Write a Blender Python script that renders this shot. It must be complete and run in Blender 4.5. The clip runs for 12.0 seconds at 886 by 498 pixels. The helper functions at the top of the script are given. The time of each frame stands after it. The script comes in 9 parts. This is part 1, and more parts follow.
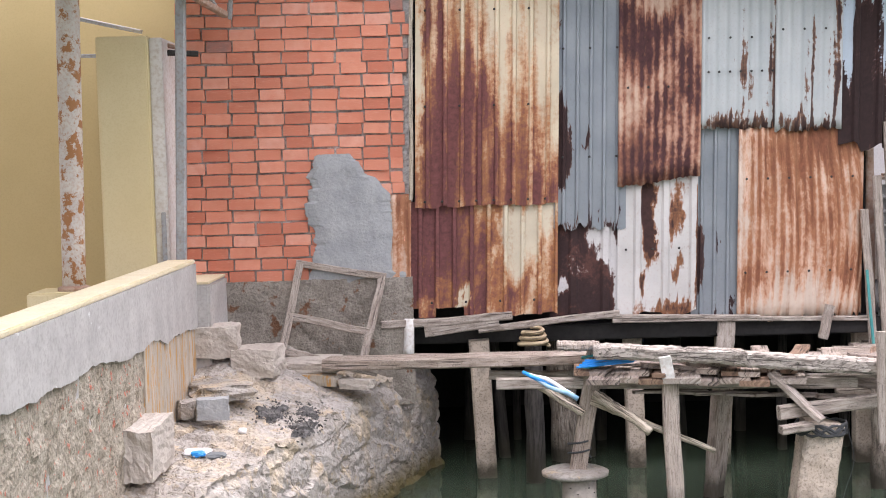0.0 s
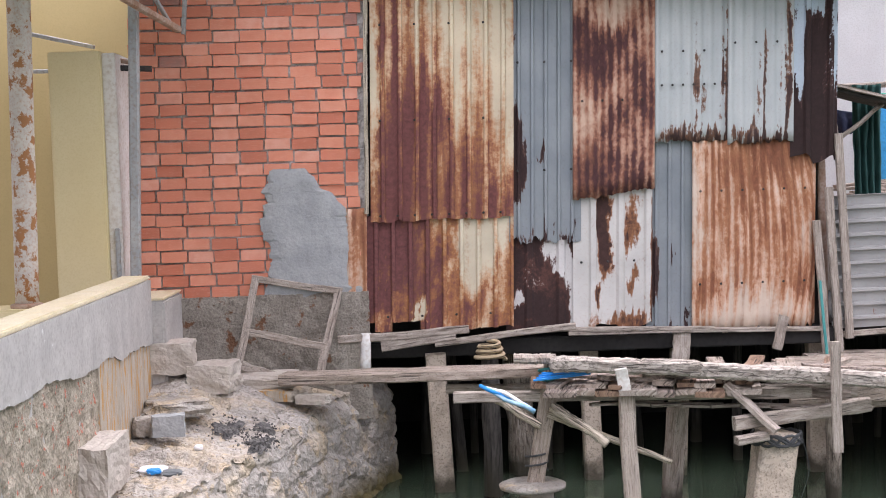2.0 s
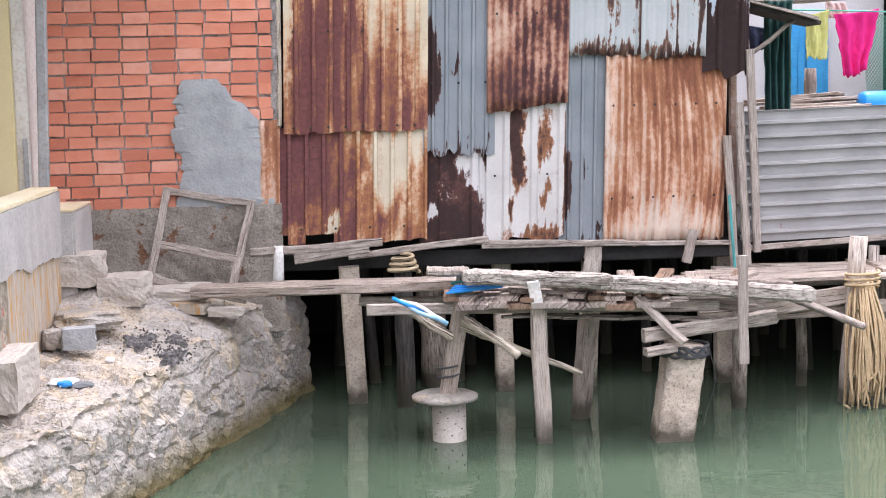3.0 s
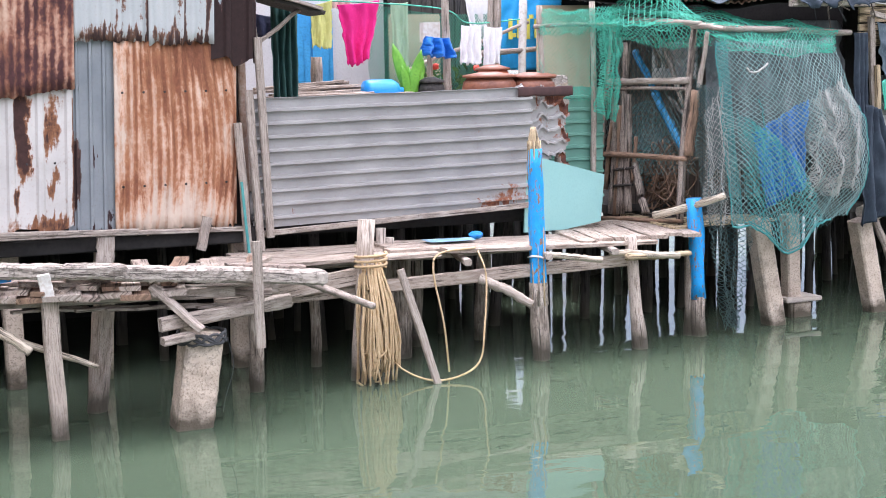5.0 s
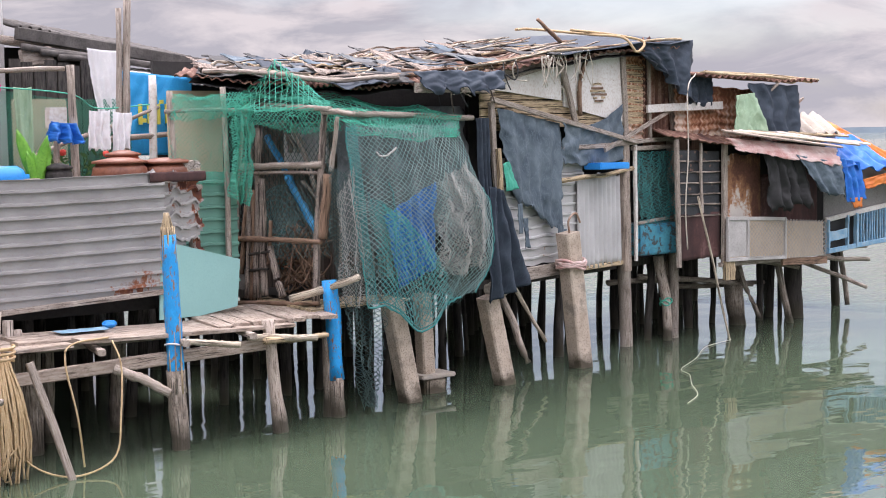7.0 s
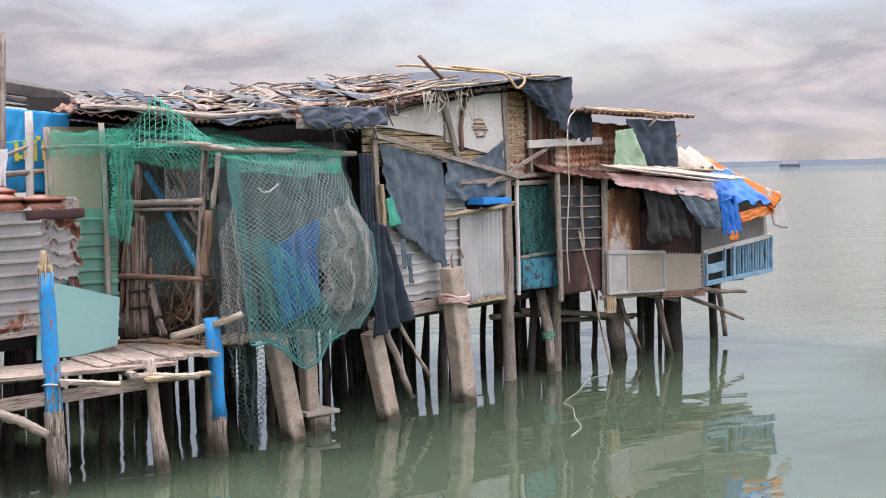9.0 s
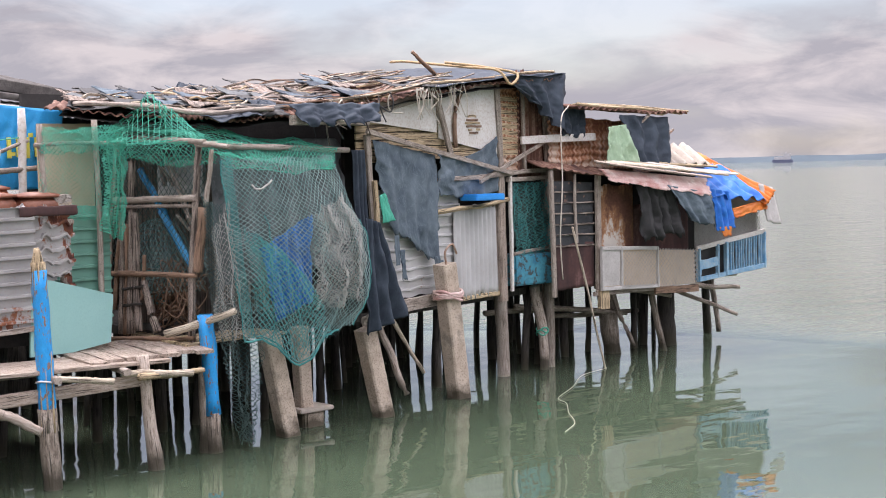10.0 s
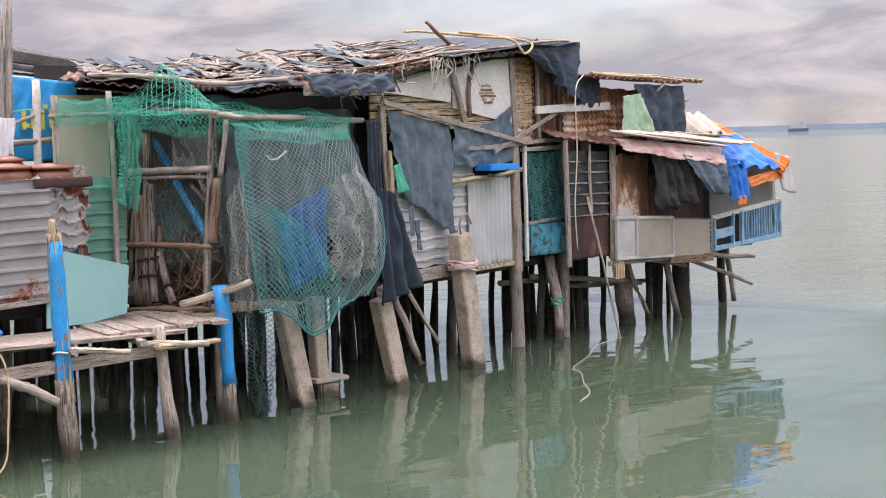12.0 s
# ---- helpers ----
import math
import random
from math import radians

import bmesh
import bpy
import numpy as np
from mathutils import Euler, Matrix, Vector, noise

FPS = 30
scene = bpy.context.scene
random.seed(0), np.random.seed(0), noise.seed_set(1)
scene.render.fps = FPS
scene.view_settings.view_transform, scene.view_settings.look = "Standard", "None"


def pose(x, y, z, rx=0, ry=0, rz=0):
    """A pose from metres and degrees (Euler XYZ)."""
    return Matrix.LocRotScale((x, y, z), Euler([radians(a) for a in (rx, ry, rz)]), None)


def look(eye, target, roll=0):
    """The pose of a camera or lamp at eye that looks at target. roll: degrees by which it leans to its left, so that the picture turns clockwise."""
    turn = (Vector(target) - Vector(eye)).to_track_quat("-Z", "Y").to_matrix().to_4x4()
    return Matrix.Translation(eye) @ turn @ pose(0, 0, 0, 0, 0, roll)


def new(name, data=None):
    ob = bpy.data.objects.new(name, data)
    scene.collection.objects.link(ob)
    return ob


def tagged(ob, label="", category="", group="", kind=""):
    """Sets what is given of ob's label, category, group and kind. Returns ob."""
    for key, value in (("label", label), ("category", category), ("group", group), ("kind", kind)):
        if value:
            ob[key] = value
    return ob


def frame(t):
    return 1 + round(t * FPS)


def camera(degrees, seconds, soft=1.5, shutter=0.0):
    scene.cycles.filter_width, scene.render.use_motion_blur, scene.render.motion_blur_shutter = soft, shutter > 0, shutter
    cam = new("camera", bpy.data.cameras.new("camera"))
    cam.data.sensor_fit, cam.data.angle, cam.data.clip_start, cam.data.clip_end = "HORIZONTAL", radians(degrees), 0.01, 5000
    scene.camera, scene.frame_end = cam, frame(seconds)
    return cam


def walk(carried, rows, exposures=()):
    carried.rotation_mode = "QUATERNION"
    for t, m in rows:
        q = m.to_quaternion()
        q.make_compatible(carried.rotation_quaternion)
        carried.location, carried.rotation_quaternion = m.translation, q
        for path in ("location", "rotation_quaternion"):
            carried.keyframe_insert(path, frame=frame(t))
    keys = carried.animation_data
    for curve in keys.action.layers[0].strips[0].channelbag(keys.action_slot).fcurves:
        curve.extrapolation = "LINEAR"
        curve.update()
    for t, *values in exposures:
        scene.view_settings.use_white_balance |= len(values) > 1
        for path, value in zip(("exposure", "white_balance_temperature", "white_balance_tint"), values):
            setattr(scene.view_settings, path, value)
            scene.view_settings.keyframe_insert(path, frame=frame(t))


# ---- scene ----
cam = camera(33.6, 12.0, soft=1.0)
# t, place, tilt / lean / turn
PATH = [
    (0.0, pose(0, 0, 2.4, 86.56, 1.62, 0.68)),
    (0.5, pose(0, 0, 2.4, 88.64, 1.82, 0.63)),
    (1.0, pose(0, 0, 2.4, 90.23, 1.92, 0.46)),
    (1.5, pose(0, 0, 2.4, 89.91, 1.88, -0.00)),
    (2.0, pose(0, 0, 2.4, 87.05, 1.94, -1.06)),
    (2.5, pose(0, 0, 2.4, 84.61, 1.74, -2.33)),
    (2.7, pose(0, 0, 2.4, 84.01, 1.61, -2.97)),
    (4.3, pose(0, 0, 2.4, 82.48, 0.88, -15.75)),
    (4.5, pose(0, 0, 2.4, 82.49, 0.90, -17.93)),
    (5.0, pose(0, 0, 2.4, 82.69, 0.85, -23.26)),
    (5.5, pose(0, 0, 2.4, 83.35, 0.82, -27.92)),
    (6.0, pose(0, 0, 2.4, 84.28, 0.84, -31.78)),
    (6.5, pose(0, 0, 2.4, 85.12, 0.95, -34.85)),
    (7.0, pose(0, 0, 2.4, 85.73, 1.10, -37.47)),
    (7.5, pose(0, 0, 2.4, 86.20, 1.35, -39.58)),
    (7.7, pose(0, 0, 2.4, 86.39, 1.36, -40.22)),
    (9.5, pose(0, 0, 2.4, 87.01, 1.35, -42.19)),
    (10.0, pose(0, 0, 2.4, 86.87, 1.40, -42.30)),
    (10.5, pose(0, 0, 2.4, 86.68, 1.37, -42.13)),
    (11.0, pose(0, 0, 2.4, 86.41, 1.47, -41.82)),
    (11.5, pose(0, 0, 2.4, 86.09, 1.47, -41.70)),
    (12.0, pose(0, 0, 2.4, 85.72, 1.61, -41.74)),
]
EXPOSURES = [(0.0, 1.24, 6600, 18.5), (0.5, 1.15, 6600, 18.5), (1.0, 0.85, 6600, 18.5), (1.5, 0.76, 6600, 18.5), (2.0, 1.06, 6500, 18.5), (2.5, 1.27, 6400, 18.5), (4.3, 1.42, 6300, 19.5), (5.5, 1.37, 6300, 19.5), (6.5, 1.07, 6550, 20.5), (7.5, 0.87, 6750, 20.5), (12.0, 0.84, 6750, 20.5)]
walk(cam, PATH, EXPOSURES)

# ---------------------------------------------------------------- light
SUN_EL, SUN_ROT = radians(71), radians(18)
world = bpy.data.worlds.new("sky")
scene.world = world
world.use_nodes = True
wn, wl = world.node_tree.nodes, world.node_tree.links
wn.clear()
w_out, w_bg = wn.new("ShaderNodeOutputWorld"), wn.new("ShaderNodeBackground")
w_sky = wn.new("ShaderNodeTexSky")
w_sky.sky_type, w_sky.sun_disc = "NISHITA", False
w_sky.sun_elevation, w_sky.sun_rotation = SUN_EL, SUN_ROT
w_sky.dust_density, w_sky.air_density = 1.5, 1.0
w_tc, w_map = wn.new("ShaderNodeTexCoord"), wn.new("ShaderNodeMapping")
w_map.inputs["Scale"].default_value = (1.0, 1.0, 3.4)
wl.new(w_tc.outputs["Generated"], w_map.inputs["Vector"])
w_n1, w_n2 = wn.new("ShaderNodeTexNoise"), wn.new("ShaderNodeTexNoise")
for n_, sc_, de_ in ((w_n1, 8.5, 14.0), (w_n2, 2.3, 8.0)):
    n_.inputs["Scale"].default_value, n_.inputs["Detail"].default_value = sc_, de_
    wl.new(w_map.outputs["Vector"], n_.inputs["Vector"])
w_n1.inputs["Roughness"].default_value, w_n1.inputs["Distortion"].default_value = 0.60, 0.5
w_r1, w_r2 = wn.new("ShaderNodeValToRGB"), wn.new("ShaderNodeValToRGB")
e_ = w_r1.color_ramp.elements                     # cloud tone: grey bellies, white tops
e_[0].position, e_[0].color = 0.42, (3.9, 4.05, 4.5, 1)
e_[1].position, e_[1].color = 0.60, (6.1, 6.0, 6.15, 1)
e_ = w_r2.color_ramp.elements                     # cover: few gaps
e_[0].position, e_[0].color = 0.42, (0.35, 0.35, 0.35, 1)
e_[1].position, e_[1].color = 0.52, (1, 1, 1, 1)
wl.new(w_n1.outputs["Fac"], w_r1.inputs["Fac"])
wl.new(w_n2.outputs["Fac"], w_r2.inputs["Fac"])
w_mix = wn.new("ShaderNodeMix")
w_mix.data_type = "RGBA"
wl.new(w_r2.outputs["Color"], w_mix.inputs[0])
wl.new(w_sky.outputs["Color"], w_mix.inputs[6])
w_sep, w_up = wn.new("ShaderNodeSeparateXYZ"), wn.new("ShaderNodeMapRange")
wl.new(w_tc.outputs["Generated"], w_sep.inputs[0])
wl.new(w_sep.outputs[2], w_up.inputs["Value"])
for key_, v_ in (("From Min", 0.16), ("From Max", 0.75), ("To Min", 0.645), ("To Max", 4.2)):
    w_up.inputs[key_].default_value = v_
w_mul = wn.new("ShaderNodeVectorMath")
w_mul.operation = "SCALE"
wl.new(w_r1.outputs["Color"], w_mul.inputs[0])
wl.new(w_up.outputs[0], w_mul.inputs["Scale"])
wl.new(w_mul.outputs[0], w_mix.inputs[7])
wl.new(w_mix.outputs[2], w_bg.inputs["Color"])
w_bg.inputs["Strength"].default_value = 0.1
wl.new(w_bg.outputs["Background"], w_out.inputs["Surface"])

sun = new("sun", bpy.data.lights.new("sun", "SUN"))
sun.data.energy, sun.data.angle, sun.data.color = 1.5, radians(18), (1.0, 0.985, 0.97)
sun.matrix_world = look((5, 17, 28), (2, 8, 0))

# ---------------------------------------------------------------- materials
def nodes(name):
    m = bpy.data.materials.new(name)
    m.use_nodes = True
    nt = m.node_tree
    return m, nt, nt.nodes["Principled BSDF"]


def nd(nt, kind, **vals):
    n = nt.nodes.new("ShaderNode" + kind)
    for k, v in vals.items():
        n.inputs[k.replace("_", " ")].default_value = v
    return n


def coord(nt, kind, scale):
    """UV (metres), Rel (0 to 1 over a sheet) or place in the world."""
    if kind == "place":
        src = nt.nodes.new("ShaderNodeNewGeometry").outputs["Position"]
    else:
        u = nt.nodes.new("ShaderNodeUVMap")
        u.uv_map = kind
        src = u.outputs["UV"]
    mp = nd(nt, "Mapping", Scale=scale)
    nt.links.new(src, mp.inputs["Vector"])
    return mp.outputs["Vector"]


def shift_by_object(nt, vec):
    """Moves the pattern by a random step for each object."""
    oi = nt.nodes.new("ShaderNodeObjectInfo")
    m = nt.nodes.new("ShaderNodeVectorMath")
    m.operation = "MULTIPLY_ADD"
    nt.links.new(oi.outputs["Random"], m.inputs[0])
    m.inputs[1].default_value = (37.0, 53.0, 11.0)
    nt.links.new(vec, m.inputs[2])
    return m.outputs[0]


def noise_of(nt, vec, scale, detail=5.0, rough=0.55):
    n = nd(nt, "TexNoise", Scale=scale, Detail=detail, Roughness=rough)
    nt.links.new(vec, n.inputs["Vector"])
    return n.outputs["Fac"]


def calc(nt, op, a, b=None, clamp=False):
    n = nt.nodes.new("ShaderNodeMath")
    n.operation, n.use_clamp = op, clamp
    for i, v in enumerate((a, b)):
        if v is None:
            continue
        if hasattr(v, "is_linked"):
            nt.links.new(v, n.inputs[i])
        else:
            n.inputs[i].default_value = v
    return n.outputs[0]


def ramp(nt, fac, *stops):
    n = nt.nodes.new("ShaderNodeValToRGB")
    el = n.color_ramp.elements
    while len(el) < len(stops):
        el.new(0.5)
    for e, (p, c) in zip(el, stops):
        e.position = p
        e.color = (*c, 1) if hasattr(c, "__len__") else (c, c, c, 1)
    nt.links.new(fac, n.inputs["Fac"])
    return n.outputs["Color"]


def blend(nt, fac, a, b, mode="MIX"):
    n = nt.nodes.new("ShaderNodeMix")
    n.data_type, n.blend_type = "RGBA", mode
    for i, v in ((0, fac), (6, a), (7, b)):
        if hasattr(v, "is_linked"):
            nt.links.new(v, n.inputs[i])
        elif i == 0:
            n.inputs[0].default_value = v
        else:
            n.inputs[i].default_value = (*v, 1)
    return n.outputs[2]


def finish(nt, bsdf, color, rough=0.8, metal=0.0, height=None, bump=0.2, dist=0.01):
    if hasattr(color, "is_linked"):
        nt.links.new(color, bsdf.inputs["Base Color"])
    else:
        bsdf.inputs["Base Color"].default_value = (*color, 1)
    for key, v in (("Roughness", rough), ("Metallic", metal)):
        if hasattr(v, "is_linked"):
            nt.links.new(v, bsdf.inputs[key])
        else:
            bsdf.inputs[key].default_value = v
    if height is not None:
        b = nd(nt, "Bump", Strength=bump, Distance=dist)
        nt.links.new(height, b.inputs["Height"])
        nt.links.new(b.outputs["Normal"], bsdf.inputs["Normal"])


def mottled(name, c1, c2, c3=None, scale=6.0, fine=60.0, rough=0.85, bump=0.3, kind="place", stretch=(1, 1, 1), dist=0.01, metal=0.0, spots=None, spot_at=0.62):
    """A worn surface: two tones at a broad scale, a third in fine specks."""
    m, nt, b = nodes(name)
    v = shift_by_object(nt, coord(nt, kind, stretch))
    big, small = noise_of(nt, v, scale), noise_of(nt, v, fine, 3.0)
    col = ramp(nt, big, (0.32, c1), (0.68, c2))
    col = blend(nt, ramp(nt, small, (0.45, 0.0), (0.75, 0.6)), col, c3 or tuple(x * 0.55 for x in c1))
    if spots:
        sp = noise_of(nt, v, scale * 1.7, 8.0, 0.65)
        col = blend(nt, ramp(nt, sp, (spot_at, 0.0), (spot_at + 0.04, 1.0)), col, spots)
    h = calc(nt, "ADD", calc(nt, "MULTIPLY", big, 0.6), calc(nt, "MULTIPLY", small, 0.4))
    finish(nt, b, col, rough, metal, h, bump, dist)
    return m


def wood(name, pale, mid, dark, rough=0.85, damp=False, bump=0.5, crack=0.36, checks=0.0):
    """Weathered timber: grain along the piece, cracks, and weed at the waterline where damp."""
    m, nt, b = nodes(name)
    v = shift_by_object(nt, coord(nt, "UVMap", (16.0, 2.2, 1.0)))
    g = noise_of(nt, v, 3.0, 6.0, 0.65)
    v2 = shift_by_object(nt, coord(nt, "UVMap", (45.0, 1.6, 1.0)))
    cr = noise_of(nt, v2, 2.0, 3.0)
    patch = noise_of(nt, shift_by_object(nt, coord(nt, "place", (1, 1, 1))), 5.0, 4.0)
    col = ramp(nt, g, (0.34, dark), (0.47, mid), (0.62, pale))
    col = blend(nt, ramp(nt, patch, (0.35, 0.0), (0.7, 0.55)), col, mid)
    col = blend(nt, ramp(nt, cr, (crack, 0.9), (crack + 0.07, 0.0)), col, tuple(x * 0.3 for x in dark))
    if checks:
        net = calc(nt, "ABSOLUTE", calc(nt, "SUBTRACT", noise_of(nt, shift_by_object(nt, coord(nt, "UVMap", (20.0, 9.0, 1.0))), 1.6, 5.0, 0.7), 0.5))
        net = calc(nt, "MULTIPLY", ramp(nt, net, (0.0, 1.0), (checks, 0.0)), ramp(nt, patch, (0.38, 0.25), (0.5, 1.0)))
        col = blend(nt, net, col, tuple(x * 0.45 for x in dark))
        g = calc(nt, "SUBTRACT", g, net)
    if damp:
        sep = nt.nodes.new("ShaderNodeSeparateXYZ")
        nt.links.new(nt.nodes.new("ShaderNodeNewGeometry").outputs["Position"], sep.inputs[0])
        zz = calc(nt, "ADD", sep.outputs[2], calc(nt, "MULTIPLY", patch, 0.35))
        col = blend(nt, ramp(nt, zz, (0.26, 0.9), (0.46, 0.0)), col, (0.045, 0.04, 0.025))
    h = calc(nt, "SUBTRACT", g, ramp(nt, cr, (crack, 1.0), (crack + 0.07, 0.0)))
    finish(nt, b, col, rough, 0.0, h, bump, 0.006)
    return m


def sheet_metal(name, paint, rust, dark, cover=0.0, gu=0.0, gv=0.0, rib=0.0, pitch=0.12, streak=(9.0, 1.1), scale=1.0, edge=0.08, metal=0.25, paint2=None, depth=0.26, patches=()):
    """Roofing sheet: paint or zinc where it lasts, streaked rust elsewhere. gu, gv: more rust across and up the sheet; rib: along the valleys; patches (across, up, half width, half height, amount): where rust has eaten in or paint has lasted."""
    m, nt, b = nodes(name)
    uv = coord(nt, "UVMap", (1, 1, 1))
    st = shift_by_object(nt, coord(nt, "UVMap", (streak[0], streak[1], 1)))
    a = noise_of(nt, st, scale, 7.0, 0.6)
    wide = noise_of(nt, shift_by_object(nt, uv), 3.0, 4.0)
    rel = nt.nodes.new("ShaderNodeUVMap")
    rel.uv_map = "Rel"
    sr, su = nt.nodes.new("ShaderNodeSeparateXYZ"), nt.nodes.new("ShaderNodeSeparateXYZ")
    nt.links.new(rel.outputs["UV"], sr.inputs[0])
    nt.links.new(uv, su.inputs[0])
    val = calc(nt, "ADD", calc(nt, "MULTIPLY", a, 0.9), calc(nt, "MULTIPLY", wide, 0.5))
    val = calc(nt, "ADD", val, calc(nt, "MULTIPLY", calc(nt, "SUBTRACT", sr.outputs[0], 0.5), gu))
    val = calc(nt, "ADD", val, calc(nt, "MULTIPLY", calc(nt, "SUBTRACT", sr.outputs[1], 0.5), gv))
    if rib:
        wave = calc(nt, "SINE", calc(nt, "MULTIPLY", su.outputs[0], 2 * math.pi / pitch))
        val = calc(nt, "ADD", val, calc(nt, "MULTIPLY", wave, -rib))
    grain = noise_of(nt, shift_by_object(nt, uv), 26.0, 6.0, 0.7)
    if patches:
        wob = calc(nt, "MULTIPLY", calc(nt, "SUBTRACT", noise_of(nt, shift_by_object(nt, coord(nt, "UVMap", (5.0, 2.2, 1))), 1.7, 7.0, 0.65), 0.5), 0.55)
        wob2 = calc(nt, "MULTIPLY", calc(nt, "SUBTRACT", noise_of(nt, shift_by_object(nt, coord(nt, "UVMap", (11.0, 1.4, 1))), 1.0, 6.0, 0.65), 0.5), 0.6)
    for pu, pv, ru, rv, amount in patches:
        du = calc(nt, "DIVIDE", calc(nt, "SUBTRACT", calc(nt, "ADD", sr.outputs[0], calc(nt, "MULTIPLY", wob, 0.5)), pu), ru)
        dv = calc(nt, "DIVIDE", calc(nt, "SUBTRACT", calc(nt, "ADD", sr.outputs[1], wob2), pv), rv)
        d2 = calc(nt, "ADD", calc(nt, "MULTIPLY", du, du), calc(nt, "MULTIPLY", dv, dv))
        val = calc(nt, "ADD", val, calc(nt, "MULTIPLY", calc(nt, "SUBTRACT", 1.0, d2, True), amount))
    val = calc(nt, "ADD", val, calc(nt, "MULTIPLY", calc(nt, "SUBTRACT", grain, 0.5), 0.5))
    val = calc(nt, "ADD", val, cover)
    fac = ramp(nt, val, (0.70 - edge, 0.0), (0.70 + edge, 1.0))
    tone = noise_of(nt, st, scale * 0.6, 6.0, 0.7)
    fine = noise_of(nt, uv, 55.0, 4.0, 0.7)
    rcol = ramp(nt, tone, (0.36, tuple(x * 0.62 for x in rust)), (0.52, rust), (0.68, tuple(min(1, x * 1.4) for x in rust)))
    deep = ramp(nt, calc(nt, "ADD", val, calc(nt, "MULTIPLY", calc(nt, "SUBTRACT", tone, 0.5), 0.7)), (0.74, 0.0), (0.74 + depth, 1.0))
    rcol = blend(nt, deep, rcol, ramp(nt, grain, (0.35, tuple(x * 0.7 for x in dark)), (0.68, tuple(x * 1.35 for x in dark))))
    rcol = blend(nt, ramp(nt, fine, (0.48, 0.0), (0.7, 0.5)), rcol, dark)
    pcol = ramp(nt, wide, (0.3, paint), (0.7, paint2 or tuple(x * 0.78 for x in paint)))
    pcol = blend(nt, ramp(nt, fine, (0.55, 0.0), (0.75, 0.35)), pcol, rust)
    col = blend(nt, fac, pcol, rcol)
    rg = ramp(nt, fac, (0.0, 0.5), (1.0, 0.9))
    mt = ramp(nt, fac, (0.0, metal), (1.0, 0.0))
    finish(nt, b, col, rg, mt, calc(nt, "ADD", fine, calc(nt, "MULTIPLY", fac, 0.6)), 0.3, 0.004)
    return m


def cloth_mat(name, c, c2=None, rough=0.85, sheen=0.0, weave=0.15):
    m, nt, b = nodes(name)
    v = coord(nt, "UVMap", (1, 1, 1))
    n1, n2 = noise_of(nt, shift_by_object(nt, v), 5.0, 5.0), noise_of(nt, v, 260.0, 2.0)
    col = ramp(nt, n1, (0.3, c), (0.72, c2 or tuple(min(1, x * 1.3 + 0.01) for x in c)))
    col = blend(nt, ramp(nt, n2, (0.5, 0.0), (0.8, 0.3)), col, tuple(x * 0.6 for x in c))
    cre = calc(nt, "ABSOLUTE", calc(nt, "SUBTRACT", noise_of(nt, shift_by_object(nt, coord(nt, "UVMap", (9.0, 4.0, 1.0))), 1.4, 4.0, 0.6), 0.5))
    # crease highlights put into the colour as lighter lines
    col = blend(nt, ramp(nt, cre, (0.0, 0.4), (0.02, 0.0)), col, tuple(min(1.0, x * 1.3) for x in (c2 or c)))
    finish(nt, b, col, rough, 0.0, calc(nt, "ADD", calc(nt, "MULTIPLY", cre, -3.0), calc(nt, "MULTIPLY", n2, 0.2)), 0.22, 0.008)
    return m


M = {}
GREY_WOOD = M["wood"] = wood("weathered_wood", (0.51, 0.45, 0.39), (0.35, 0.295, 0.25), (0.15, 0.12, 0.095), crack=0.32, checks=0.012)
M["plank"] = wood("plank_wood", (0.51, 0.435, 0.37), (0.375, 0.305, 0.25), (0.2, 0.15, 0.115), checks=0.014)
M["landing"] = wood("landing_board", (0.46, 0.385, 0.33), (0.31, 0.245, 0.205), (0.1, 0.075, 0.06), checks=0.03)
M["log"] = wood("log_bark", (0.60, 0.54, 0.475), (0.44, 0.385, 0.335), (0.2, 0.165, 0.135), bump=0.9, crack=0.34, checks=0.024)
M["pale_pile"] = wood("pale_pile_wood", (0.64, 0.565, 0.49), (0.48, 0.40, 0.335), (0.2, 0.155, 0.12), damp=True, crack=0.33, checks=0.012)
M["pile"] = wood("pile_wood", (0.54, 0.48, 0.41), (0.32, 0.265, 0.215), (0.07, 0.055, 0.042), damp=True, crack=0.35, checks=0.02)
# wet wood, darkened further for the shade under the houses
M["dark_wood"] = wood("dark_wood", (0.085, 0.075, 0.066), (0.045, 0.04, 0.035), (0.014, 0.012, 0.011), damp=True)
M["brown_wood"] = wood("brown_wood", (0.36, 0.24, 0.165), (0.24, 0.15, 0.1), (0.07, 0.045, 0.03))
M["bamboo"] = wood("bamboo", (0.62, 0.5, 0.33), (0.48, 0.37, 0.23), (0.2, 0.14, 0.08), crack=0.40)
M["pale_stick"] = wood("pale_stick", (0.66, 0.59, 0.48), (0.5, 0.43, 0.33), (0.2, 0.16, 0.12), crack=0.40)


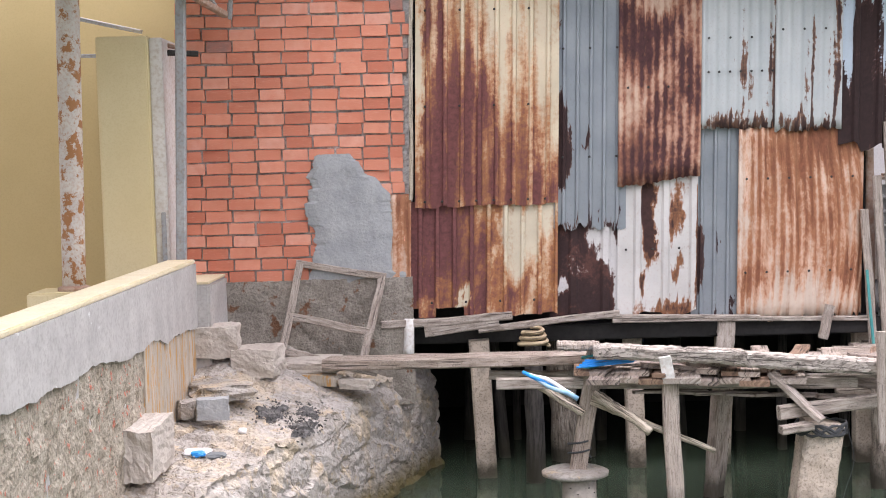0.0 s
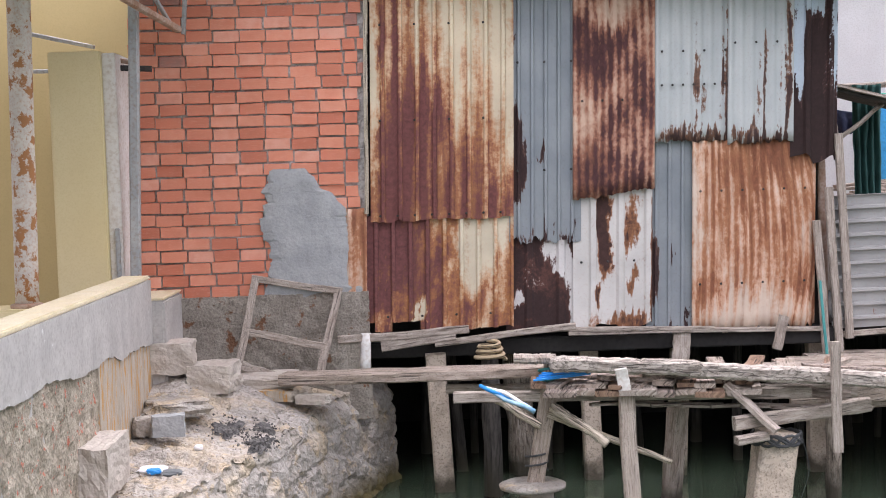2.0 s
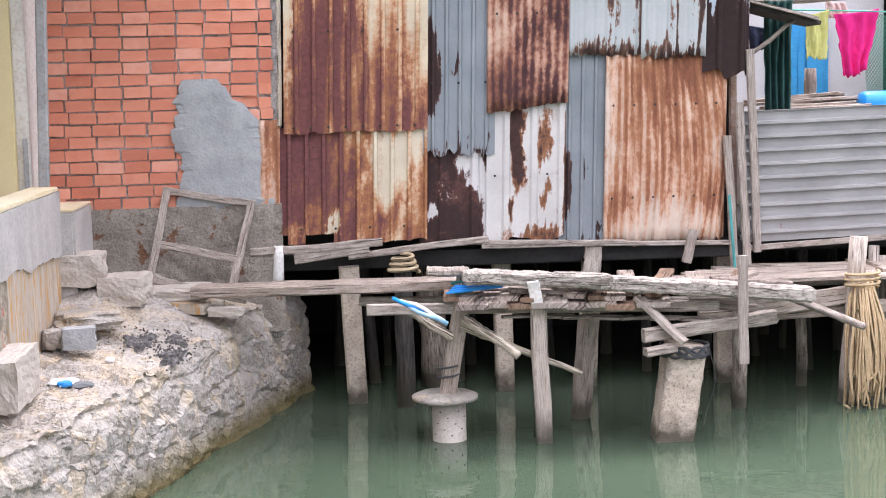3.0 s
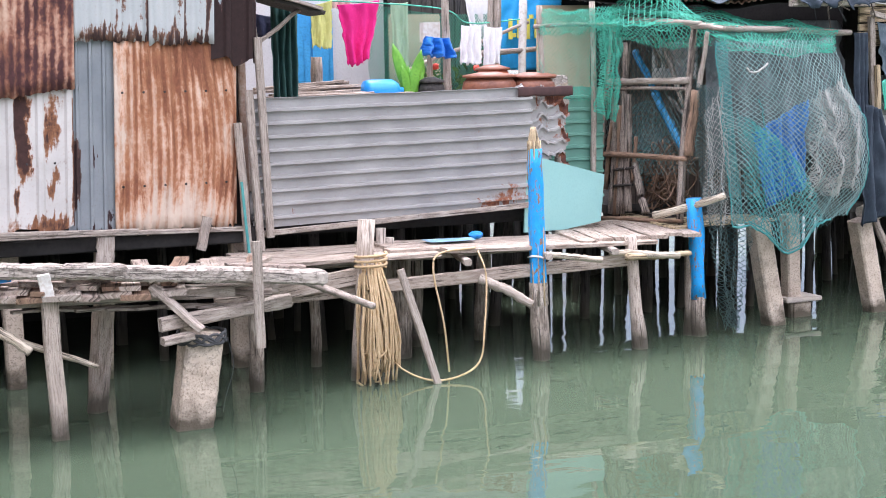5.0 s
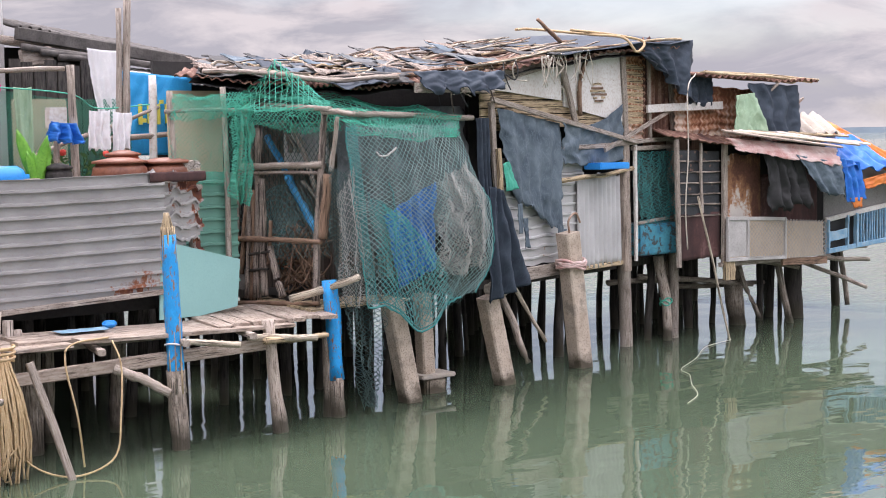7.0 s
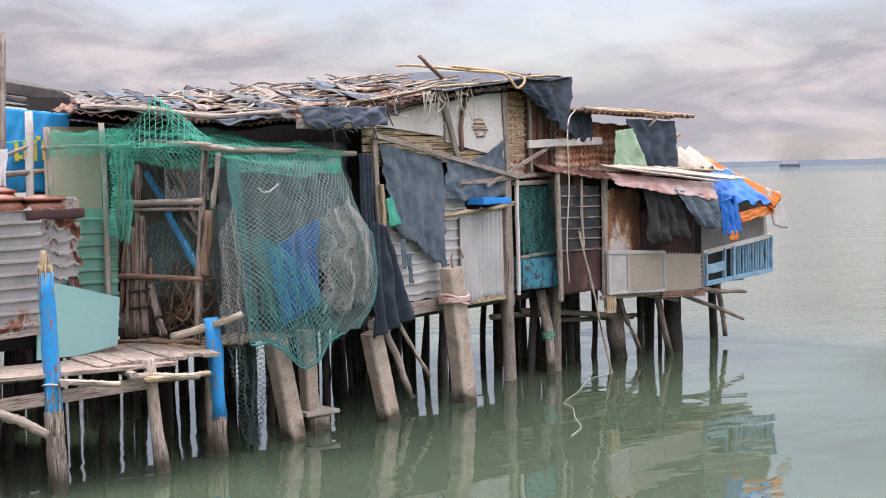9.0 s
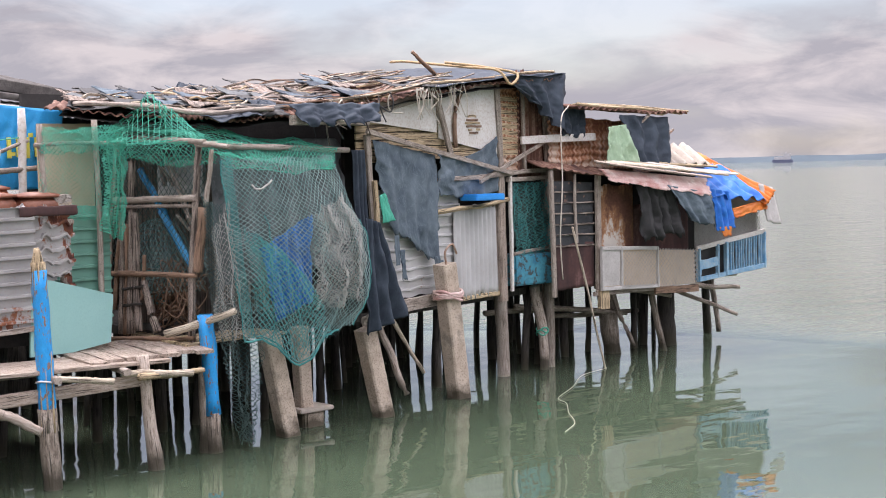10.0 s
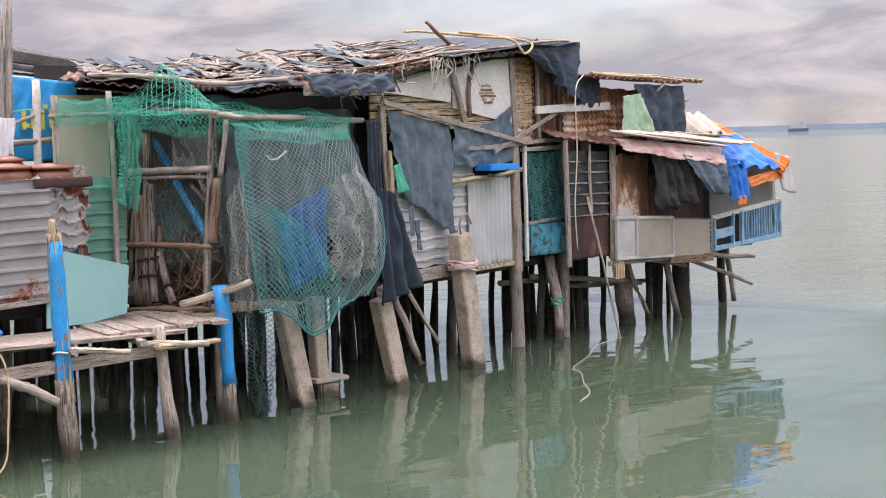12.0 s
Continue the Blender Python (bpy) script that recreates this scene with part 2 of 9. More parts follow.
def pile_concrete():
    m, nt, b = nodes("pile_concrete")
    v = shift_by_object(nt, coord(nt, "place", (1, 1, 1)))
    big, fine = noise_of(nt, v, 7.0, 6.0), noise_of(nt, v, 70.0, 3.0)
    col = ramp(nt, big, (0.3, (0.45, 0.365, 0.285)), (0.7, (0.66, 0.565, 0.46)))
    col = blend(nt, ramp(nt, fine, (0.5, 0.0), (0.72, 0.75)), col, (0.16, 0.12, 0.09))
    col = blend(nt, ramp(nt, noise_of(nt, v, 3.0, 6.0, 0.7), (0.56, 0.0), (0.64, 0.7)), col, (0.24, 0.205, 0.17))
    sep = nt.nodes.new("ShaderNodeSeparateXYZ")
    nt.links.new(nt.nodes.new("ShaderNodeNewGeometry").outputs["Position"], sep.inputs[0])
    zz = calc(nt, "ADD", sep.outputs[2], calc(nt, "MULTIPLY", big, 0.3))
    col = blend(nt, ramp(nt, zz, (0.2, 0.9), (0.34, 0.0)), col, (0.05, 0.042, 0.025))
    finish(nt, b, col, 0.9, 0.0, calc(nt, "ADD", big, calc(nt, "MULTIPLY", fine, 0.5)), 0.6, 0.01)
    return m


M["pile_concrete"] = pile_concrete()
M["concrete"] = mottled("grey_concrete", (0.42, 0.40, 0.38), (0.55, 0.53, 0.50), (0.3, 0.28, 0.25), 4.0, 45.0, spots=(0.68, 0.68, 0.66), spot_at=0.66)
M["rough_render"] = mottled("rough_render", (0.30, 0.255, 0.19), (0.50, 0.44, 0.35), (0.07, 0.056, 0.042), 9.0, 48.0, bump=1.0, dist=0.04, spots=(0.50, 0.16, 0.10), spot_at=0.60)
M["stained_render"] = mottled("stained_render", (0.40, 0.345, 0.27), (0.54, 0.48, 0.40), (0.3, 0.24, 0.17), 4.0, 45.0, stretch=(3, 3, 0.4), bump=0.6, spots=(0.52, 0.29, 0.10), spot_at=0.52)
M["dark_render"] = mottled("damp_render", (0.20, 0.175, 0.145), (0.36, 0.325, 0.275), (0.11, 0.09, 0.075), 4.0, 55.0, bump=1.0, dist=0.03, spots=(0.17, 0.085, 0.045), spot_at=0.59)
def quay_mat():
    m, nt, b = nodes("quay_stone")
    v = coord(nt, "place", (1, 1, 1))
    wob = nt.nodes.new("ShaderNodeVectorMath")
    wob.operation = "ADD"
    nn = nd(nt, "TexNoise", Scale=6.0, Detail=3.0)
    nt.links.new(v, nn.inputs["Vector"])
    sc = nt.nodes.new("ShaderNodeVectorMath")
    sc.operation = "SCALE"
    sc.inputs["Scale"].default_value = 0.12
    nt.links.new(nn.outputs["Color"], sc.inputs[0])
    nt.links.new(v, wob.inputs[0])
    nt.links.new(sc.outputs[0], wob.inputs[1])
    cell = nd(nt, "TexVoronoi", Scale=4.6)
    edge = nd(nt, "TexVoronoi", Scale=4.6)
    edge.feature = "DISTANCE_TO_EDGE"
    for t in (cell, edge):
        nt.links.new(wob.outputs[0], t.inputs["Vector"])
    sp = nt.nodes.new("ShaderNodeSeparateXYZ")
    nt.links.new(cell.outputs["Color"], sp.inputs[0])
    big, fine, mid = noise_of(nt, v, 4.0, 6.0), noise_of(nt, v, 45.0, 4.0), noise_of(nt, v, 12.0, 6.0, 0.65)
    stone = ramp(nt, sp.outputs[0], (0.1, (0.36, 0.325, 0.285)), (0.5, (0.47, 0.43, 0.385)), (0.8, (0.56, 0.455, 0.32)), (0.95, (0.41, 0.36, 0.30)))
    col = blend(nt, ramp(nt, big, (0.42, 0.0), (0.6, 0.9)), stone, (0.48, 0.445, 0.405))
    joint = ramp(nt, calc(nt, "ADD", edge.outputs["Distance"], calc(nt, "MULTIPLY", calc(nt, "SUBTRACT", mid, 0.5), 0.16)), (0.0, 0.8), (0.03, 0.0))
    joint = calc(nt, "MULTIPLY", joint, ramp(nt, noise_of(nt, v, 2.2, 4.0), (0.42, 0.0), (0.62, 0.8)))
    col = blend(nt, joint, col, (0.22, 0.19, 0.15))
    col = blend(nt, ramp(nt, mid, (0.50, 0.0), (0.62, 0.6)), col, (0.30, 0.265, 0.22))
    col = blend(nt, ramp(nt, noise_of(nt, v, 7.0, 7.0, 0.7), (0.56, 0.0), (0.63, 0.7)), col, (0.55, 0.43, 0.28))
    col = blend(nt, ramp(nt, fine, (0.5, 0.0), (0.72, 0.6)), col, (0.17, 0.15, 0.125))
    sz = nt.nodes.new("ShaderNodeSeparateXYZ")
    nt.links.new(nt.nodes.new("ShaderNodeNewGeometry").outputs["Position"], sz.inputs[0])
    zz = calc(nt, "ADD", sz.outputs[2], calc(nt, "MULTIPLY", mid, 0.25))
    col = blend(nt, ramp(nt, zz, (0.18, 0.9), (0.36, 0.0)), col, (0.14, 0.105, 0.025))
    h = calc(nt, "ADD", calc(nt, "MULTIPLY", mid, 0.7), calc(nt, "SUBTRACT", calc(nt, "MULTIPLY", fine, 0.45), calc(nt, "MULTIPLY", joint, 0.5)))
    finish(nt, b, col, 0.9, 0.0, h, 1.0, 0.035)
    return m


M["quay"] = quay_mat()
M["slab"] = mottled("pale_slab", (0.46, 0.41, 0.355), (0.60, 0.545, 0.48), (0.3, 0.255, 0.21), 5.0, 40.0, bump=0.8, dist=0.02)
M["plaster_grey"] = mottled("cement_patch", (0.30, 0.315, 0.32), (0.40, 0.41, 0.41), (0.27, 0.28, 0.28), 6.0, 50.0, bump=0.6, dist=0.02)
M["mortar"] = mottled("mortar", (0.36, 0.345, 0.33), (0.56, 0.54, 0.52), (0.1, 0.095, 0.09), 9.0, 60.0, bump=0.8)
# the pillar's plaster made deeper: the awning's shade is in this colour
M["yellow"] = mottled("shaded_yellow_plaster", (0.52, 0.405, 0.19), (0.56, 0.44, 0.215), (0.48, 0.37, 0.17), 1.5, 90.0, rough=0.75, bump=0.06)
M["yellow_pale"] = mottled("pale_yellow_plaster", (0.68, 0.57, 0.32), (0.72, 0.62, 0.37), (0.62, 0.51, 0.28), 1.8, 90.0, rough=0.75, bump=0.06)
M["yellow_cap"] = mottled("yellow_cap_paint", (0.74, 0.63, 0.4), (0.8, 0.71, 0.52), (0.55, 0.47, 0.33), 5.0, 50.0, bump=0.2)
M["rusty_pipe"] = mottled("rusty_painted_pipe", (0.5, 0.47, 0.42), (0.62, 0.58, 0.5), (0.42, 0.22, 0.1), 7.0, 60.0, rough=0.6, bump=0.6, spots=(0.34, 0.15, 0.05), spot_at=0.535)
M["steel_grey"] = mottled("grey_steel", (0.3, 0.32, 0.33), (0.42, 0.43, 0.43), (0.25, 0.17, 0.11), 6.0, 45.0, rough=0.6, bump=0.3, spots=(0.34, 0.2, 0.08), spot_at=0.66)
M["rust_steel"] = mottled("rusty_steel", (0.34, 0.2, 0.13), (0.5, 0.4, 0.33), (0.2, 0.1, 0.05), 12.0, 60.0, bump=0.4)
M["asbestos"] = mottled("fibre_cement", (0.42, 0.41, 0.39), (0.55, 0.54, 0.52), (0.28, 0.26, 0.24), 5.0, 50.0, bump=0.4)
M["dark_roof"] = mottled("old_dark_roof", (0.055, 0.05, 0.047), (0.13, 0.12, 0.11), (0.03, 0.027, 0.025), 6.0, 50.0, bump=0.5)
M["black"] = mottled("charcoal", (0.02, 0.02, 0.02), (0.06, 0.055, 0.05), (0.01, 0.01, 0.01), 20.0, 90.0, bump=0.8)
M["ash"] = mottled("charcoal_and_ash", (0.02, 0.02, 0.021), (0.20, 0.19, 0.18), (0.01, 0.01, 0.01), 16.0, 70.0, bump=0.9, dist=0.02)
# near-black colour puts in the shade under and inside the houses
M["shade"] = mottled("shade_backing", (0.018, 0.016, 0.015), (0.035, 0.032, 0.03), (0.01, 0.01, 0.01), 3.0, 30.0)
M["blue_wood"] = mottled("blue_painted_wood", (0.003, 0.31, 0.74), (0.006, 0.39, 0.86), (0.004, 0.22, 0.56), 9.0, 60.0, rough=0.55, bump=0.5, kind="UVMap", stretch=(3.0, 1.1, 1), spots=(0.30, 0.17, 0.10), spot_at=0.56)
M["slate"] = mottled("blue_grey_panel", (0.014, 0.017, 0.021), (0.05, 0.056, 0.062), (0.008, 0.008, 0.009), 5.0, 40.0, rough=0.6, bump=0.3, spots=(0.16, 0.1, 0.07), spot_at=0.6)
M["cage_wood"] = wood("cage_wood", (0.50, 0.425, 0.365), (0.30, 0.245, 0.205), (0.075, 0.057, 0.047), crack=0.41, checks=0.02)
M["white_wall"] = mottled("white_painted_wall", (0.68, 0.67, 0.66), (0.77, 0.76, 0.75), (0.55, 0.53, 0.5), 2.5, 60.0, bump=0.15)
M["mint"] = mottled("mint_plastic_board", (0.25, 0.49, 0.465), (0.29, 0.54, 0.51), (0.23, 0.45, 0.43), 2.0, 80.0, rough=0.5, bump=0.05)
M["tan_board"] = mottled("tan_board", (0.56, 0.45, 0.31), (0.63, 0.52, 0.38), (0.45, 0.35, 0.24), 4.0, 50.0, bump=0.2)
M["blue_paint"] = mottled("blue_paint", (0.03, 0.33, 0.68), (0.06, 0.42, 0.78), (0.02, 0.2, 0.42), 4.0, 50.0, rough=0.55, bump=0.2)
M["blue_plastic"] = mottled("blue_plastic", (0.01, 0.27, 0.75), (0.02, 0.33, 0.85), (0.01, 0.2, 0.55), 4.0, 60.0, rough=0.4, bump=0.1)
M["faded_blue"] = mottled("faded_blue_paint", (0.10, 0.31, 0.52), (0.33, 0.53, 0.66), (0.45, 0.52, 0.55), 7.0, 30.0, rough=0.6, bump=0.3, spots=(0.3, 0.26, 0.2), spot_at=0.68)
M["faded_teal"] = mottled("faded_teal_paint", (0.02, 0.2, 0.32), (0.08, 0.36, 0.45), (0.05, 0.12, 0.14), 6.0, 40.0, rough=0.6, bump=0.3, spots=(0.06, 0.07, 0.07), spot_at=0.52)
M["clay"] = mottled("brown_glazed_clay", (0.2, 0.075, 0.045), (0.3, 0.12, 0.07), (0.12, 0.04, 0.025), 6.0, 40.0, rough=0.45, bump=0.2)
M["white_paint"] = mottled("chipped_white_paint", (0.68, 0.66, 0.62), (0.78, 0.77, 0.74), (0.45, 0.36, 0.27), 5.0, 40.0, bump=0.3, spots=(0.3, 0.22, 0.16), spot_at=0.68)
M["leaf"] = mottled("banana_leaf", (0.1, 0.33, 0.03), (0.2, 0.5, 0.06), (0.08, 0.24, 0.03), 9.0, 60.0, rough=0.5, bump=0.2)
M["grass_leaf"] = mottled("small_leaves", (0.04, 0.12, 0.03), (0.08, 0.2, 0.05), (0.03, 0.09, 0.02), 9.0, 60.0, rough=0.6)
M["red"] = mottled("red_petals", (0.6, 0.05, 0.04), (0.7, 0.1, 0.07), (0.5, 0.04, 0.03), 9.0, 60.0)
M["rope"] = mottled("straw_rope", (0.46, 0.32, 0.17), (0.62, 0.47, 0.29), (0.35, 0.24, 0.12), 30.0, 160.0, bump=0.5)
M["pale_rope"] = mottled("pale_rope", (0.55, 0.5, 0.42), (0.68, 0.63, 0.55), (0.35, 0.3, 0.24), 30.0, 160.0, bump=0.5)
M["dark_rope"] = mottled("dark_rope", (0.04, 0.045, 0.05), (0.09, 0.09, 0.09), (0.02, 0.02, 0.02), 30.0, 160.0, bump=0.5)
M["net_green"] = mottled("green_net_twine", (0.05, 0.42, 0.3), (0.1, 0.52, 0.38), (0.03, 0.25, 0.18), 5.0, 90.0, bump=0.1)
M["yard_green"] = mottled("dark_green_net_twine", (0.03, 0.2, 0.13), (0.06, 0.3, 0.2), (0.02, 0.12, 0.08), 5.0, 90.0, bump=0.1)
M["net_teal"] = mottled("teal_net_twine", (0.05, 0.27, 0.27), (0.10, 0.38, 0.36), (0.03, 0.2, 0.2), 5.0, 90.0, bump=0.1)
M["net_pale"] = mottled("pale_net_twine", (0.30, 0.31, 0.29), (0.44, 0.45, 0.42), (0.2, 0.21, 0.2), 5.0, 90.0, bump=0.1)
M["net_grey"] = mottled("grey_net_twine", (0.16, 0.29, 0.28), (0.30, 0.44, 0.42), (0.11, 0.15, 0.15), 5.0, 90.0, bump=0.1)
M["net_dark"] = mottled("dark_net_twine", (0.05, 0.1, 0.1), (0.1, 0.16, 0.15), (0.03, 0.05, 0.05), 5.0, 90.0, bump=0.1)
M["wire"] = mottled("wire_mesh", (0.36, 0.35, 0.33), (0.48, 0.47, 0.45), (0.14, 0.1, 0.07), 8.0, 60.0, rough=0.6, bump=0.1)
M["veil"] = cloth_mat("pale_grey_shade_cloth", (0.075, 0.085, 0.09), (0.20, 0.215, 0.22), 0.9)
M["tarp_navy"] = cloth_mat("navy_shade_cloth", (0.017, 0.028, 0.045), (0.045, 0.066, 0.09), 0.75)
M["tarp_grey"] = cloth_mat("blue_grey_shade_cloth", (0.05, 0.076, 0.102), (0.165, 0.215, 0.25), 0.9)
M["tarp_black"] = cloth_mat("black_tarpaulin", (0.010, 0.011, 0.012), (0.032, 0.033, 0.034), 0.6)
M["tarp_blue"] = cloth_mat("blue_tarpaulin", (0.008, 0.12, 0.5), (0.02, 0.22, 0.7), 0.5)
M["tarp_orange"] = cloth_mat("orange_tarpaulin", (0.62, 0.14, 0.02), (0.75, 0.24, 0.04), 0.55)
M["tarp_pink"] = cloth_mat("faded_pink_tarpaulin", (0.5, 0.22, 0.19), (0.74, 0.64, 0.6), 0.6)
M["banner"] = cloth_mat("blue_banner", (0.01, 0.32, 0.72), (0.03, 0.42, 0.85), 0.5)
M["pink"] = cloth_mat("pink_cotton", (0.75, 0.012, 0.2), (0.85, 0.03, 0.27))
M["lime"] = cloth_mat("yellow_green_cotton", (0.55, 0.55, 0.16), (0.66, 0.66, 0.25))
M["white_cloth"] = cloth_mat("white_cotton", (0.74, 0.74, 0.76), (0.82, 0.82, 0.84))
M["navy_cloth"] = cloth_mat("navy_cotton", (0.03, 0.04, 0.09), (0.06, 0.07, 0.13))
M["pale_pink"] = cloth_mat("pale_pink_cotton", (0.62, 0.42, 0.4), (0.72, 0.54, 0.5))
M["green_cloth"] = cloth_mat("pale_green_cloth", (0.28, 0.42, 0.28), (0.38, 0.52, 0.36))
M["teal_cloth"] = cloth_mat("dark_green_netting_cloth", (0.015, 0.06, 0.055), (0.03, 0.1, 0.09))


def water_mat():
    m, nt, b = nodes("harbour_water")
    v = coord(nt, "place", (1.0, 1.0, 1.0))
    # long low swell, small chop, and wind ripples outside the shelter of the houses
    a = noise_of(nt, coord(nt, "place", (0.8, 1.3, 1.0)), 0.9, 1.5, 0.4)
    c = noise_of(nt, coord(nt, "place", (2.0, 3.4, 1.0)), 1.2, 1.5, 0.4)
    mp = nd(nt, "Mapping", Rotation=(0, 0, radians(42)), Scale=(0.42, 1.25, 1.0))
    nt.links.new(v, mp.inputs["Vector"])
    w = noise_of(nt, mp.outputs["Vector"], 1.15, 5.0, 0.6)
    far = nt.nodes.new("ShaderNodeVectorMath")
    far.operation = "DISTANCE"
    nt.links.new(v, far.inputs[0])
    far.inputs[1].default_value = (6.0, 10.0, 0.0)
    wind = ramp(nt, calc(nt, "MULTIPLY", far.outputs["Value"], 0.04), (0.42, 0.004), (0.66, 1.0))
    tone = noise_of(nt, v, 0.25, 3.0)
    col = ramp(nt, tone, (0.3, (0.054, 0.080, 0.051)), (0.7, (0.075, 0.104, 0.068)))
    h = calc(nt, "ADD", calc(nt, "MULTIPLY", a, 0.7), calc(nt, "MULTIPLY", c, 0.12))
    h = calc(nt, "ADD", h, calc(nt, "MULTIPLY", calc(nt, "MULTIPLY", w, wind), 34.0))
    finish(nt, b, col, 0.02, 0.0, h, 0.36, 0.06)
    b.inputs["IOR"].default_value = 1.33
    return m


M["water"] = water_mat()


# ---------------------------------------------------------------- mesh helpers
def mesh_of(name, verts, faces, material, uvs=None, rel=None, smooth=False):
    me = bpy.data.meshes.new(name)
    me.from_pydata([tuple(map(float, p)) for p in verts], [], faces)
    if uvs is not None:
        idx = np.zeros(len(me.loops), dtype=np.int32)
        me.loops.foreach_get("vertex_index", idx)
        for key, arr in (("UVMap", uvs), ("Rel", rel)):
            if arr is not None:
                lay = me.uv_layers.new(name=key)
                lay.data.foreach_set("uv", np.asarray(arr, dtype=np.float32)[idx].ravel())
    me.polygons.foreach_set("use_smooth", [smooth] * len(me.polygons))
    me.materials.append(material)
    me.validate()
    return me


def thing(name, at, label, category, group="", kind=""):
    ob = new(name)
    ob.location = at
    ob.empty_display_size = 0.2
    return tagged(ob, label, category, group, kind)


def put(name, me, parent=None, label="", **tags):
    """One mesh object, alone or as a part of a thing."""
    ob = new(name, me)
    if parent is not None:
        ob.parent = parent
        ob.matrix_parent_inverse = Matrix.Translation(-parent.location)
    return tagged(ob, label, **tags)


def joined(pieces):
    """Many (verts, faces, uv) as one."""
    V, F, U, n = [], [], [], 0
    for v, f, u in pieces:
        V.extend(v)
        U.extend(u)
        F.extend([tuple(i + n for i in q) for q in f])
        n += len(v)
    return V, F, U


def solid(P, t=0.004, closed=False):
    """A sheet with thickness through a grid of points (rows, columns, 3)."""
    P = np.asarray(P, float)
    r, c = P.shape[:2]
    du, dv = np.gradient(P, axis=1), np.gradient(P, axis=0)
    nrm = np.cross(du, dv)
    nrm /= np.linalg.norm(nrm, axis=2, keepdims=True) + 1e-9
    A, B = P + nrm * t / 2, P - nrm * t / 2
    V = np.concatenate([A.reshape(-1, 3), B.reshape(-1, 3)])
    i = np.arange(r * c).reshape(r, c)
    F = []
    q = np.stack([i[:-1, :-1], i[:-1, 1:], i[1:, 1:], i[1:, :-1]], -1).reshape(-1, 4)
    F += [tuple(x) for x in q.tolist()]
    F += [tuple(x) for x in (q[:, ::-1] + r * c).tolist()]
    rim = list(i[0, :]) + list(i[1:, -1]) + list(i[-1, -2::-1]) + list(i[-2:0:-1, 0])
    n = r * c
    for k in range(len(rim)):
        a, b = int(rim[k]), int(rim[(k + 1) % len(rim)])
        F.append((b, a, a + n, b + n))
    lu = np.concatenate([np.zeros((r, 1)), np.cumsum(np.linalg.norm(np.diff(P, axis=1), axis=2), axis=1)], 1)
    lv = np.concatenate([np.zeros((1, c)), np.cumsum(np.linalg.norm(np.diff(P, axis=0), axis=2), axis=0)], 0)
    uv = np.stack([lu, lv], -1).reshape(-1, 2)
    gu, gv = np.meshgrid(np.linspace(0, 1, c), np.linspace(0, 1, r))
    rel = np.stack([gu, gv], -1).reshape(-1, 2)
    return V, F, np.concatenate([uv, uv]), np.concatenate([rel, rel])


def sheet_mesh(name, P, material, t=0.004, smooth=True):
    V, F, U, R = solid(P, t)
    return mesh_of(name, V, F, material, U, R, smooth)


def frame_of(d):
    d = d / (np.linalg.norm(d) + 1e-9)
    up = np.array([0, 0, 1.0]) if abs(d[2]) < 0.9 else np.array([0, 1.0, 0])
    a = np.cross(d, up)
    a /= np.linalg.norm(a)
    return a, np.cross(a, d)


def sweep(pts, section, scales=None, jitter=0.0, rng=None, turn=0.0):
    """Sweeps a closed section [(a, b)] along points; caps both ends."""
    pts = np.asarray(pts, float)
    sec = np.asarray(section, float)
    n, k = len(pts), len(sec)
    V, U, L = [], [], 0.0
    per = np.concatenate([[0], np.cumsum(np.linalg.norm(np.diff(np.vstack([sec, sec[:1]]), axis=0), axis=1))])[:k]
    if scales is not None:
        per = per * float(np.mean(scales))
    for i in range(n):
        d = pts[min(i + 1, n - 1)] - pts[max(i - 1, 0)]
        a, b = frame_of(d)
        if turn:
            a, b = a * math.cos(turn) + b * math.sin(turn), b * math.cos(turn) - a * math.sin(turn)
        s = 1.0 if scales is None else scales[i]
        off = np.zeros((k, 1)) if not jitter else rng.normal(0, jitter, (k, 1))
        ring = pts[i] + (sec[:, :1] * a + sec[:, 1:] * b) * s * (1 + off)
        if i:
            L += np.linalg.norm(pts[i] - pts[i - 1])
        V += list(ring)
        U += [(p, L) for p in per]
    F = []
    for i in range(n - 1):
        for j in range(k):
            F.append((i * k + j, i * k + (j + 1) % k, (i + 1) * k + (j + 1) % k, (i + 1) * k + j))
    F.append(tuple(range(k))[::-1])
    F.append(tuple(range((n - 1) * k, n * k)))
    return V, F, U


def circle(r, k=8):
    return [(r * math.cos(2 * math.pi * j / k), r * math.sin(2 * math.pi * j / k)) for j in range(k)]


def rect(w, h, b=None):
    b = min(w, h) * 0.16 if b is None else b
    x, y = w / 2, h / 2
    return [(x - b, -y), (x, -y + b), (x, y - b), (x - b, y), (-x + b, y), (-x, y - b), (-x, -y + b), (-x + b, -y)]


def line(p, q, n=6, bow=0.0, rng=None, wob=0.0):
    p, q = np.asarray(p, float), np.asarray(q, float)
    s = np.linspace(0, 1, n)[:, None]
    P = p + (q - p) * s
    P[:, 2] -= bow * 4 * (s * (1 - s))[:, 0]
    if wob:
        k = rng.normal(0, 1, (3, 3)) * np.array([[1.0], [0.5], [0.3]])
        ph = rng.uniform(0, 6.28, (3, 3))
        for i in range(3):
            P += wob * 0.9 * k[i] * np.sin((i + 1) * math.pi * s + ph[i] * (i > 0)) * (s * (1 - s) * 4) ** 0.5
    return P


RNG = np.random.default_rng(7)


def board_mesh(p, q, w, h, material, name="board", n=7, wob=0.004, bow=0.0, turn=0.0):
    V, F, U = sweep(line(p, q, n, bow, RNG, wob), rect(w, h), None, 0.035, RNG, turn)
    return mesh_of(name, V, F, material, U)


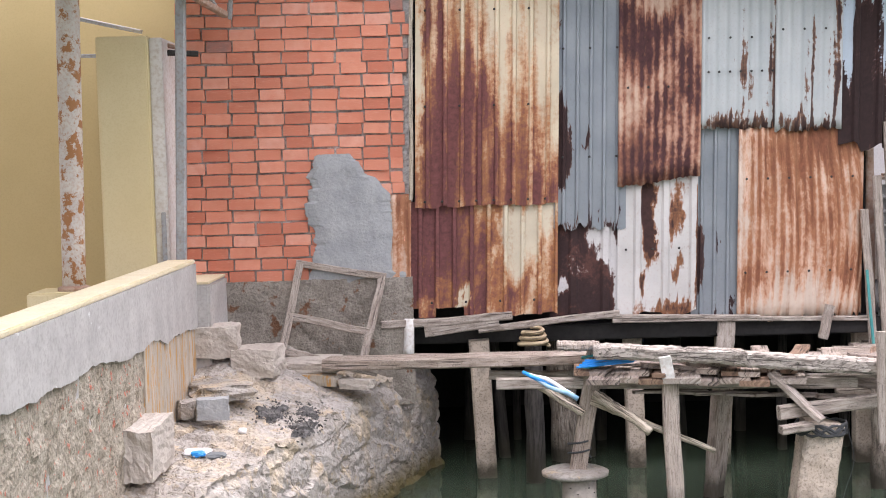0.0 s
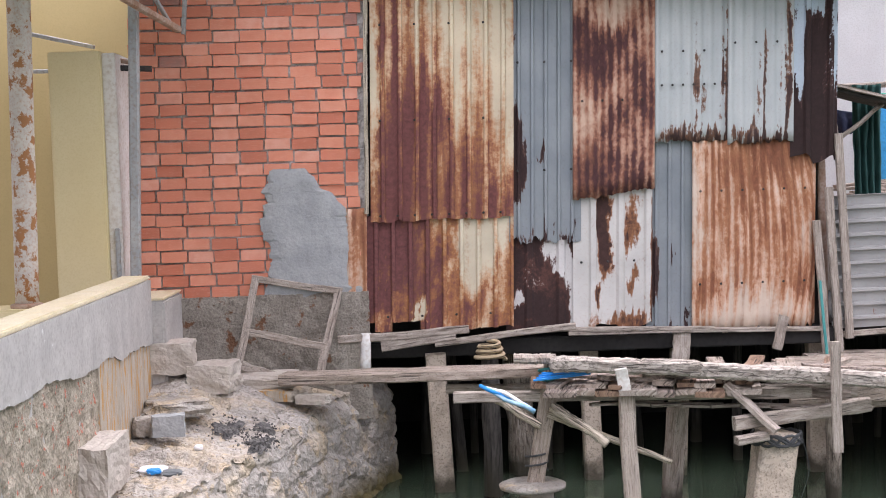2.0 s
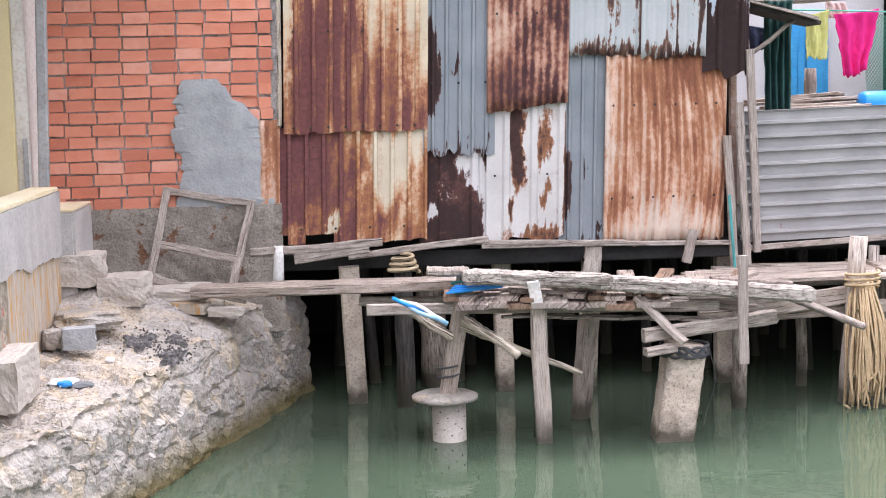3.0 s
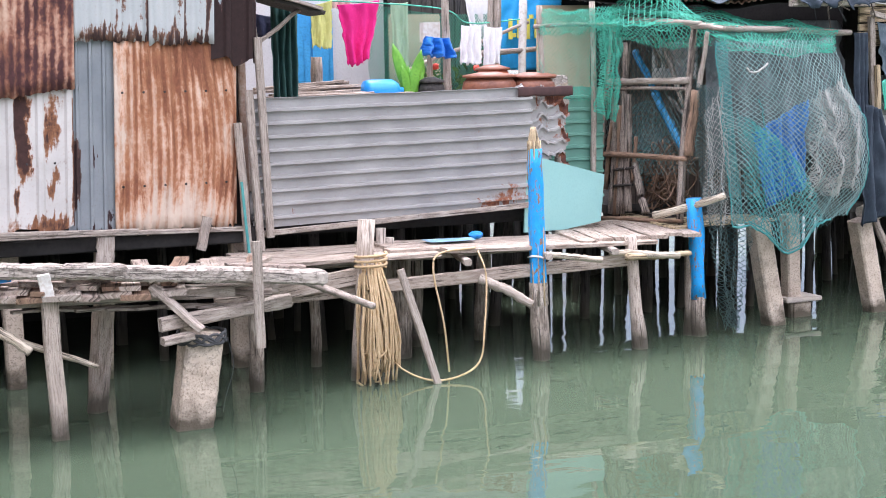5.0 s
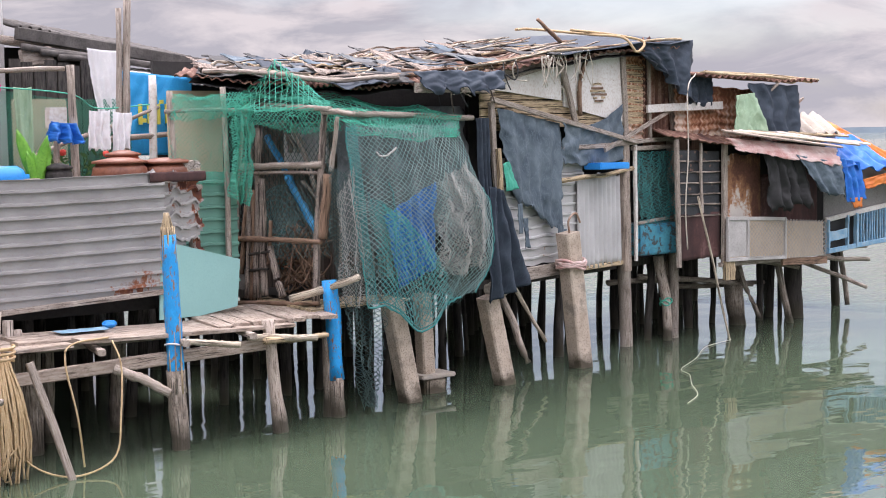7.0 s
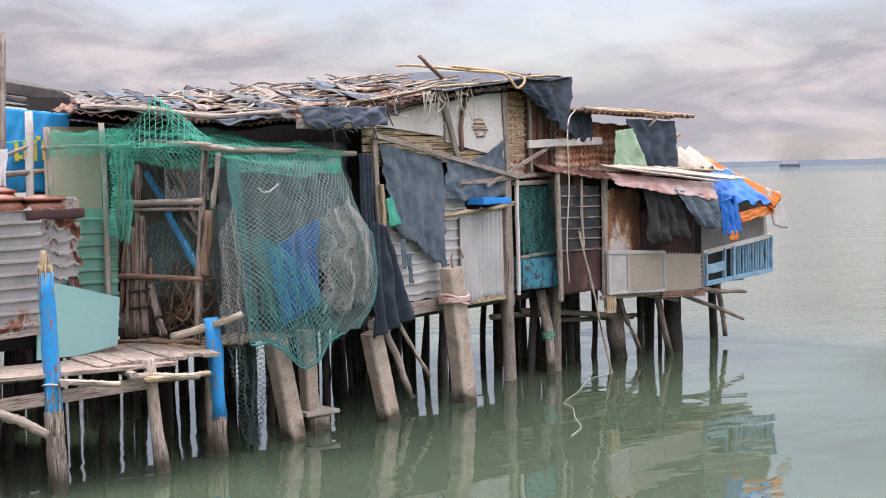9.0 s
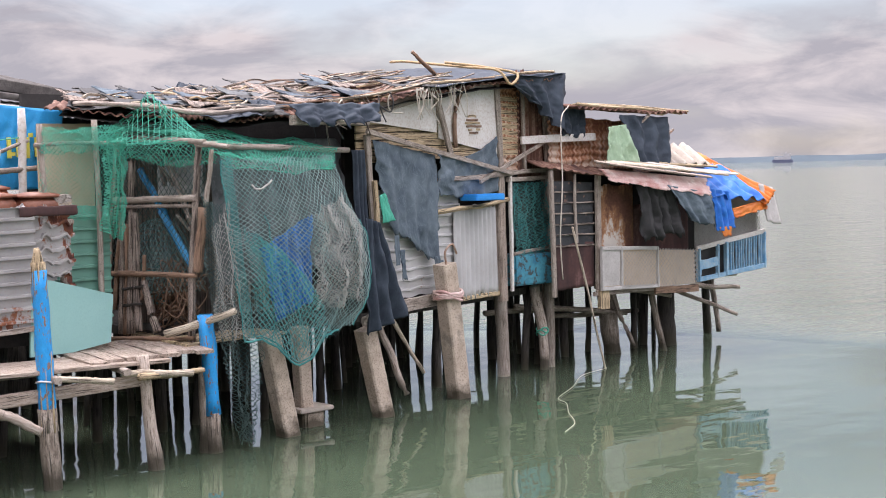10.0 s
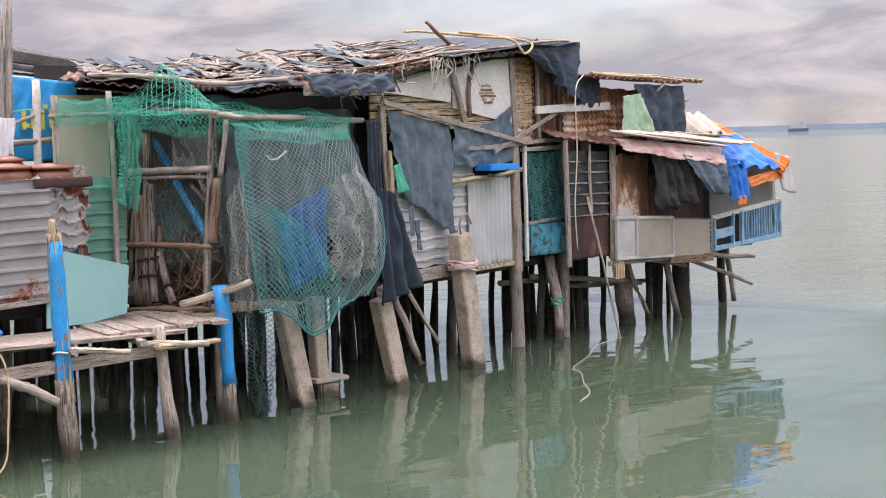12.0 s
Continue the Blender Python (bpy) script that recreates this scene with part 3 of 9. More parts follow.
def pole_mesh(p, q, r0, r1, material, name="pole", n=8, wob=0.012, k=9, bow=0.0, knots=0.03):
    V, F, U = sweep(line(p, q, n, bow, RNG, wob), circle(1.0, k), np.linspace(r0, r1, n) * (1 + RNG.normal(0, knots, n)), 0.08, RNG)
    return mesh_of(name, V, F, material, U, None, True)


def tube_mesh(pts, r, material, name="rope", k=5):
    V, F, U = sweep(pts, circle(r, k))
    return mesh_of(name, V, F, material, U, None, True)


def smooth_path(pts, n=40):
    """Catmull-Rom through the given points."""
    P = np.asarray(pts, float)
    P = np.vstack([2 * P[0] - P[1], P, 2 * P[-1] - P[-2]])
    out = []
    segs = len(P) - 3
    for s in np.linspace(0, segs - 1e-6, n):
        i, t = int(s), s - int(s)
        a, b, c, d = P[i:i + 4]
        out.append(0.5 * (2 * b + (c - a) * t + (2 * a - 5 * b + 4 * c - d) * t * t + (3 * b - a - 3 * c + d) * t ** 3))
    return np.array(out)


def fbm(x, y, s=1.0, seed=0):
    """Smooth noise on arrays, -1 to 1 or so."""
    f = np.vectorize(lambda a, b: noise.fractal(Vector((a * s, b * s, seed * 7.3)), 1.0, 2.0, 4))
    return f(np.asarray(x, float), np.asarray(y, float))


# walls as planes seen from the water: y = a + b x; out is towards the camera
PLANES = {"S": (10.9, 0.06), "W": (8.64, 0.273), "N": (9.8, 0.12), "E1": (10.8, 0.065), "E2": (11.75, 0.0)}
LEAN = {"S": 0.03}


def on(pl, x, z, out=0.0):
    a, b = PLANES[pl]
    k = 1 / math.sqrt(1 + b * b)
    x = x + LEAN.get(pl, 0.0) * (z - 1.3)
    return np.array([x + b * k * out, a + b * x - k * out, z])


def corrugated(pl, name, x0, x1, z0, z1, pitch, amp, material, parent=None, label="", out=0.02, shape="sine", across=False, ragged=0.006, skew=0.0, bend=0.0, seed=1, per=8, gone=None, tags=None):
    """A roofing sheet on a wall plane. across: the ribs lie level. skew: its right end lies so much higher; gone(u, v): bites out of the edge."""
    rng = np.random.default_rng(seed)
    w, h = x1 - x0, z1 - z0
    def stations(length):
        if shape == "sine":
            return np.linspace(0, length, int(length / pitch * per) + 1)
        st = [k * pitch + f * pitch for k in range(int(length / pitch) + 1) for f in (0.0, 0.30, 0.56, 0.64, 0.80, 0.88)]
        return np.array([q for q in st if q < length - 1e-4] + [length])
    u, v = (np.linspace(0, w, 26), stations(h)) if across else (stations(w), np.linspace(0, h, 14))
    nu, nv = len(u), len(v)
    rag0, rag1 = ragged * rng.normal(0, 1, nu), ragged * rng.normal(0, 1, nu)
    k = np.ones(3) / 3
    rag0, rag1 = np.convolve(rag0, k, "same") * 2, np.convolve(rag1, k, "same") * 2
    P = np.zeros((nv, nu, 3))
    dents = rng.uniform(0, 6, 4)
    for i in range(nv):
        for j in range(nu):
            c = v[i] if across else u[j]
            ph = c / pitch * 2 * math.pi
            ff = (c / pitch) % 1.0
            wv = math.sin(ph) if shape == "sine" else float(np.interp(ff, (0.0, 0.56, 0.64, 0.80, 0.88, 1.0), (-0.6, -0.6, 1.0, 1.0, -0.6, -0.6)))
            d = amp * wv + (0.003 if across else 0.006) * math.sin(dents[0] + 2.1 * u[j]) * math.cos(dents[1] + 1.7 * v[i]) + bend * math.sin(math.pi * u[j] / w)
            fz = v[i] / h
            z = z0 + v[i] + (1 - fz) * rag0[j] + fz * rag1[j] + skew * (u[j] / w)
            P[i, j] = on(pl, x0 + u[j], z, out + d)
    V, F, U, R = solid(P, 0.003)
    if gone:
        keep = []
        for f in F:
            cu, cv = np.mean([R[a] for a in f], axis=0)
            if not gone(cu, cv):
                keep.append(f)
        F = keep
    me = mesh_of(name, V, F, material, U, R, shape == "sine")
    return put(name, me, parent, label, **(tags or {}))


def cloth(pts, nu=20, nv=20, wrinkle=0.03, freq=3.0, sag=0.0, seed=0, ragged=0.0, folds=0.0, nfold=5):
    """A hanging or lying cloth between four corners (top left, top right, bottom right, bottom left) as a grid of points."""
    a, b, c, d = [np.asarray(p, float) for p in pts]
    U, V = np.meshgrid(np.linspace(0, 1, nu), np.linspace(0, 1, nv))
    P = (a * ((1 - U) * (1 - V))[..., None] + b * (U * (1 - V))[..., None] + c * (U * V)[..., None] + d * ((1 - U) * V)[..., None])
    n = np.cross(b - a, d - a)
    n /= np.linalg.norm(n) + 1e-9
    w = (0.5 - np.abs(fbm(U * freq * 1.5 + 0.4 * V, V * freq * 0.7, 1.0, seed)) * 1.6) * wrinkle * 0.8 + fbm(U * freq * 4, V * freq * 2.5, 1.0, seed + 5) * wrinkle * 0.18 + folds * np.sin(U * math.pi * 2 * nfold + 2.0 * fbm(U, V, 2.0, seed + 3)) * (0.35 + 0.65 * V)
    P += n * w[..., None]
    P[..., 2] -= sag * np.sin(U * math.pi) * (1 - 0.5 * V)
    if ragged:
        r = fbm(U[0] * 9, U[0] * 0, 1.0, seed + 9)
        P[-1] += (d - a) / np.linalg.norm(d - a) * (r * ragged)[:, None]
    return P


def draped(pts, nu=20, nv=20, wrinkle=0.03, freq=3.0, sag=0.0, seed=0, ragged=0.0, folds=0.0, nfold=5):
    """A crumpled cloth: the hanging sheet with sharp small creases and frayed sides."""
    nu, nv = int(nu * 1.8), int(nv * 1.8)
    P = cloth(pts, nu, nv, wrinkle * 0.45, freq * 0.6, sag, seed, ragged * 1.5, folds, nfold)
    U, V = np.meshgrid(np.linspace(0, 1, nu), np.linspace(0, 1, nv))
    a, b, d = np.asarray(pts[0], float), np.asarray(pts[1], float), np.asarray(pts[3], float)
    n = np.cross(b - a, d - a)
    n /= np.linalg.norm(n) + 1e-9
    size = min(np.linalg.norm(b - a), np.linalg.norm(d - a))
    crease = np.abs(fbm(U * 2.6 + 1.2 * V, V * 1.3 - 0.7 * U, 1.0, seed + 21)) - 0.3
    P += n * (crease * 0.05 * min(size, 0.9))[..., None]
    P[:, 0] += (b - a)[None] * (0.035 * fbm(V[:, 0] * 7, V[:, 0] * 0, 1.0, seed + 31))[:, None]
    P[:, -1] += (b - a)[None] * (0.035 * fbm(V[:, 0] * 7, V[:, 0] * 0, 1.0, seed + 33))[:, None]
    return P


def net_mesh(P, r, material, name="net"):
    """Knotted twine along the diagonals of a grid of points."""
    P = np.asarray(P, float)
    n, m = P.shape[:2]
    E0, E1 = [], []
    for i in range(n - 1):
        for j in range(m):
            if (i + j) % 2 == 0:
                for dj in (-1, 1):
                    if 0 <= j + dj < m:
                        E0.append(P[i, j])
                        E1.append(P[i + 1, j + dj])
    A, B = np.array(E0), np.array(E1)
    d = B - A
    L = np.linalg.norm(d, axis=1, keepdims=True)
    ok = L[:, 0] > 1e-5
    A, B, d = A[ok], B[ok], d[ok] / L[ok]
    up = np.where(np.abs(d[:, 1:2]) < 0.8, np.array([[0, 1.0, 0]]), np.array([[1.0, 0, 0]]))
    s = np.cross(d, up)
    s /= np.linalg.norm(s, axis=1, keepdims=True)
    t = np.cross(d, s)
    ring = [s * math.cos(a) * r + t * math.sin(a) * r for a in (0.5, 0.5 + 2.094, 0.5 + 4.189)]
    V = np.stack([A + q for q in ring] + [B + q for q in ring], 1).reshape(-1, 3)
    k = np.arange(len(A))[:, None] * 6
    F = np.concatenate([k + np.array([[0, 1, 4, 3]]), k + np.array([[1, 2, 5, 4]]), k + np.array([[2, 0, 3, 5]])])
    me = bpy.data.meshes.new(name)
    me.from_pydata(V.tolist(), [], F.tolist())
    me.materials.append(material)
    return me


def lathe(prof, at, material, name, k=24):
    V, F = [], []
    for r, z in prof:
        V += [(at[0] + r * math.cos(2 * math.pi * j / k), at[1] + r * math.sin(2 * math.pi * j / k), at[2] + z) for j in range(k)]
    for i in range(len(prof) - 1):
        F += [(i * k + j, i * k + (j + 1) % k, (i + 1) * k + (j + 1) % k, (i + 1) * k + j) for j in range(k)]
    F += [tuple(range(k))[::-1], tuple(range((len(prof) - 1) * k, len(prof) * k))]
    return mesh_of(name, V, F, material, [(v[0], v[2]) for v in V], None, True)


def rock(at, size, seed, material, name="stone", square=0.0):
    """A broken block: a cube-like ball pushed about by noise."""
    bm = bmesh.new()
    bmesh.ops.create_cube(bm, size=1.0)
    bmesh.ops.subdivide_edges(bm, edges=bm.edges[:], cuts=3 if max(size) < 0.05 else 9, use_grid_fill=True)
    for v in bm.verts:
        p = v.co.copy()
        ball = p.normalized() * 0.56
        p = p.lerp(ball, 1 - square)
        p += Vector((noise.noise(p * 3 + Vector((seed, 0, 0))), noise.noise(p * 3 + Vector((0, seed, 0))), noise.noise(p * 3 + Vector((0, 0, seed))))) * (0.10 if square < 0.8 else 0.06)
        p += Vector((noise.noise(p * 9 + Vector((seed, 3, 0))), 0, noise.noise(p * 9 + Vector((3, 0, seed))))) * 0.035
        p += Vector((noise.noise(p * 22 + Vector((seed, 1, 4))), noise.noise(p * 22 + Vector((7, seed, 1))), noise.noise(p * 22 + Vector((2, 5, seed))))) * 0.018
        v.co = Vector((p.x * size[0], p.y * size[1], p.z * size[2])) + Vector(at)
    me = bpy.data.meshes.new(name)
    bm.to_mesh(me)
    bm.free()
    me.materials.append(material)
    return me


def block(name, lo, hi, material, bevel=0.01):
    """A box with worn edges between two corners."""
    bm = bmesh.new()
    bmesh.ops.create_cube(bm, size=1.0)
    for v in bm.verts:
        v.co = Vector([lo[i] + (v.co[i] + 0.5) * (hi[i] - lo[i]) for i in range(3)])
    if bevel:
        bmesh.ops.bevel(bm, geom=bm.edges[:], offset=bevel, segments=2, affect="EDGES")
    me = bpy.data.meshes.new(name)
    bm.to_mesh(me)
    bm.free()
    uv = me.uv_layers.new(name="UVMap")
    co = [v.co for v in me.vertices]
    for lp in me.loops:
        c = co[lp.vertex_index]
        uv.data[lp.index].uv = (c.x + c.y, c.z)
    me.materials.append(material)
    return me

# ---------------------------------------------------------------- water and distance
def big_water():
    V, F = [], []
    rings = [0, 6, 12, 20, 40, 90, 250, 800, 3200]
    k = 64
    for r in rings[1:]:
        V += [(r * math.cos(2 * math.pi * j / k), 8 + r * math.sin(2 * math.pi * j / k), 0) for j in range(k)]
    V.append((0, 8, 0))
    c = len(V) - 1
    F += [(c, j, (j + 1) % k) for j in range(k)]
    for i in range(len(rings) - 2):
        F += [(i * k + j, (i + 1) * k + j, (i + 1) * k + (j + 1) % k, i * k + (j + 1) % k) for j in range(k)]
    return mesh_of("water", V, F, M["water"])


put("water", big_water(), None, "calm murky green harbour water with soft ripples", kind="structure")


def far_shore():
    # blue-grey instead of green: distance haze mixed into the colour
    m = mottled("hazed_woods", (0.10, 0.14, 0.17), (0.12, 0.16, 0.19), (0.09, 0.12, 0.15), 0.01, 0.05)
    V, F = [], []
    n = 160
    for i in range(n):
        a = radians(30 + 100 * i / (n - 1))
        h = 9 + 2.2 * noise.noise(Vector((i * 0.35, 0, 0))) + 1.0 * noise.noise(Vector((i * 1.7, 5, 0)))
        for r, z in ((2300, -1), (2310, h), (2500, h), (2510, -1)):
            V.append((r * math.sin(a), r * math.cos(a), z))
    for i in range(n - 1):
        for j in range(3):
            F.append((i * 4 + j, i * 4 + j + 1, i * 4 + 5 + j, i * 4 + 4 + j))
    return mesh_of("backdrop", V, F, m)


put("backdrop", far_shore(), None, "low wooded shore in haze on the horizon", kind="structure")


def ship():
    az, r = radians(55.3), 1500.0
    cx, cy = r * math.sin(az), r * math.cos(az)
    ux, uy = math.cos(az), -math.sin(az)
    hull = mottled("ship_hull", (0.10, 0.12, 0.2), (0.13, 0.15, 0.24), (0.1, 0.1, 0.15), 0.2, 1.0)
    upper = mottled("ship_upper", (0.42, 0.42, 0.45), (0.5, 0.5, 0.53), (0.34, 0.34, 0.38), 0.3, 1.5)
    s = thing("ship", (cx, cy, 0), "distant grey ferry with a dark blue hull", "ship")

    def box(name, a0, a1, z0, z1, d, m, rake=0.0):
        V = []
        for z, k in ((z0, 0.0), (z1, rake)):
            for a, e in ((a0 - k, -d), (a1 + k * 0.3, -d), (a1 + k * 0.3, d), (a0 - k, d)):
                V.append((cx + ux * a - uy * e, cy + uy * a + ux * e, z))
        F = [(0, 1, 2, 3)[::-1], (4, 5, 6, 7)] + [(i, (i + 1) % 4, 4 + (i + 1) % 4, 4 + i) for i in range(4)]
        put(name, mesh_of(name, V, F, m), s)
    box("hull", -9, 10, -0.5, 3.2, 3, hull, 1.2)
    box("upper_deck", -8, 8.5, 3.2, 6.2, 2.6, upper)
    box("wheelhouse", 1, 7, 6.2, 8.4, 2.2, upper)
    box("mast", 3.4, 4.0, 8.4, 11.0, 0.3, upper)
    box("canopy", -1.5, 8.2, 8.9, 9.3, 2.4, upper)


ship()

# ---------------------------------------------------------------- quay
QUAY_FOOT = lambda y: np.maximum(-0.34 + 0.315 * (y - 11.2), -1.90)


def worley(a, b, cell=(0.30, 0.2), seed=3):
    """Distance to the nearest joint between uneven stones."""
    rng = np.random.default_rng(seed)
    ia, ib = np.floor(a / cell[0]).astype(int), np.floor(b / cell[1]).astype(int)
    pts = {}
    best = np.full(a.shape, 9.0)
    second = np.full(a.shape, 9.0)
    tone = np.zeros(a.shape)
    lo_a, hi_a, lo_b, hi_b = ia.min() - 1, ia.max() + 1, ib.min() - 1, ib.max() + 1
    for i in range(lo_a, hi_a + 1):
        for j in range(lo_b, hi_b + 1):
            p = ((i + rng.uniform(0.1, 0.9)) * cell[0], (j + rng.uniform(0.1, 0.9)) * cell[1], rng.uniform(-1, 1))
            d = np.hypot((a - p[0]) / cell[0], (b - p[1]) / cell[1])
            near = d < best
            second = np.where(near, best, np.minimum(second, d))
            tone = np.where(near, p[2], tone)
            best = np.where(near, d, best)
    return second - best, tone


def quay_top(x, y):
    inner = np.clip((QUAY_FOOT(y) - x) / 0.9, 0, 1)
    return 0.70 + 0.05 * (y - 9) + inner * (0.09 + 0.14 * np.clip(y - 8.8, 0, 1.6))


def quay_surface(x, y):
    """Height of the crumbling top, with its low steps and the heap under the stone blocks."""
    step = 0.05 * np.floor((y + 0.35 * fbm(x, y, 1.4, 8)) * 1.25) / 1.25
    heap = 0.09 * np.exp(-((x + 1.58) / 0.28) ** 2 - ((y - 10.12) / 0.35) ** 2)
    return quay_top(x, y) + heap + 0.03 * fbm(x, y, 2.6, 6) + 0.018 * np.abs(fbm(x, y, 7.0, 7)) + 0.014 * fbm(x, y, 24.0, 9) + (step - 0.05 * y) * 0.8


def quay():
    ny, nf, nt_ = 260, 64, 60
    y = np.linspace(4.6, 11.5, ny)
    P = np.zeros((nf + nt_, ny, 3))
    fx = QUAY_FOOT(y)
    ztop = quay_top(fx, y)
    Y, S = np.meshgrid(y, np.linspace(0, 1, nf))
    Zf = -0.35 + (ztop[None, :] + 0.35) * S
    joint, tone = worley(Y, Zf)
    bulge = 0.026 * np.clip(joint * 3.4, 0, 1) ** 0.6 + 0.016 * tone + 0.022 * fbm(Y, Zf, 1.6, 4) + 0.016 * fbm(Y, Zf, 7.0, 5) + 0.014 * fbm(Y, Zf, 19.0, 6)
    rnd = np.clip((S - 0.82) / 0.18, 0, 1) ** 2 * 0.06
    P[:nf, :, 0] = fx[None, :] + bulge - 0.03 - rnd + 0.06 * (1 - S)
    P[:nf, :, 1] = Y
    P[:nf, :, 2] = Zf
    Y2, S2 = np.meshgrid(y, np.linspace(0.015, 1, nt_))
    X2 = (fx - 0.05)[None, :] + (-2.05 - (fx - 0.05)[None, :]) * S2
    Z2 = quay_surface(X2, Y2)
    P[nf:, :, 0], P[nf:, :, 1], P[nf:, :, 2] = X2, Y2, Z2
    V, F, U, R = solid(P[::-1], 0.02)
    n = P.shape[0] * ny
    return mesh_of("quay", V, [f for f in F if min(f) < n], M["quay"], U, R, False)


tagged(put("quay", quay()), "old rubble-stone quay with crumbling cement top", "quay", kind="structure")
# the bank takes the near-black shade colour, not an earth tone
put("shore_bank", block("shore_bank", (-9, 14.2, -1), (6.2, 15.0, 1.1), M["shade"], 0.02), None, "earth bank under the houses, near-black for the shade", kind="structure")
put("quay_fill", block("quay_fill", (-9.0, 3.0, -1.0), (-1.95, 14.3, 0.62), M["dark_render"], 0.02), None, "filled ground behind the quay wall", kind="structure")

# loose stones and steps on the quay
def loose_stone(at, size, seed, label, square=0.75, mat="slab", rot=0.0):
    me = rock((0, 0, 0), size, seed, M[mat], "stone", square)
    ob = put("stone", me, None, label, category="stone", group="stones on the quay")
    ob.matrix_basis = pose(*at, 0, 0, rot)
    return ob


loose_stone((-1.72, 10.12, 1.20), (0.30, 0.32, 0.22), 2, "rough pale stone block lying on the quay", 0.85, rot=6)
loose_stone((-1.44, 10.12, 1.05), (0.31, 0.40, 0.20), 5, "broken pale concrete slab used as a step", 0.85, rot=-5)
loose_stone((-1.775, 8.06, 0.86), (0.17, 0.60, 0.28), 9, "upright pale stone block against the parapet", 0.97)
loose_stone((-1.60, 9.14, 0.885), (0.20, 0.12, 0.13), 12, "grey cement block lying in rubble", 0.97, "plaster_grey", 10)
loose_stone((-1.76, 9.22, 0.87), (0.16, 0.16, 0.12), 13, "crumbled stone beside the cement block", 0.6, "quay", 20)
loose_stone((-1.02, 10.24, 0.885), (0.28, 0.10, 0.075), 14, "narrow broken kerb stone with rust stains", 0.9, "stained_render", -22)
loose_stone((-0.76, 10.12, 0.87), (0.24, 0.10, 0.07), 15, "narrow pale broken kerb stone", 0.9, "slab", -24)
loose_stone((-1.15, 10.45, 0.97), (0.5, 0.3, 0.1), 21, "flat pale rubble slab", 0.85)
loose_stone((-1.62, 9.62, 0.93), (0.4, 0.4, 0.10), 31, "flat broken cement step", 0.7, "quay", 20)
ra = np.random.default_rng(9)
ash = []
for k, (cx, cy, rx, ry, n_) in enumerate(((-1.27, 9.5, 0.13, 0.2, 160), (-1.05, 9.28, 0.11, 0.22, 220), (-1.06, 9.66, 0.09, 0.12, 90))):
    A, Q = np.meshgrid(np.linspace(0, 2 * math.pi, 41), np.linspace(0.02, 1, 12))
    edge = 0.75 + 0.55 * fbm(np.cos(A) * 1.6, np.sin(A) * 1.6, 1.0, 70 + k)
    X, Y = cx + rx * Q * edge * np.cos(A), cy + ry * Q * edge * np.sin(A)
    Z = quay_surface(X, Y) + 0.016 + 0.012 * fbm(X, Y, 22.0, 80 + k) - 0.022 * Q ** 3
    idx = np.arange(X.size).reshape(X.shape)
    quads = np.stack([idx[:-1, :-1], idx[:-1, 1:], idx[1:, 1:], idx[1:, :-1]], -1).reshape(-1, 4)
    V = np.stack([X, Y, Z], -1).reshape(-1, 3)
    ash.append(([tuple(v) for v in V], [tuple(q) for q in quads.tolist()], [(v[0], v[1]) for v in V]))
    for _ in range(n_):
        x, y = ra.normal(cx, rx * 0.6), ra.normal(cy, ry * 0.6)
        q = ra.uniform(0.002, 0.009)
        z = float(quay_surface(x, y)) + 0.012
        d = ra.uniform(-1, 1, (6, 3)) * 0.5
        V = [(x + q * (a + d[k_][0]), y + q * (b + d[k_][1]), z + q * (c + d[k_][2])) for k_, (a, b, c) in enumerate(((1, 0, 0), (0, 1, 0), (-1, 0, 0), (0, -1, 0), (0, 0, 1), (0, 0, -1)))]
        ash.append((V, [(0, 1, 4), (1, 2, 4), (2, 3, 4), (3, 0, 4), (1, 0, 5), (2, 1, 5), (3, 2, 5), (0, 3, 5)], [(v[0], v[1]) for v in V]))
V, F, U = joined(ash)
put("charcoal", mesh_of("charcoal", V, F, M["ash"], U), None, "black charcoal and ash on the quay", kind="stuff")
rs = np.random.default_rng(5)
peb = []
for i in range(900):
    y = rs.uniform(7.2, 10.3)
    x = rs.uniform(-1.8, float(QUAY_FOOT(y)) - 0.12)
    s = rs.uniform(0.003, 0.011) * (1.6 if rs.random() < 0.06 else 1.0)
    z = float(quay_surface(x, y)) + 0.004
    V = [(x + s * a * rs.uniform(0.6, 1.3), y + s * b * rs.uniform(0.6, 1.3), z + s * c * 0.6) for a, b, c in ((1, 0, 0), (0, 1, 0), (-1, 0, 0), (0, -1, 0), (0, 0, 1), (0, 0, -1))]
    F = [(0, 1, 4), (1, 2, 4), (2, 3, 4), (3, 0, 4), (1, 0, 5), (2, 1, 5), (3, 2, 5), (0, 3, 5)]
    peb.append((V, F, [(v[0], v[1]) for v in V]))
V, F, U = joined(peb)
put("gravel", mesh_of("gravel", V, F, M["quay"], U), None, "loose rubble and gravel on the quay", kind="stuff")
for k, (x, y, w, m, lb) in enumerate(((-1.62, 8.66, 0.17, "white_cloth", "crumpled pale plastic bag on the quay"), (-1.50, 8.60, 0.12, "veil", "crumpled grey plastic bag on the quay"), (-1.60, 8.58, 0.08, "blue_plastic", "bright blue plastic scrap on rubble"), (-1.40, 9.02, 0.05, "white_cloth", "small white paper scrap on the quay"))):
    put("plastic_scrap", rock((x, y, float(quay_surface(x, y)) + 0.008), (w, w * 0.9, 0.035), 140 + k, M[m], "scrap", 0.2), None, lb, category="litter")

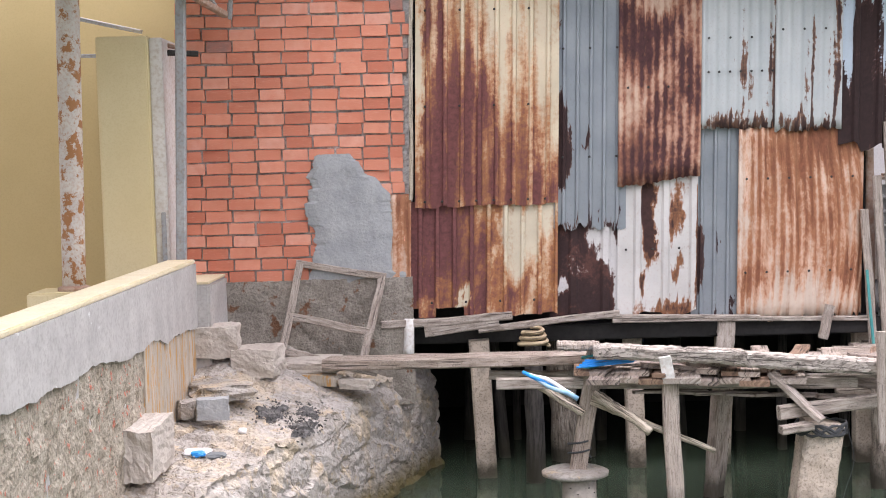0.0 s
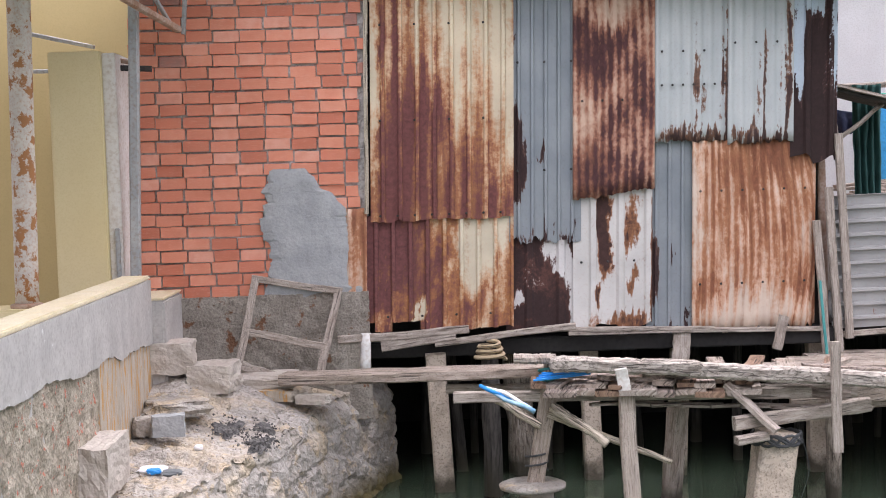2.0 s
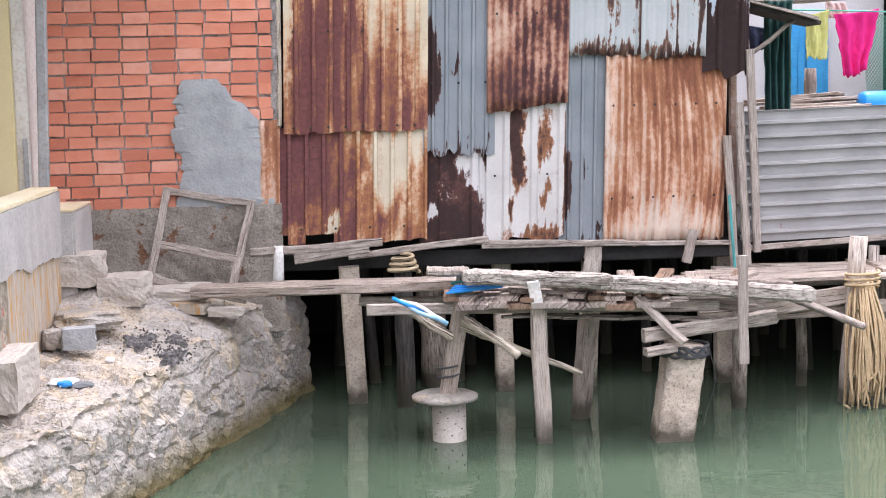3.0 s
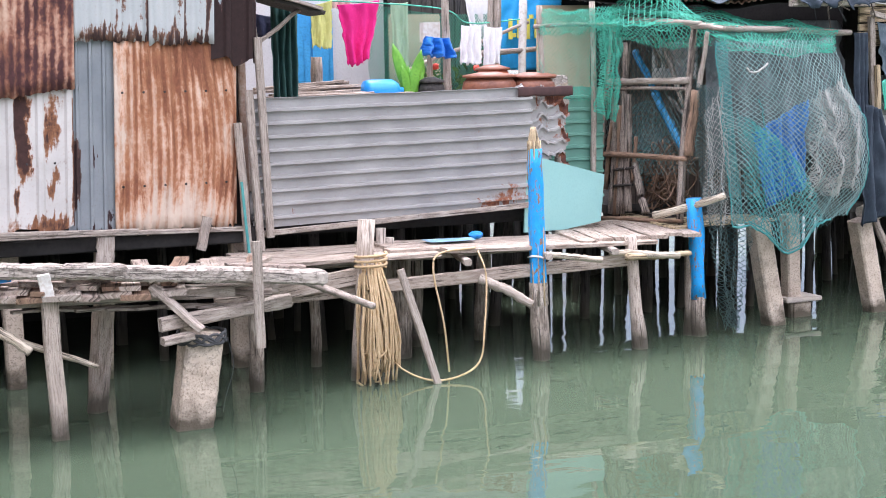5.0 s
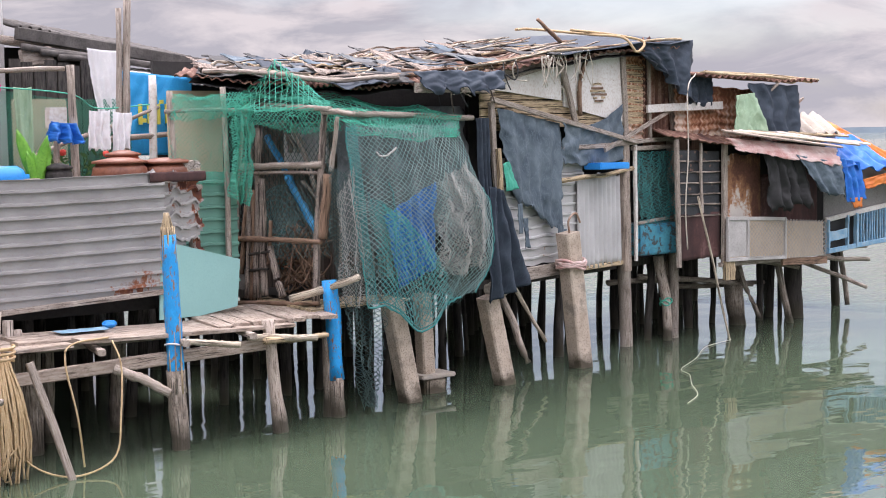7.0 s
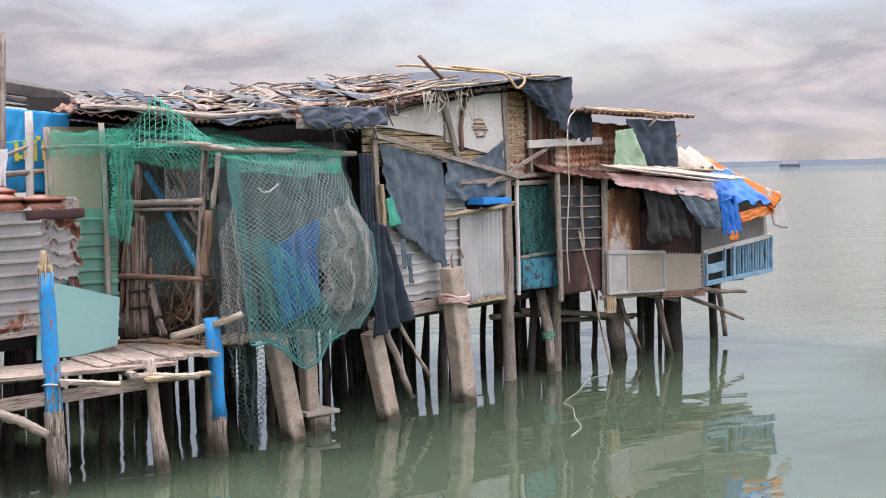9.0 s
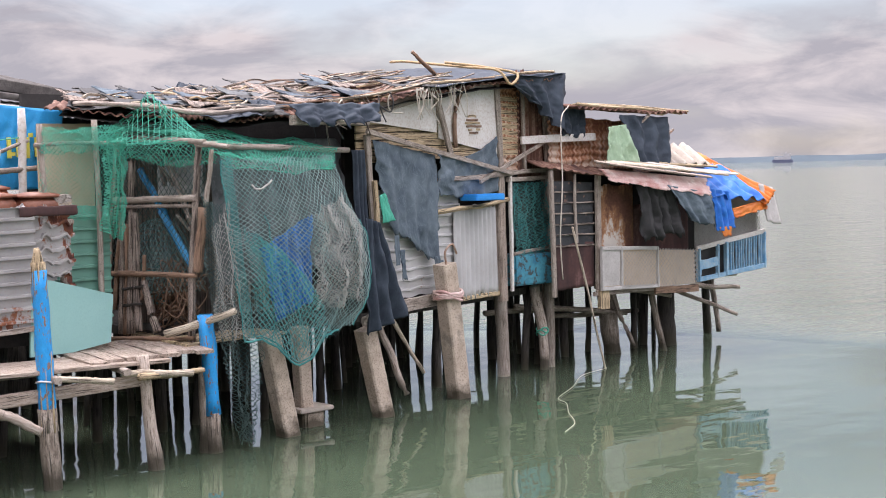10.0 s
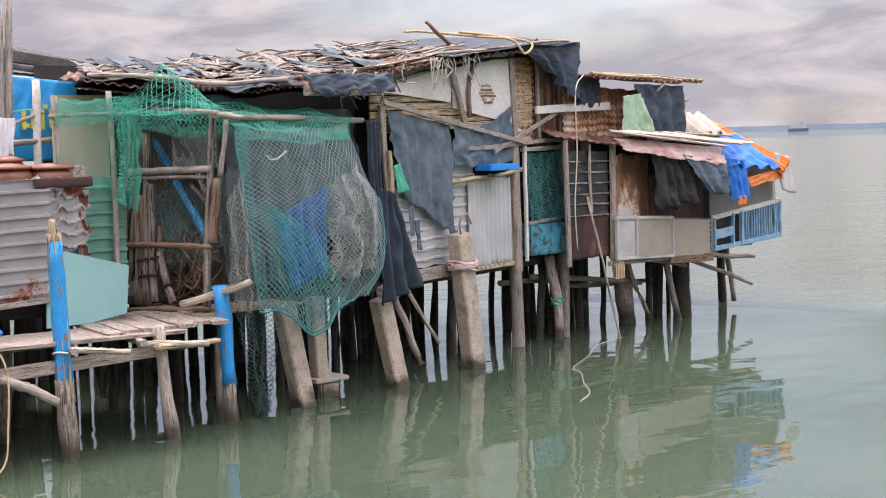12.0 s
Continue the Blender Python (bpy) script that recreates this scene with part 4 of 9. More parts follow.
# ---------------------------------------------------------------- parapet and yellow house
def wavy_face(x, y0, y1, zlow, zhigh, ny, nz, rough, seed, t, mat, name):
    """A rough coat on the water side of the parapet."""
    Y, S = np.meshgrid(np.linspace(y0, y1, ny), np.linspace(0, 1, nz))
    lo = zlow(Y) if callable(zlow) else zlow
    hi = zhigh(Y) if callable(zhigh) else zhigh
    Zz = lo + (hi - lo) * S
    P = np.stack([x + rough * fbm(Y, Zz, 7.0, seed) + rough * 0.6 * fbm(Y, Zz, 21.0, seed + 1), Y, Zz], -1)
    return sheet_mesh(name, P, M[mat], t, False)


par = thing("parapet", (-1.9, 7.5, 0.6), "grey cement parapet with a yellow painted top", "wall", kind="structure")
put("core", block("core", (-2.0, 4.4, 0.4), (-1.865, 10.0, 1.745), M["concrete"], 0.01), par)
edge_line = lambda y: 1.31 + 0.036 * (10.0 - y) + 0.045 * fbm(y, y * 0, 1.6, 2) + 0.02 * fbm(y, y * 0, 6.0, 4)
put("upper_coat", wavy_face(-1.845, 4.4, 10.0, edge_line, 1.745, 160, 16, 0.002, 3, 0.03, "concrete", "upper_coat"), par, "smooth grey cement coat with white paint drips")
put("lower_coat", wavy_face(-1.862, 4.4, 8.35, 0.42, 1.54, 170, 46, 0.016, 5, 0.02, "rough_render", "lower_coat"), par, "crumbling rough render with patches of red brick")
put("stained_coat", wavy_face(-1.855, 8.35, 10.0, 0.6, 1.40, 60, 20, 0.004, 9, 0.02, "stained_render", "stained_coat"), par, "rust-stained smooth render")
put("coping", block("coping", (-2.03, 4.4, 1.745), (-1.835, 10.005, 1.775), M["yellow_cap"], 0.008), par, "yellow painted top")
put("end_stub", block("end_stub", (-2.0, 10.0, 0.7), (-1.745, 10.78, 1.6), M["concrete"], 0.015), par, "lower rough cement stub")
put("stub_cap", block("stub_cap", (-2.0, 10.01, 1.6), (-1.75, 10.77, 1.615), M["yellow_cap"], 0.005), par)

put("terrace", block("terrace", (-9.0, 4.4, 0.62), (-2.0, 11.6, 1.15), M["concrete"], 0.01), None, "raised cement terrace of the yellow house", kind="structure")
put("wall_yellow", block("wall_yellow", (-9.0, 11.6, 0.6), (-2.08, 11.8, 4.6), M["yellow"], 0.005), None, "plain yellow plastered house wall, coloured darker for awning shade", kind="structure")
put("pillar_yellow", block("pillar_yellow", (-2.47, 10.05, 1.1), (-2.12, 10.7, 3.31), M["yellow_pale"], 0.008), None, "square pale yellow plastered pillar", kind="structure")
put("pillar_edge", block("pillar_edge", (-2.119, 10.12, 1.1), (-2.03, 10.7, 3.3), M["white_paint"], 0.006), None, "bare stained strip beside the yellow pillar", kind="structure")
put("pillar_seam", block("pillar_seam", (-2.075, 10.095, 1.5), (-2.045, 10.117, 2.1), M["steel_grey"], 0.004), None, "grey steel strip on the pillar", kind="structure")
put("terrace_kerb", block("terrace_kerb", (-2.66, 8.85, 1.15), (-2.03, 9.25, 1.665), M["yellow_pale"], 0.012), None, "yellow plastered pedestal under the pipe column", kind="structure")

col = thing("pipe_column", (-2.4, 9.0, 1.66), "round steel column with peeling grey paint and rust", "column")
V, F, U = sweep(line((-2.41, 9.02, 1.64), (-2.36, 9.02, 4.35), 12), circle(0.072, 24))
put("shaft", mesh_of("shaft", V, F, M["rusty_pipe"], U, None, True), col)
put("flange", lathe([(0.10, 0.0), (0.10, 0.02), (0.075, 0.03)], (-2.41, 9.02, 1.665), M["rust_steel"], "flange"), col)
post = thing("steel_post", (-1.93, 10.15, 1.2), "square grey steel post beside the brick wall", "post")
put("shaft", board_mesh((-1.955, 10.12, 1.6), (-1.875, 10.12, 3.92), 0.07, 0.07, M["steel_grey"], "shaft", 4, 0.0), post)

truss = thing("roof_truss", (-1.9, 9.0, 3.5), "welded steel awning truss, rusty along the lower chord", "truss")
b0, b1 = np.array((-2.24, 8.0, 3.83)), np.array((-1.66, 10.6, 3.49))
t0, t1 = np.array((-2.2, 8.0, 4.1)), np.array((-1.70, 10.65, 3.80))
put("lower_chord", board_mesh(b0 + (b0 - b1) * 0.8, b1, 0.045, 0.045, M["rust_steel"], "chord", 6, 0.0), truss, "rusty lower chord")
put("upper_chord", board_mesh(t0 + (t0 - t1) * 0.8, t1, 0.04, 0.04, M["steel_grey"], "chord", 6, 0.0), truss)
for i, (fb, ft) in enumerate([(-0.3, -0.05), (0.2, -0.05), (0.2, 0.45), (0.45, 0.45), (0.7, 0.45), (0.7, 0.78), (0.95, 0.72), (-0.3, -0.5)]):
    put("web", board_mesh(b0 + (b1 - b0) * fb, t0 + (t1 - t0) * ft, 0.028, 0.028, M["steel_grey"], "web", 3, 0.0), truss)
put("hanger", board_mesh((-1.63, 10.62, 3.46), (-1.60, 10.66, 3.9), 0.03, 0.03, M["steel_grey"], "hanger", 3, 0.0), truss)
put("wall_bracket", board_mesh((-2.3, 10.3, 3.22), (-1.82, 10.35, 3.20), 0.04, 0.04, M["black"], "bracket", 4, 0.0), truss, "black burnt bracket")
put("wall_bracket", board_mesh((-2.2, 10.3, 3.30), (-1.98, 10.35, 3.25), 0.03, 0.03, M["rust_steel"], "bracket", 4, 0.0), truss)
for z in (3.42, 3.25):
    put("tie_bar", board_mesh((-2.78, 10.9, z + 0.10 * (z > 3.3)), (-2.3, 10.75, z - 0.02), 0.03, 0.03, M["steel_grey"], "tie_bar", 3, 0.0), truss)


def slope_sheet(name, c, u, v, nu, nv, pitch, amp, mat, t=0.006, wob=0.0, seed=0):
    """A corrugated roof sheet from corner c along u (across the ribs) and v (along them)."""
    c, u, v = [np.asarray(q, float) for q in (c, u, v)]
    n = np.cross(u, v)
    n /= np.linalg.norm(n)
    if n[2] < 0:
        n = -n
    L = np.linalg.norm(u)
    s, tt = np.linspace(0, 1, nu), np.linspace(0, 1, nv)
    S, T = np.meshgrid(s, tt)
    P = c + S[..., None] * u + T[..., None] * v + n * (amp * np.sin(S * L / pitch * 2 * math.pi) + (wob * fbm(S * 4, T * 3, 1.0, seed) if wob else 0))[..., None]
    return sheet_mesh(name, P, mat, t)


awn = thing("awning", (-3, 9.0, 4.1), "corrugated fibre-cement awning over the terrace", "awning")
put("roof_sheet", slope_sheet("roof_sheet", (-1.32, 4.5, 4.33), (0, 6.15, -0.29), (-6.0, 0, 0.9), 500, 10, 0.1, 0.02, M["asbestos"]), awn)
for x, z in ((-1.55, 4.02), (-3.2, 4.2), (-5.0, 4.5)):
    put("purlin", board_mesh((x - 0.05, 4.6, z + 0.2), (x + 0.05, 10.65, z - 0.11), 0.06, 0.10, M["steel_grey"], "purlin", 4, 0.0), awn)
put("gutter_hook", tube_mesh(smooth_path([(-1.32, 10.5, 4.02), (-1.18, 10.5, 3.93), (-1.22, 10.5, 3.86), (-1.38, 10.5, 3.82)], 12), 0.012, M["steel_grey"], "gutter_hook"), awn)

# ---------------------------------------------------------------- the shed
SHED_FLOOR = 1.17
shed = thing("tin_shed", (0.6, 12.8, 1.1), "stilt shed patched together from rusty corrugated sheets", "house")
# floor coloured near-black for the shade beneath the shed
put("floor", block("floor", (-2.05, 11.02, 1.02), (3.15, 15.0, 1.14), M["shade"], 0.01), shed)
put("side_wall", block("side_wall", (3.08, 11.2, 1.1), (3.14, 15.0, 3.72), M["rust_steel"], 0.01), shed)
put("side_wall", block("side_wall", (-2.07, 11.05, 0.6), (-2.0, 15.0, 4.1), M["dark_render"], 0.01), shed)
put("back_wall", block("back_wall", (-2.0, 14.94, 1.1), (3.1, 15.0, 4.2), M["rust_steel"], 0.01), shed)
# added unseen sheet, near-black so gaps in the tin look shaded
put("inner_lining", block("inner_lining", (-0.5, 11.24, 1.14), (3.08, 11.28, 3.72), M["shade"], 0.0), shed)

MAROON, ORANGE, CREAM = (0.075, 0.028, 0.022), (0.42, 0.16, 0.055), (0.72, 0.62, 0.45)
sm = {
    "a": sheet_metal("sheet_cream_rust", CREAM, (0.56, 0.25, 0.10), (0.155, 0.055, 0.05), cover=0.13, rib=0.09, pitch=0.127, streak=(13, 1.0), edge=0.14, depth=0.34, patches=((0.2, 0.18, 0.42, 0.5, 0.26), (0.62, 0.95, 0.5, 0.42, -0.21), (0.72, 0.62, 0.3, 0.34, -0.16), (0.92, 0.5, 0.14, 0.5, -0.19), (0.85, 0.1, 0.3, 0.25, 0.07), (0.0, 0.55, 0.05, 0.6, -0.31))),
    "b": sheet_metal("sheet_purple_rust", (0.74, 0.66, 0.50), (0.56, 0.25, 0.09), (0.15, 0.055, 0.052), cover=0.16, rib=0.05, pitch=0.127, streak=(8, 1.4), edge=0.13, depth=0.28, patches=((0.2, 0.6, 0.36, 0.75, 0.26), (0.76, 0.66, 0.17, 0.42, -0.38), (0.9, 0.85, 0.12, 0.3, -0.22), (0.42, 0.15, 0.05, 0.14, -0.68), (0.12, 0.05, 0.2, 0.12, -0.11))),
    "c": sheet_metal("sheet_blue_grey", (0.31, 0.34, 0.355), (0.13, 0.07, 0.055), (0.035, 0.016, 0.015), cover=-0.27, rib=0.03, pitch=0.1, streak=(8, 1.5), edge=0.02, metal=0.3, depth=0.06, paint2=(0.22, 0.25, 0.27), patches=((0.06, 0.34, 0.2, 0.2, 0.75), (0.45, 0.36, 0.04, 0.1, 0.4), (0.5, 0.0, 0.6, 0.04, 0.45), (0.0, 0.7, 0.06, 0.3, 0.35))),
    "d": sheet_metal("sheet_maroon_white", (0.72, 0.70, 0.68), (0.13, 0.055, 0.042), (0.034, 0.016, 0.015), cover=0.24, streak=(5, 2.4), edge=0.05, depth=0.14, patches=((0.72, 0.72, 0.22, 0.34, -0.72), (0.95, 0.3, 0.12, 0.6, -0.54), (0.1, 0.3, 0.07, 0.1, -0.41), (0.5, 0.85, 0.08, 0.2, -0.36))),
    "e": sheet_metal("sheet_white_rust", (0.70, 0.685, 0.65), (0.38, 0.17, 0.08), (0.05, 0.022, 0.018), cover=-0.22, rib=0.05, pitch=0.21, streak=(6, 1.6), edge=0.07, depth=0.2, patches=((0.36, 0.72, 0.1, 0.5, 0.68), (0.7, 0.7, 0.13, 0.22, 0.53), (0.3, 0.2, 0.09, 0.12, 0.59), (0.5, 0.0, 0.6, 0.12, 0.47), (0.98, 0.4, 0.07, 0.7, 0.59), (0.72, 0.3, 0.08, 0.1, 0.34))),
    "f": sheet_metal("sheet_brown_rust", (0.66, 0.48, 0.36), (0.46, 0.20, 0.12), (0.075, 0.03, 0.03), cover=0.12, rib=0.09, pitch=0.075, streak=(6, 3.2), edge=0.14, depth=0.3, patches=((0.5, 0.86, 0.3, 0.14, -0.32), (0.35, 0.62, 0.36, 0.2, 0.19), (0.5, 0.15, 0.7, 0.2, 0.10))),
    "g": sheet_metal("sheet_zinc_grey", (0.52, 0.55, 0.54), (0.24, 0.13, 0.085), (0.06, 0.034, 0.03), cover=-0.2, rib=0.06, pitch=0.08, streak=(18, 0.9), edge=0.03, metal=0.2, depth=0.12, paint2=(0.43, 0.47, 0.47), patches=((0.5, 0.0, 0.7, 0.1, 0.4), (0.55, 0.35, 0.09, 0.4, 0.26), (0.92, 0.4, 0.08, 0.6, 0.34))),
    "h": sheet_metal("sheet_orange_rust", (0.74, 0.61, 0.50), (0.57, 0.265, 0.13), (0.22, 0.085, 0.045), cover=0.12, rib=0.07, pitch=0.08, streak=(15, 1.6), edge=0.16, depth=0.34, patches=((0.5, 0.06, 0.6, 0.16, -0.27), (0.6, 0.9, 0.5, 0.25, 0.16), (0.03, 0.5, 0.06, 0.6, -0.24))),
    "j": sheet_metal("sheet_dark_blue_streak", (0.50, 0.59, 0.66), (0.085, 0.04, 0.034), (0.026, 0.012, 0.011), cover=0.14, gv=-0.25, streak=(9, 0.8), edge=0.02, depth=0.08, patches=((0.12, 0.75, 0.08, 0.5, -0.8), (0.9, 0.75, 0.07, 0.4, -0.8), (0.4, 1.0, 0.3, 0.2, -0.5))),
    "zinc": sheet_metal("sheet_zinc", (0.43, 0.425, 0.415), (0.32, 0.125, 0.06), (0.12, 0.04, 0.03), cover=-0.30, gu=0.1, streak=(2.0, 5.0), edge=0.05, metal=0.2, paint2=(0.31, 0.305, 0.30), patches=((0.9, 0.12, 0.14, 0.10, 0.26), (0.75, 0.05, 0.26, 0.05, 0.26), (0.4, 0.02, 0.09, 0.05, 0.28), (0.1, 0.0, 0.2, 0.03, 0.28), (0.6, 1.0, 0.3, 0.02, 0.2))),
    "zinc_end": sheet_metal("sheet_zinc_torn", (0.44, 0.435, 0.425), (0.30, 0.11, 0.055), (0.10, 0.036, 0.028), cover=-0.15, gu=0.15, streak=(2.5, 6.0), edge=0.05, metal=0.2, paint2=(0.33, 0.32, 0.31), patches=((0.95, 0.82, 0.22, 0.10, 0.42), (0.88, 0.52, 0.14, 0.07, 0.4), (0.92, 0.2, 0.16, 0.10, 0.45), (0.6, 0.92, 0.3, 0.05, 0.32))),
    "roof": sheet_metal("roof_zinc", (0.30, 0.31, 0.32), (0.18, 0.12, 0.09), (0.08, 0.055, 0.045), cover=-0.12, streak=(6, 1.0), edge=0.06, metal=0.3),
    "white": sheet_metal("white_tin", (0.62, 0.625, 0.62), (0.38, 0.22, 0.13), (0.14, 0.07, 0.05), cover=-0.24, gv=-0.06, streak=(10, 1.2), edge=0.04, metal=0.15),
    "red": sheet_metal("red_rust_tin", (0.46, 0.33, 0.26), (0.27, 0.135, 0.09), (0.08, 0.038, 0.032), cover=0.16, streak=(8, 1.2), edge=0.12),
    "hut": sheet_metal("white_rust_panel", (0.70, 0.66, 0.60), (0.46, 0.23, 0.11), (0.14, 0.06, 0.04), cover=0.06, streak=(4, 2.4), edge=0.06, depth=0.2, patches=((0.5, 0.75, 0.5, 0.3, 0.3), (0.9, 0.4, 0.2, 0.6, 0.25), (0.3, 0.15, 0.3, 0.2, -0.2))),
    "darkred": sheet_metal("maroon_tin", (0.2, 0.11, 0.10), (0.12, 0.055, 0.05), (0.05, 0.026, 0.025), cover=0.2, streak=(6, 1.4), edge=0.1),
    "green": sheet_metal("green_tin", (0.17, 0.39, 0.31), (0.2, 0.3, 0.2), (0.07, 0.15, 0.1), cover=-0.3, streak=(1.2, 6), edge=0.05, metal=0.1),
}

corrugated("S", "metal_sheet", -0.55, 0.69, 1.24, 2.12, 0.127, 0.014, sm["b"], shed, "purple and cream rusted trapezoid sheet", 0.03, "trap", seed=2, gone=lambda u, v: v < 0.06 + 0.05 * math.sin(u * 23) and 0.1 < u < 0.45)
corrugated("S", "metal_sheet", -0.37, 0.69, 2.06, 3.86, 0.127, 0.014, sm["a"], shed, "tall rusted sheet with remains of cream paint", 0.055, "trap", seed=3)
corrugated("S", "metal_sheet", 0.66, 1.2, 1.88, 3.80, 0.1, 0.012, sm["c"], shed, "blue-grey zinc sheet, rusted at one lower edge", 0.03, "trap", seed=4, ragged=0.02)
corrugated("S", "metal_sheet", 0.64, 1.2, 1.22, 1.96, 0.24, 0.012, sm["d"], shed, "maroon rusted sheet with white paint patches", 0.012, "trap", seed=5, ragged=0.014)
corrugated("S", "metal_sheet", 1.14, 1.74, 1.20, 2.32, 0.21, 0.012, sm["e"], shed, "white painted sheet with rust blotches", 0.022, "trap", seed=6, ragged=0.014)
corrugated("S", "metal_sheet", 1.13, 1.745, 2.17, 3.80, 0.075, 0.011, sm["f"], shed, "brown rusted corrugated sheet with dark stains", 0.06, "sine", seed=7, skew=0.07)
corrugated("S", "metal_sheet", 1.70, 2.12, 1.17, 2.62, 0.1, 0.01, sm["c"], shed, "blue-grey zinc sheet", 0.012, "trap", seed=8)
corrugated("S", "metal_sheet", 1.745, 2.36, 2.58, 3.72, 0.08, 0.010, sm["g"], shed, "grey zinc corrugated sheet with nail holes", 0.05, "sine", seed=9)
corrugated("S", "metal_sheet", 2.30, 2.80, 2.56, 3.70, 0.08, 0.010, sm["g"], shed, "grey zinc sheet streaked with rust", 0.065, "sine", seed=10, ragged=0.012)
corrugated("S", "metal_sheet", 2.04, 2.99, 1.15, 2.62, 0.08, 0.010, sm["h"], shed, "orange rusted corrugated sheet", 0.035, "sine", seed=11, ragged=0.012)
corrugated("S", "metal_sheet", 2.78, 3.14, 2.42, 3.69, 0.18, 0.015, sm["j"], shed, "dark rusted sheet with pale blue streaks", 0.07, "trap", seed=12, ragged=0.02)
corrugated("S", "metal_sheet", -0.55, -0.40, 1.24, 2.16, 0.16, 0.01, sm["h"], shed, "narrow rusty strip beside the bricks", 0.05, "sine", seed=13)
put("corner_strip", board_mesh(on("S", -0.40, 2.12, 0.05), on("S", -0.40, 3.86, 0.05), 0.03, 0.045, M["pale_stick"], "strip", 8), shed, "pale paint-stained corner strip")

roof = put("roof", slope_sheet("roof", on("S", -1.5, 4.06, 0.26), on("S", 3.5, 3.70, 0.26) - on("S", -1.5, 4.06, 0.26), (0, 4.6, 0.5), 420, 12, 0.1, 0.014, sm["roof"], 0.008, 0.01), shed, "grey corrugated roof with a low eave")
for i in range(6):
    x = -1.35 + i * 0.85
    z = 4.055 - 0.0715 * (x + 1.5) - 0.0
    put("eave_sheet", slope_sheet("eave_sheet", on("S", x - 0.12, z + 0.012 + 0.012 * (i % 2), 0.30 + 0.03 * (i % 3)), (0.95, 0.05, -0.07 + 0.012 * (i % 3)), (0, 1.2, 0.14), 60, 6, 0.1, 0.012, sm["roof"], 0.01, 0.012, i), shed)
put("eave_beam", board_mesh(on("S", -1.5, 3.99, 0.0), on("S", 3.25, 3.66, 0.0), 0.05, 0.09, M["dark_wood"], "eave_beam", 10), shed)
for i in range(11):
    x = -1.2 + i * 0.43
    z = 4.0 - 0.072 * (x + 1.5)
    put("rafter", pole_mesh(on("S", x, z - 0.02, 0.24), on("S", x, z + 0.16, -1.6), 0.028, 0.028, M["wood"], "rafter", 4, 0.0), shed)
# sole boards under the sheets
for x0, x1, z0, z1, h in ((-0.62, 0.35, 1.20, 1.24, 0.06), (-0.3, 0.25, 1.14, 1.21, 0.09), (0.1, 1.15, 1.14, 1.23, 0.05), (1.1, 3.05, 1.175, 1.13, 0.035), (0.9, 2.2, 1.21, 1.17, 0.03)):
    put("sole_board", board_mesh(on("S", x0, z0, 0.06), on("S", x1, z1, 0.07), 0.05, h, M["wood"], "sole_board"), shed)

# brick and slab weights on the eave
def hollow_brick(at, size, rot, seed):
    """A hollow clay brick with its round holes towards the water."""
    b = thing("hollow_brick", at, "hollow clay brick weighing down the roof edge", "brick", "weights on the shed roof")
    w, d, h = size
    me = block("body", (-w / 2, -d / 2, 0), (w / 2, d / 2, h), M["brick_face"], 0.006)
    for v in me.vertices:
        v.co = Matrix.Rotation(radians(rot), 3, "Z") @ v.co + Vector(at)
    put("body", me, b)
    for i in range(3):
        for j in range(2):
            c = Vector(((i - 1) * w / 3.3, -d / 2 - 0.001, h * (0.28 + 0.44 * j)))
            V = []
            for k in range(10):
                for dy in (0.0, 0.004):
                    V.append(tuple(Matrix.Rotation(radians(rot), 3, "Z") @ (c + Vector((0.02 * math.cos(k * 0.628), -dy + 0.002, 0.017 * math.sin(k * 0.628)))) + Vector(at)))
            F = [tuple(range(1, 20, 2))] + [(2 * k, 2 * k + 1, (2 * k + 3) % 20, (2 * k + 2) % 20) for k in range(10)]
            put("hole", mesh_of("hole", V, F, M["black"]), b)


def brick_mat():
    m, nt, b = nodes("clay_brick")
    oi = nt.nodes.new("ShaderNodeObjectInfo")
    v = coord(nt, "place", (1, 1, 1))
    g = noise_of(nt, v, 14.0, 5.0)
    f = noise_of(nt, coord(nt, "place", (6, 6, 40)), 4.0, 3.0)
    base = ramp(nt, oi.outputs["Random"], (0.0, (0.50, 0.165, 0.10)), (0.3, (0.64, 0.24, 0.15)), (0.75, (0.72, 0.30, 0.195)), (0.97, (0.74, 0.37, 0.27)), (0.985, (0.33, 0.17, 0.14)))
    col = blend(nt, ramp(nt, g, (0.4, 0.0), (0.75, 0.55)), base, (0.60, 0.19, 0.11))
    col = blend(nt, ramp(nt, f, (0.55, 0.0), (0.8, 0.4)), col, (0.8, 0.5, 0.38))
    finish(nt, b, col, 0.9, 0.0, calc(nt, "ADD", g, f), 0.3, 0.005)
    return m


M["brick_face"] = brick_mat()
for i, (x, z) in enumerate([(-1.30, 4.06), (-0.52, 4.0), (0.36, 3.925)]):
    hollow_brick((x, 10.58, z), (0.19, 0.10, 0.085), (4, -3, 3)[i], i)
hollow_brick((2.19, 10.68, 3.79), (0.19, 0.10, 0.075), -4, 4)
for i, (x, z, s) in enumerate([(0.9, 3.89, (0.36, 0.2, 0.06)), (1.65, 3.86, (0.24, 0.16, 0.1)), (2.77, 3.77, (0.24, 0.16, 0.12))]):
    put("roof_stone", rock((x, 10.62, z + s[2] / 2 - 0.01), s, 60 + i, M["slab"], "roof_stone", 0.9), None, "pale broken concrete piece weighing down the roof", category="stone", group="weights on the shed roof")

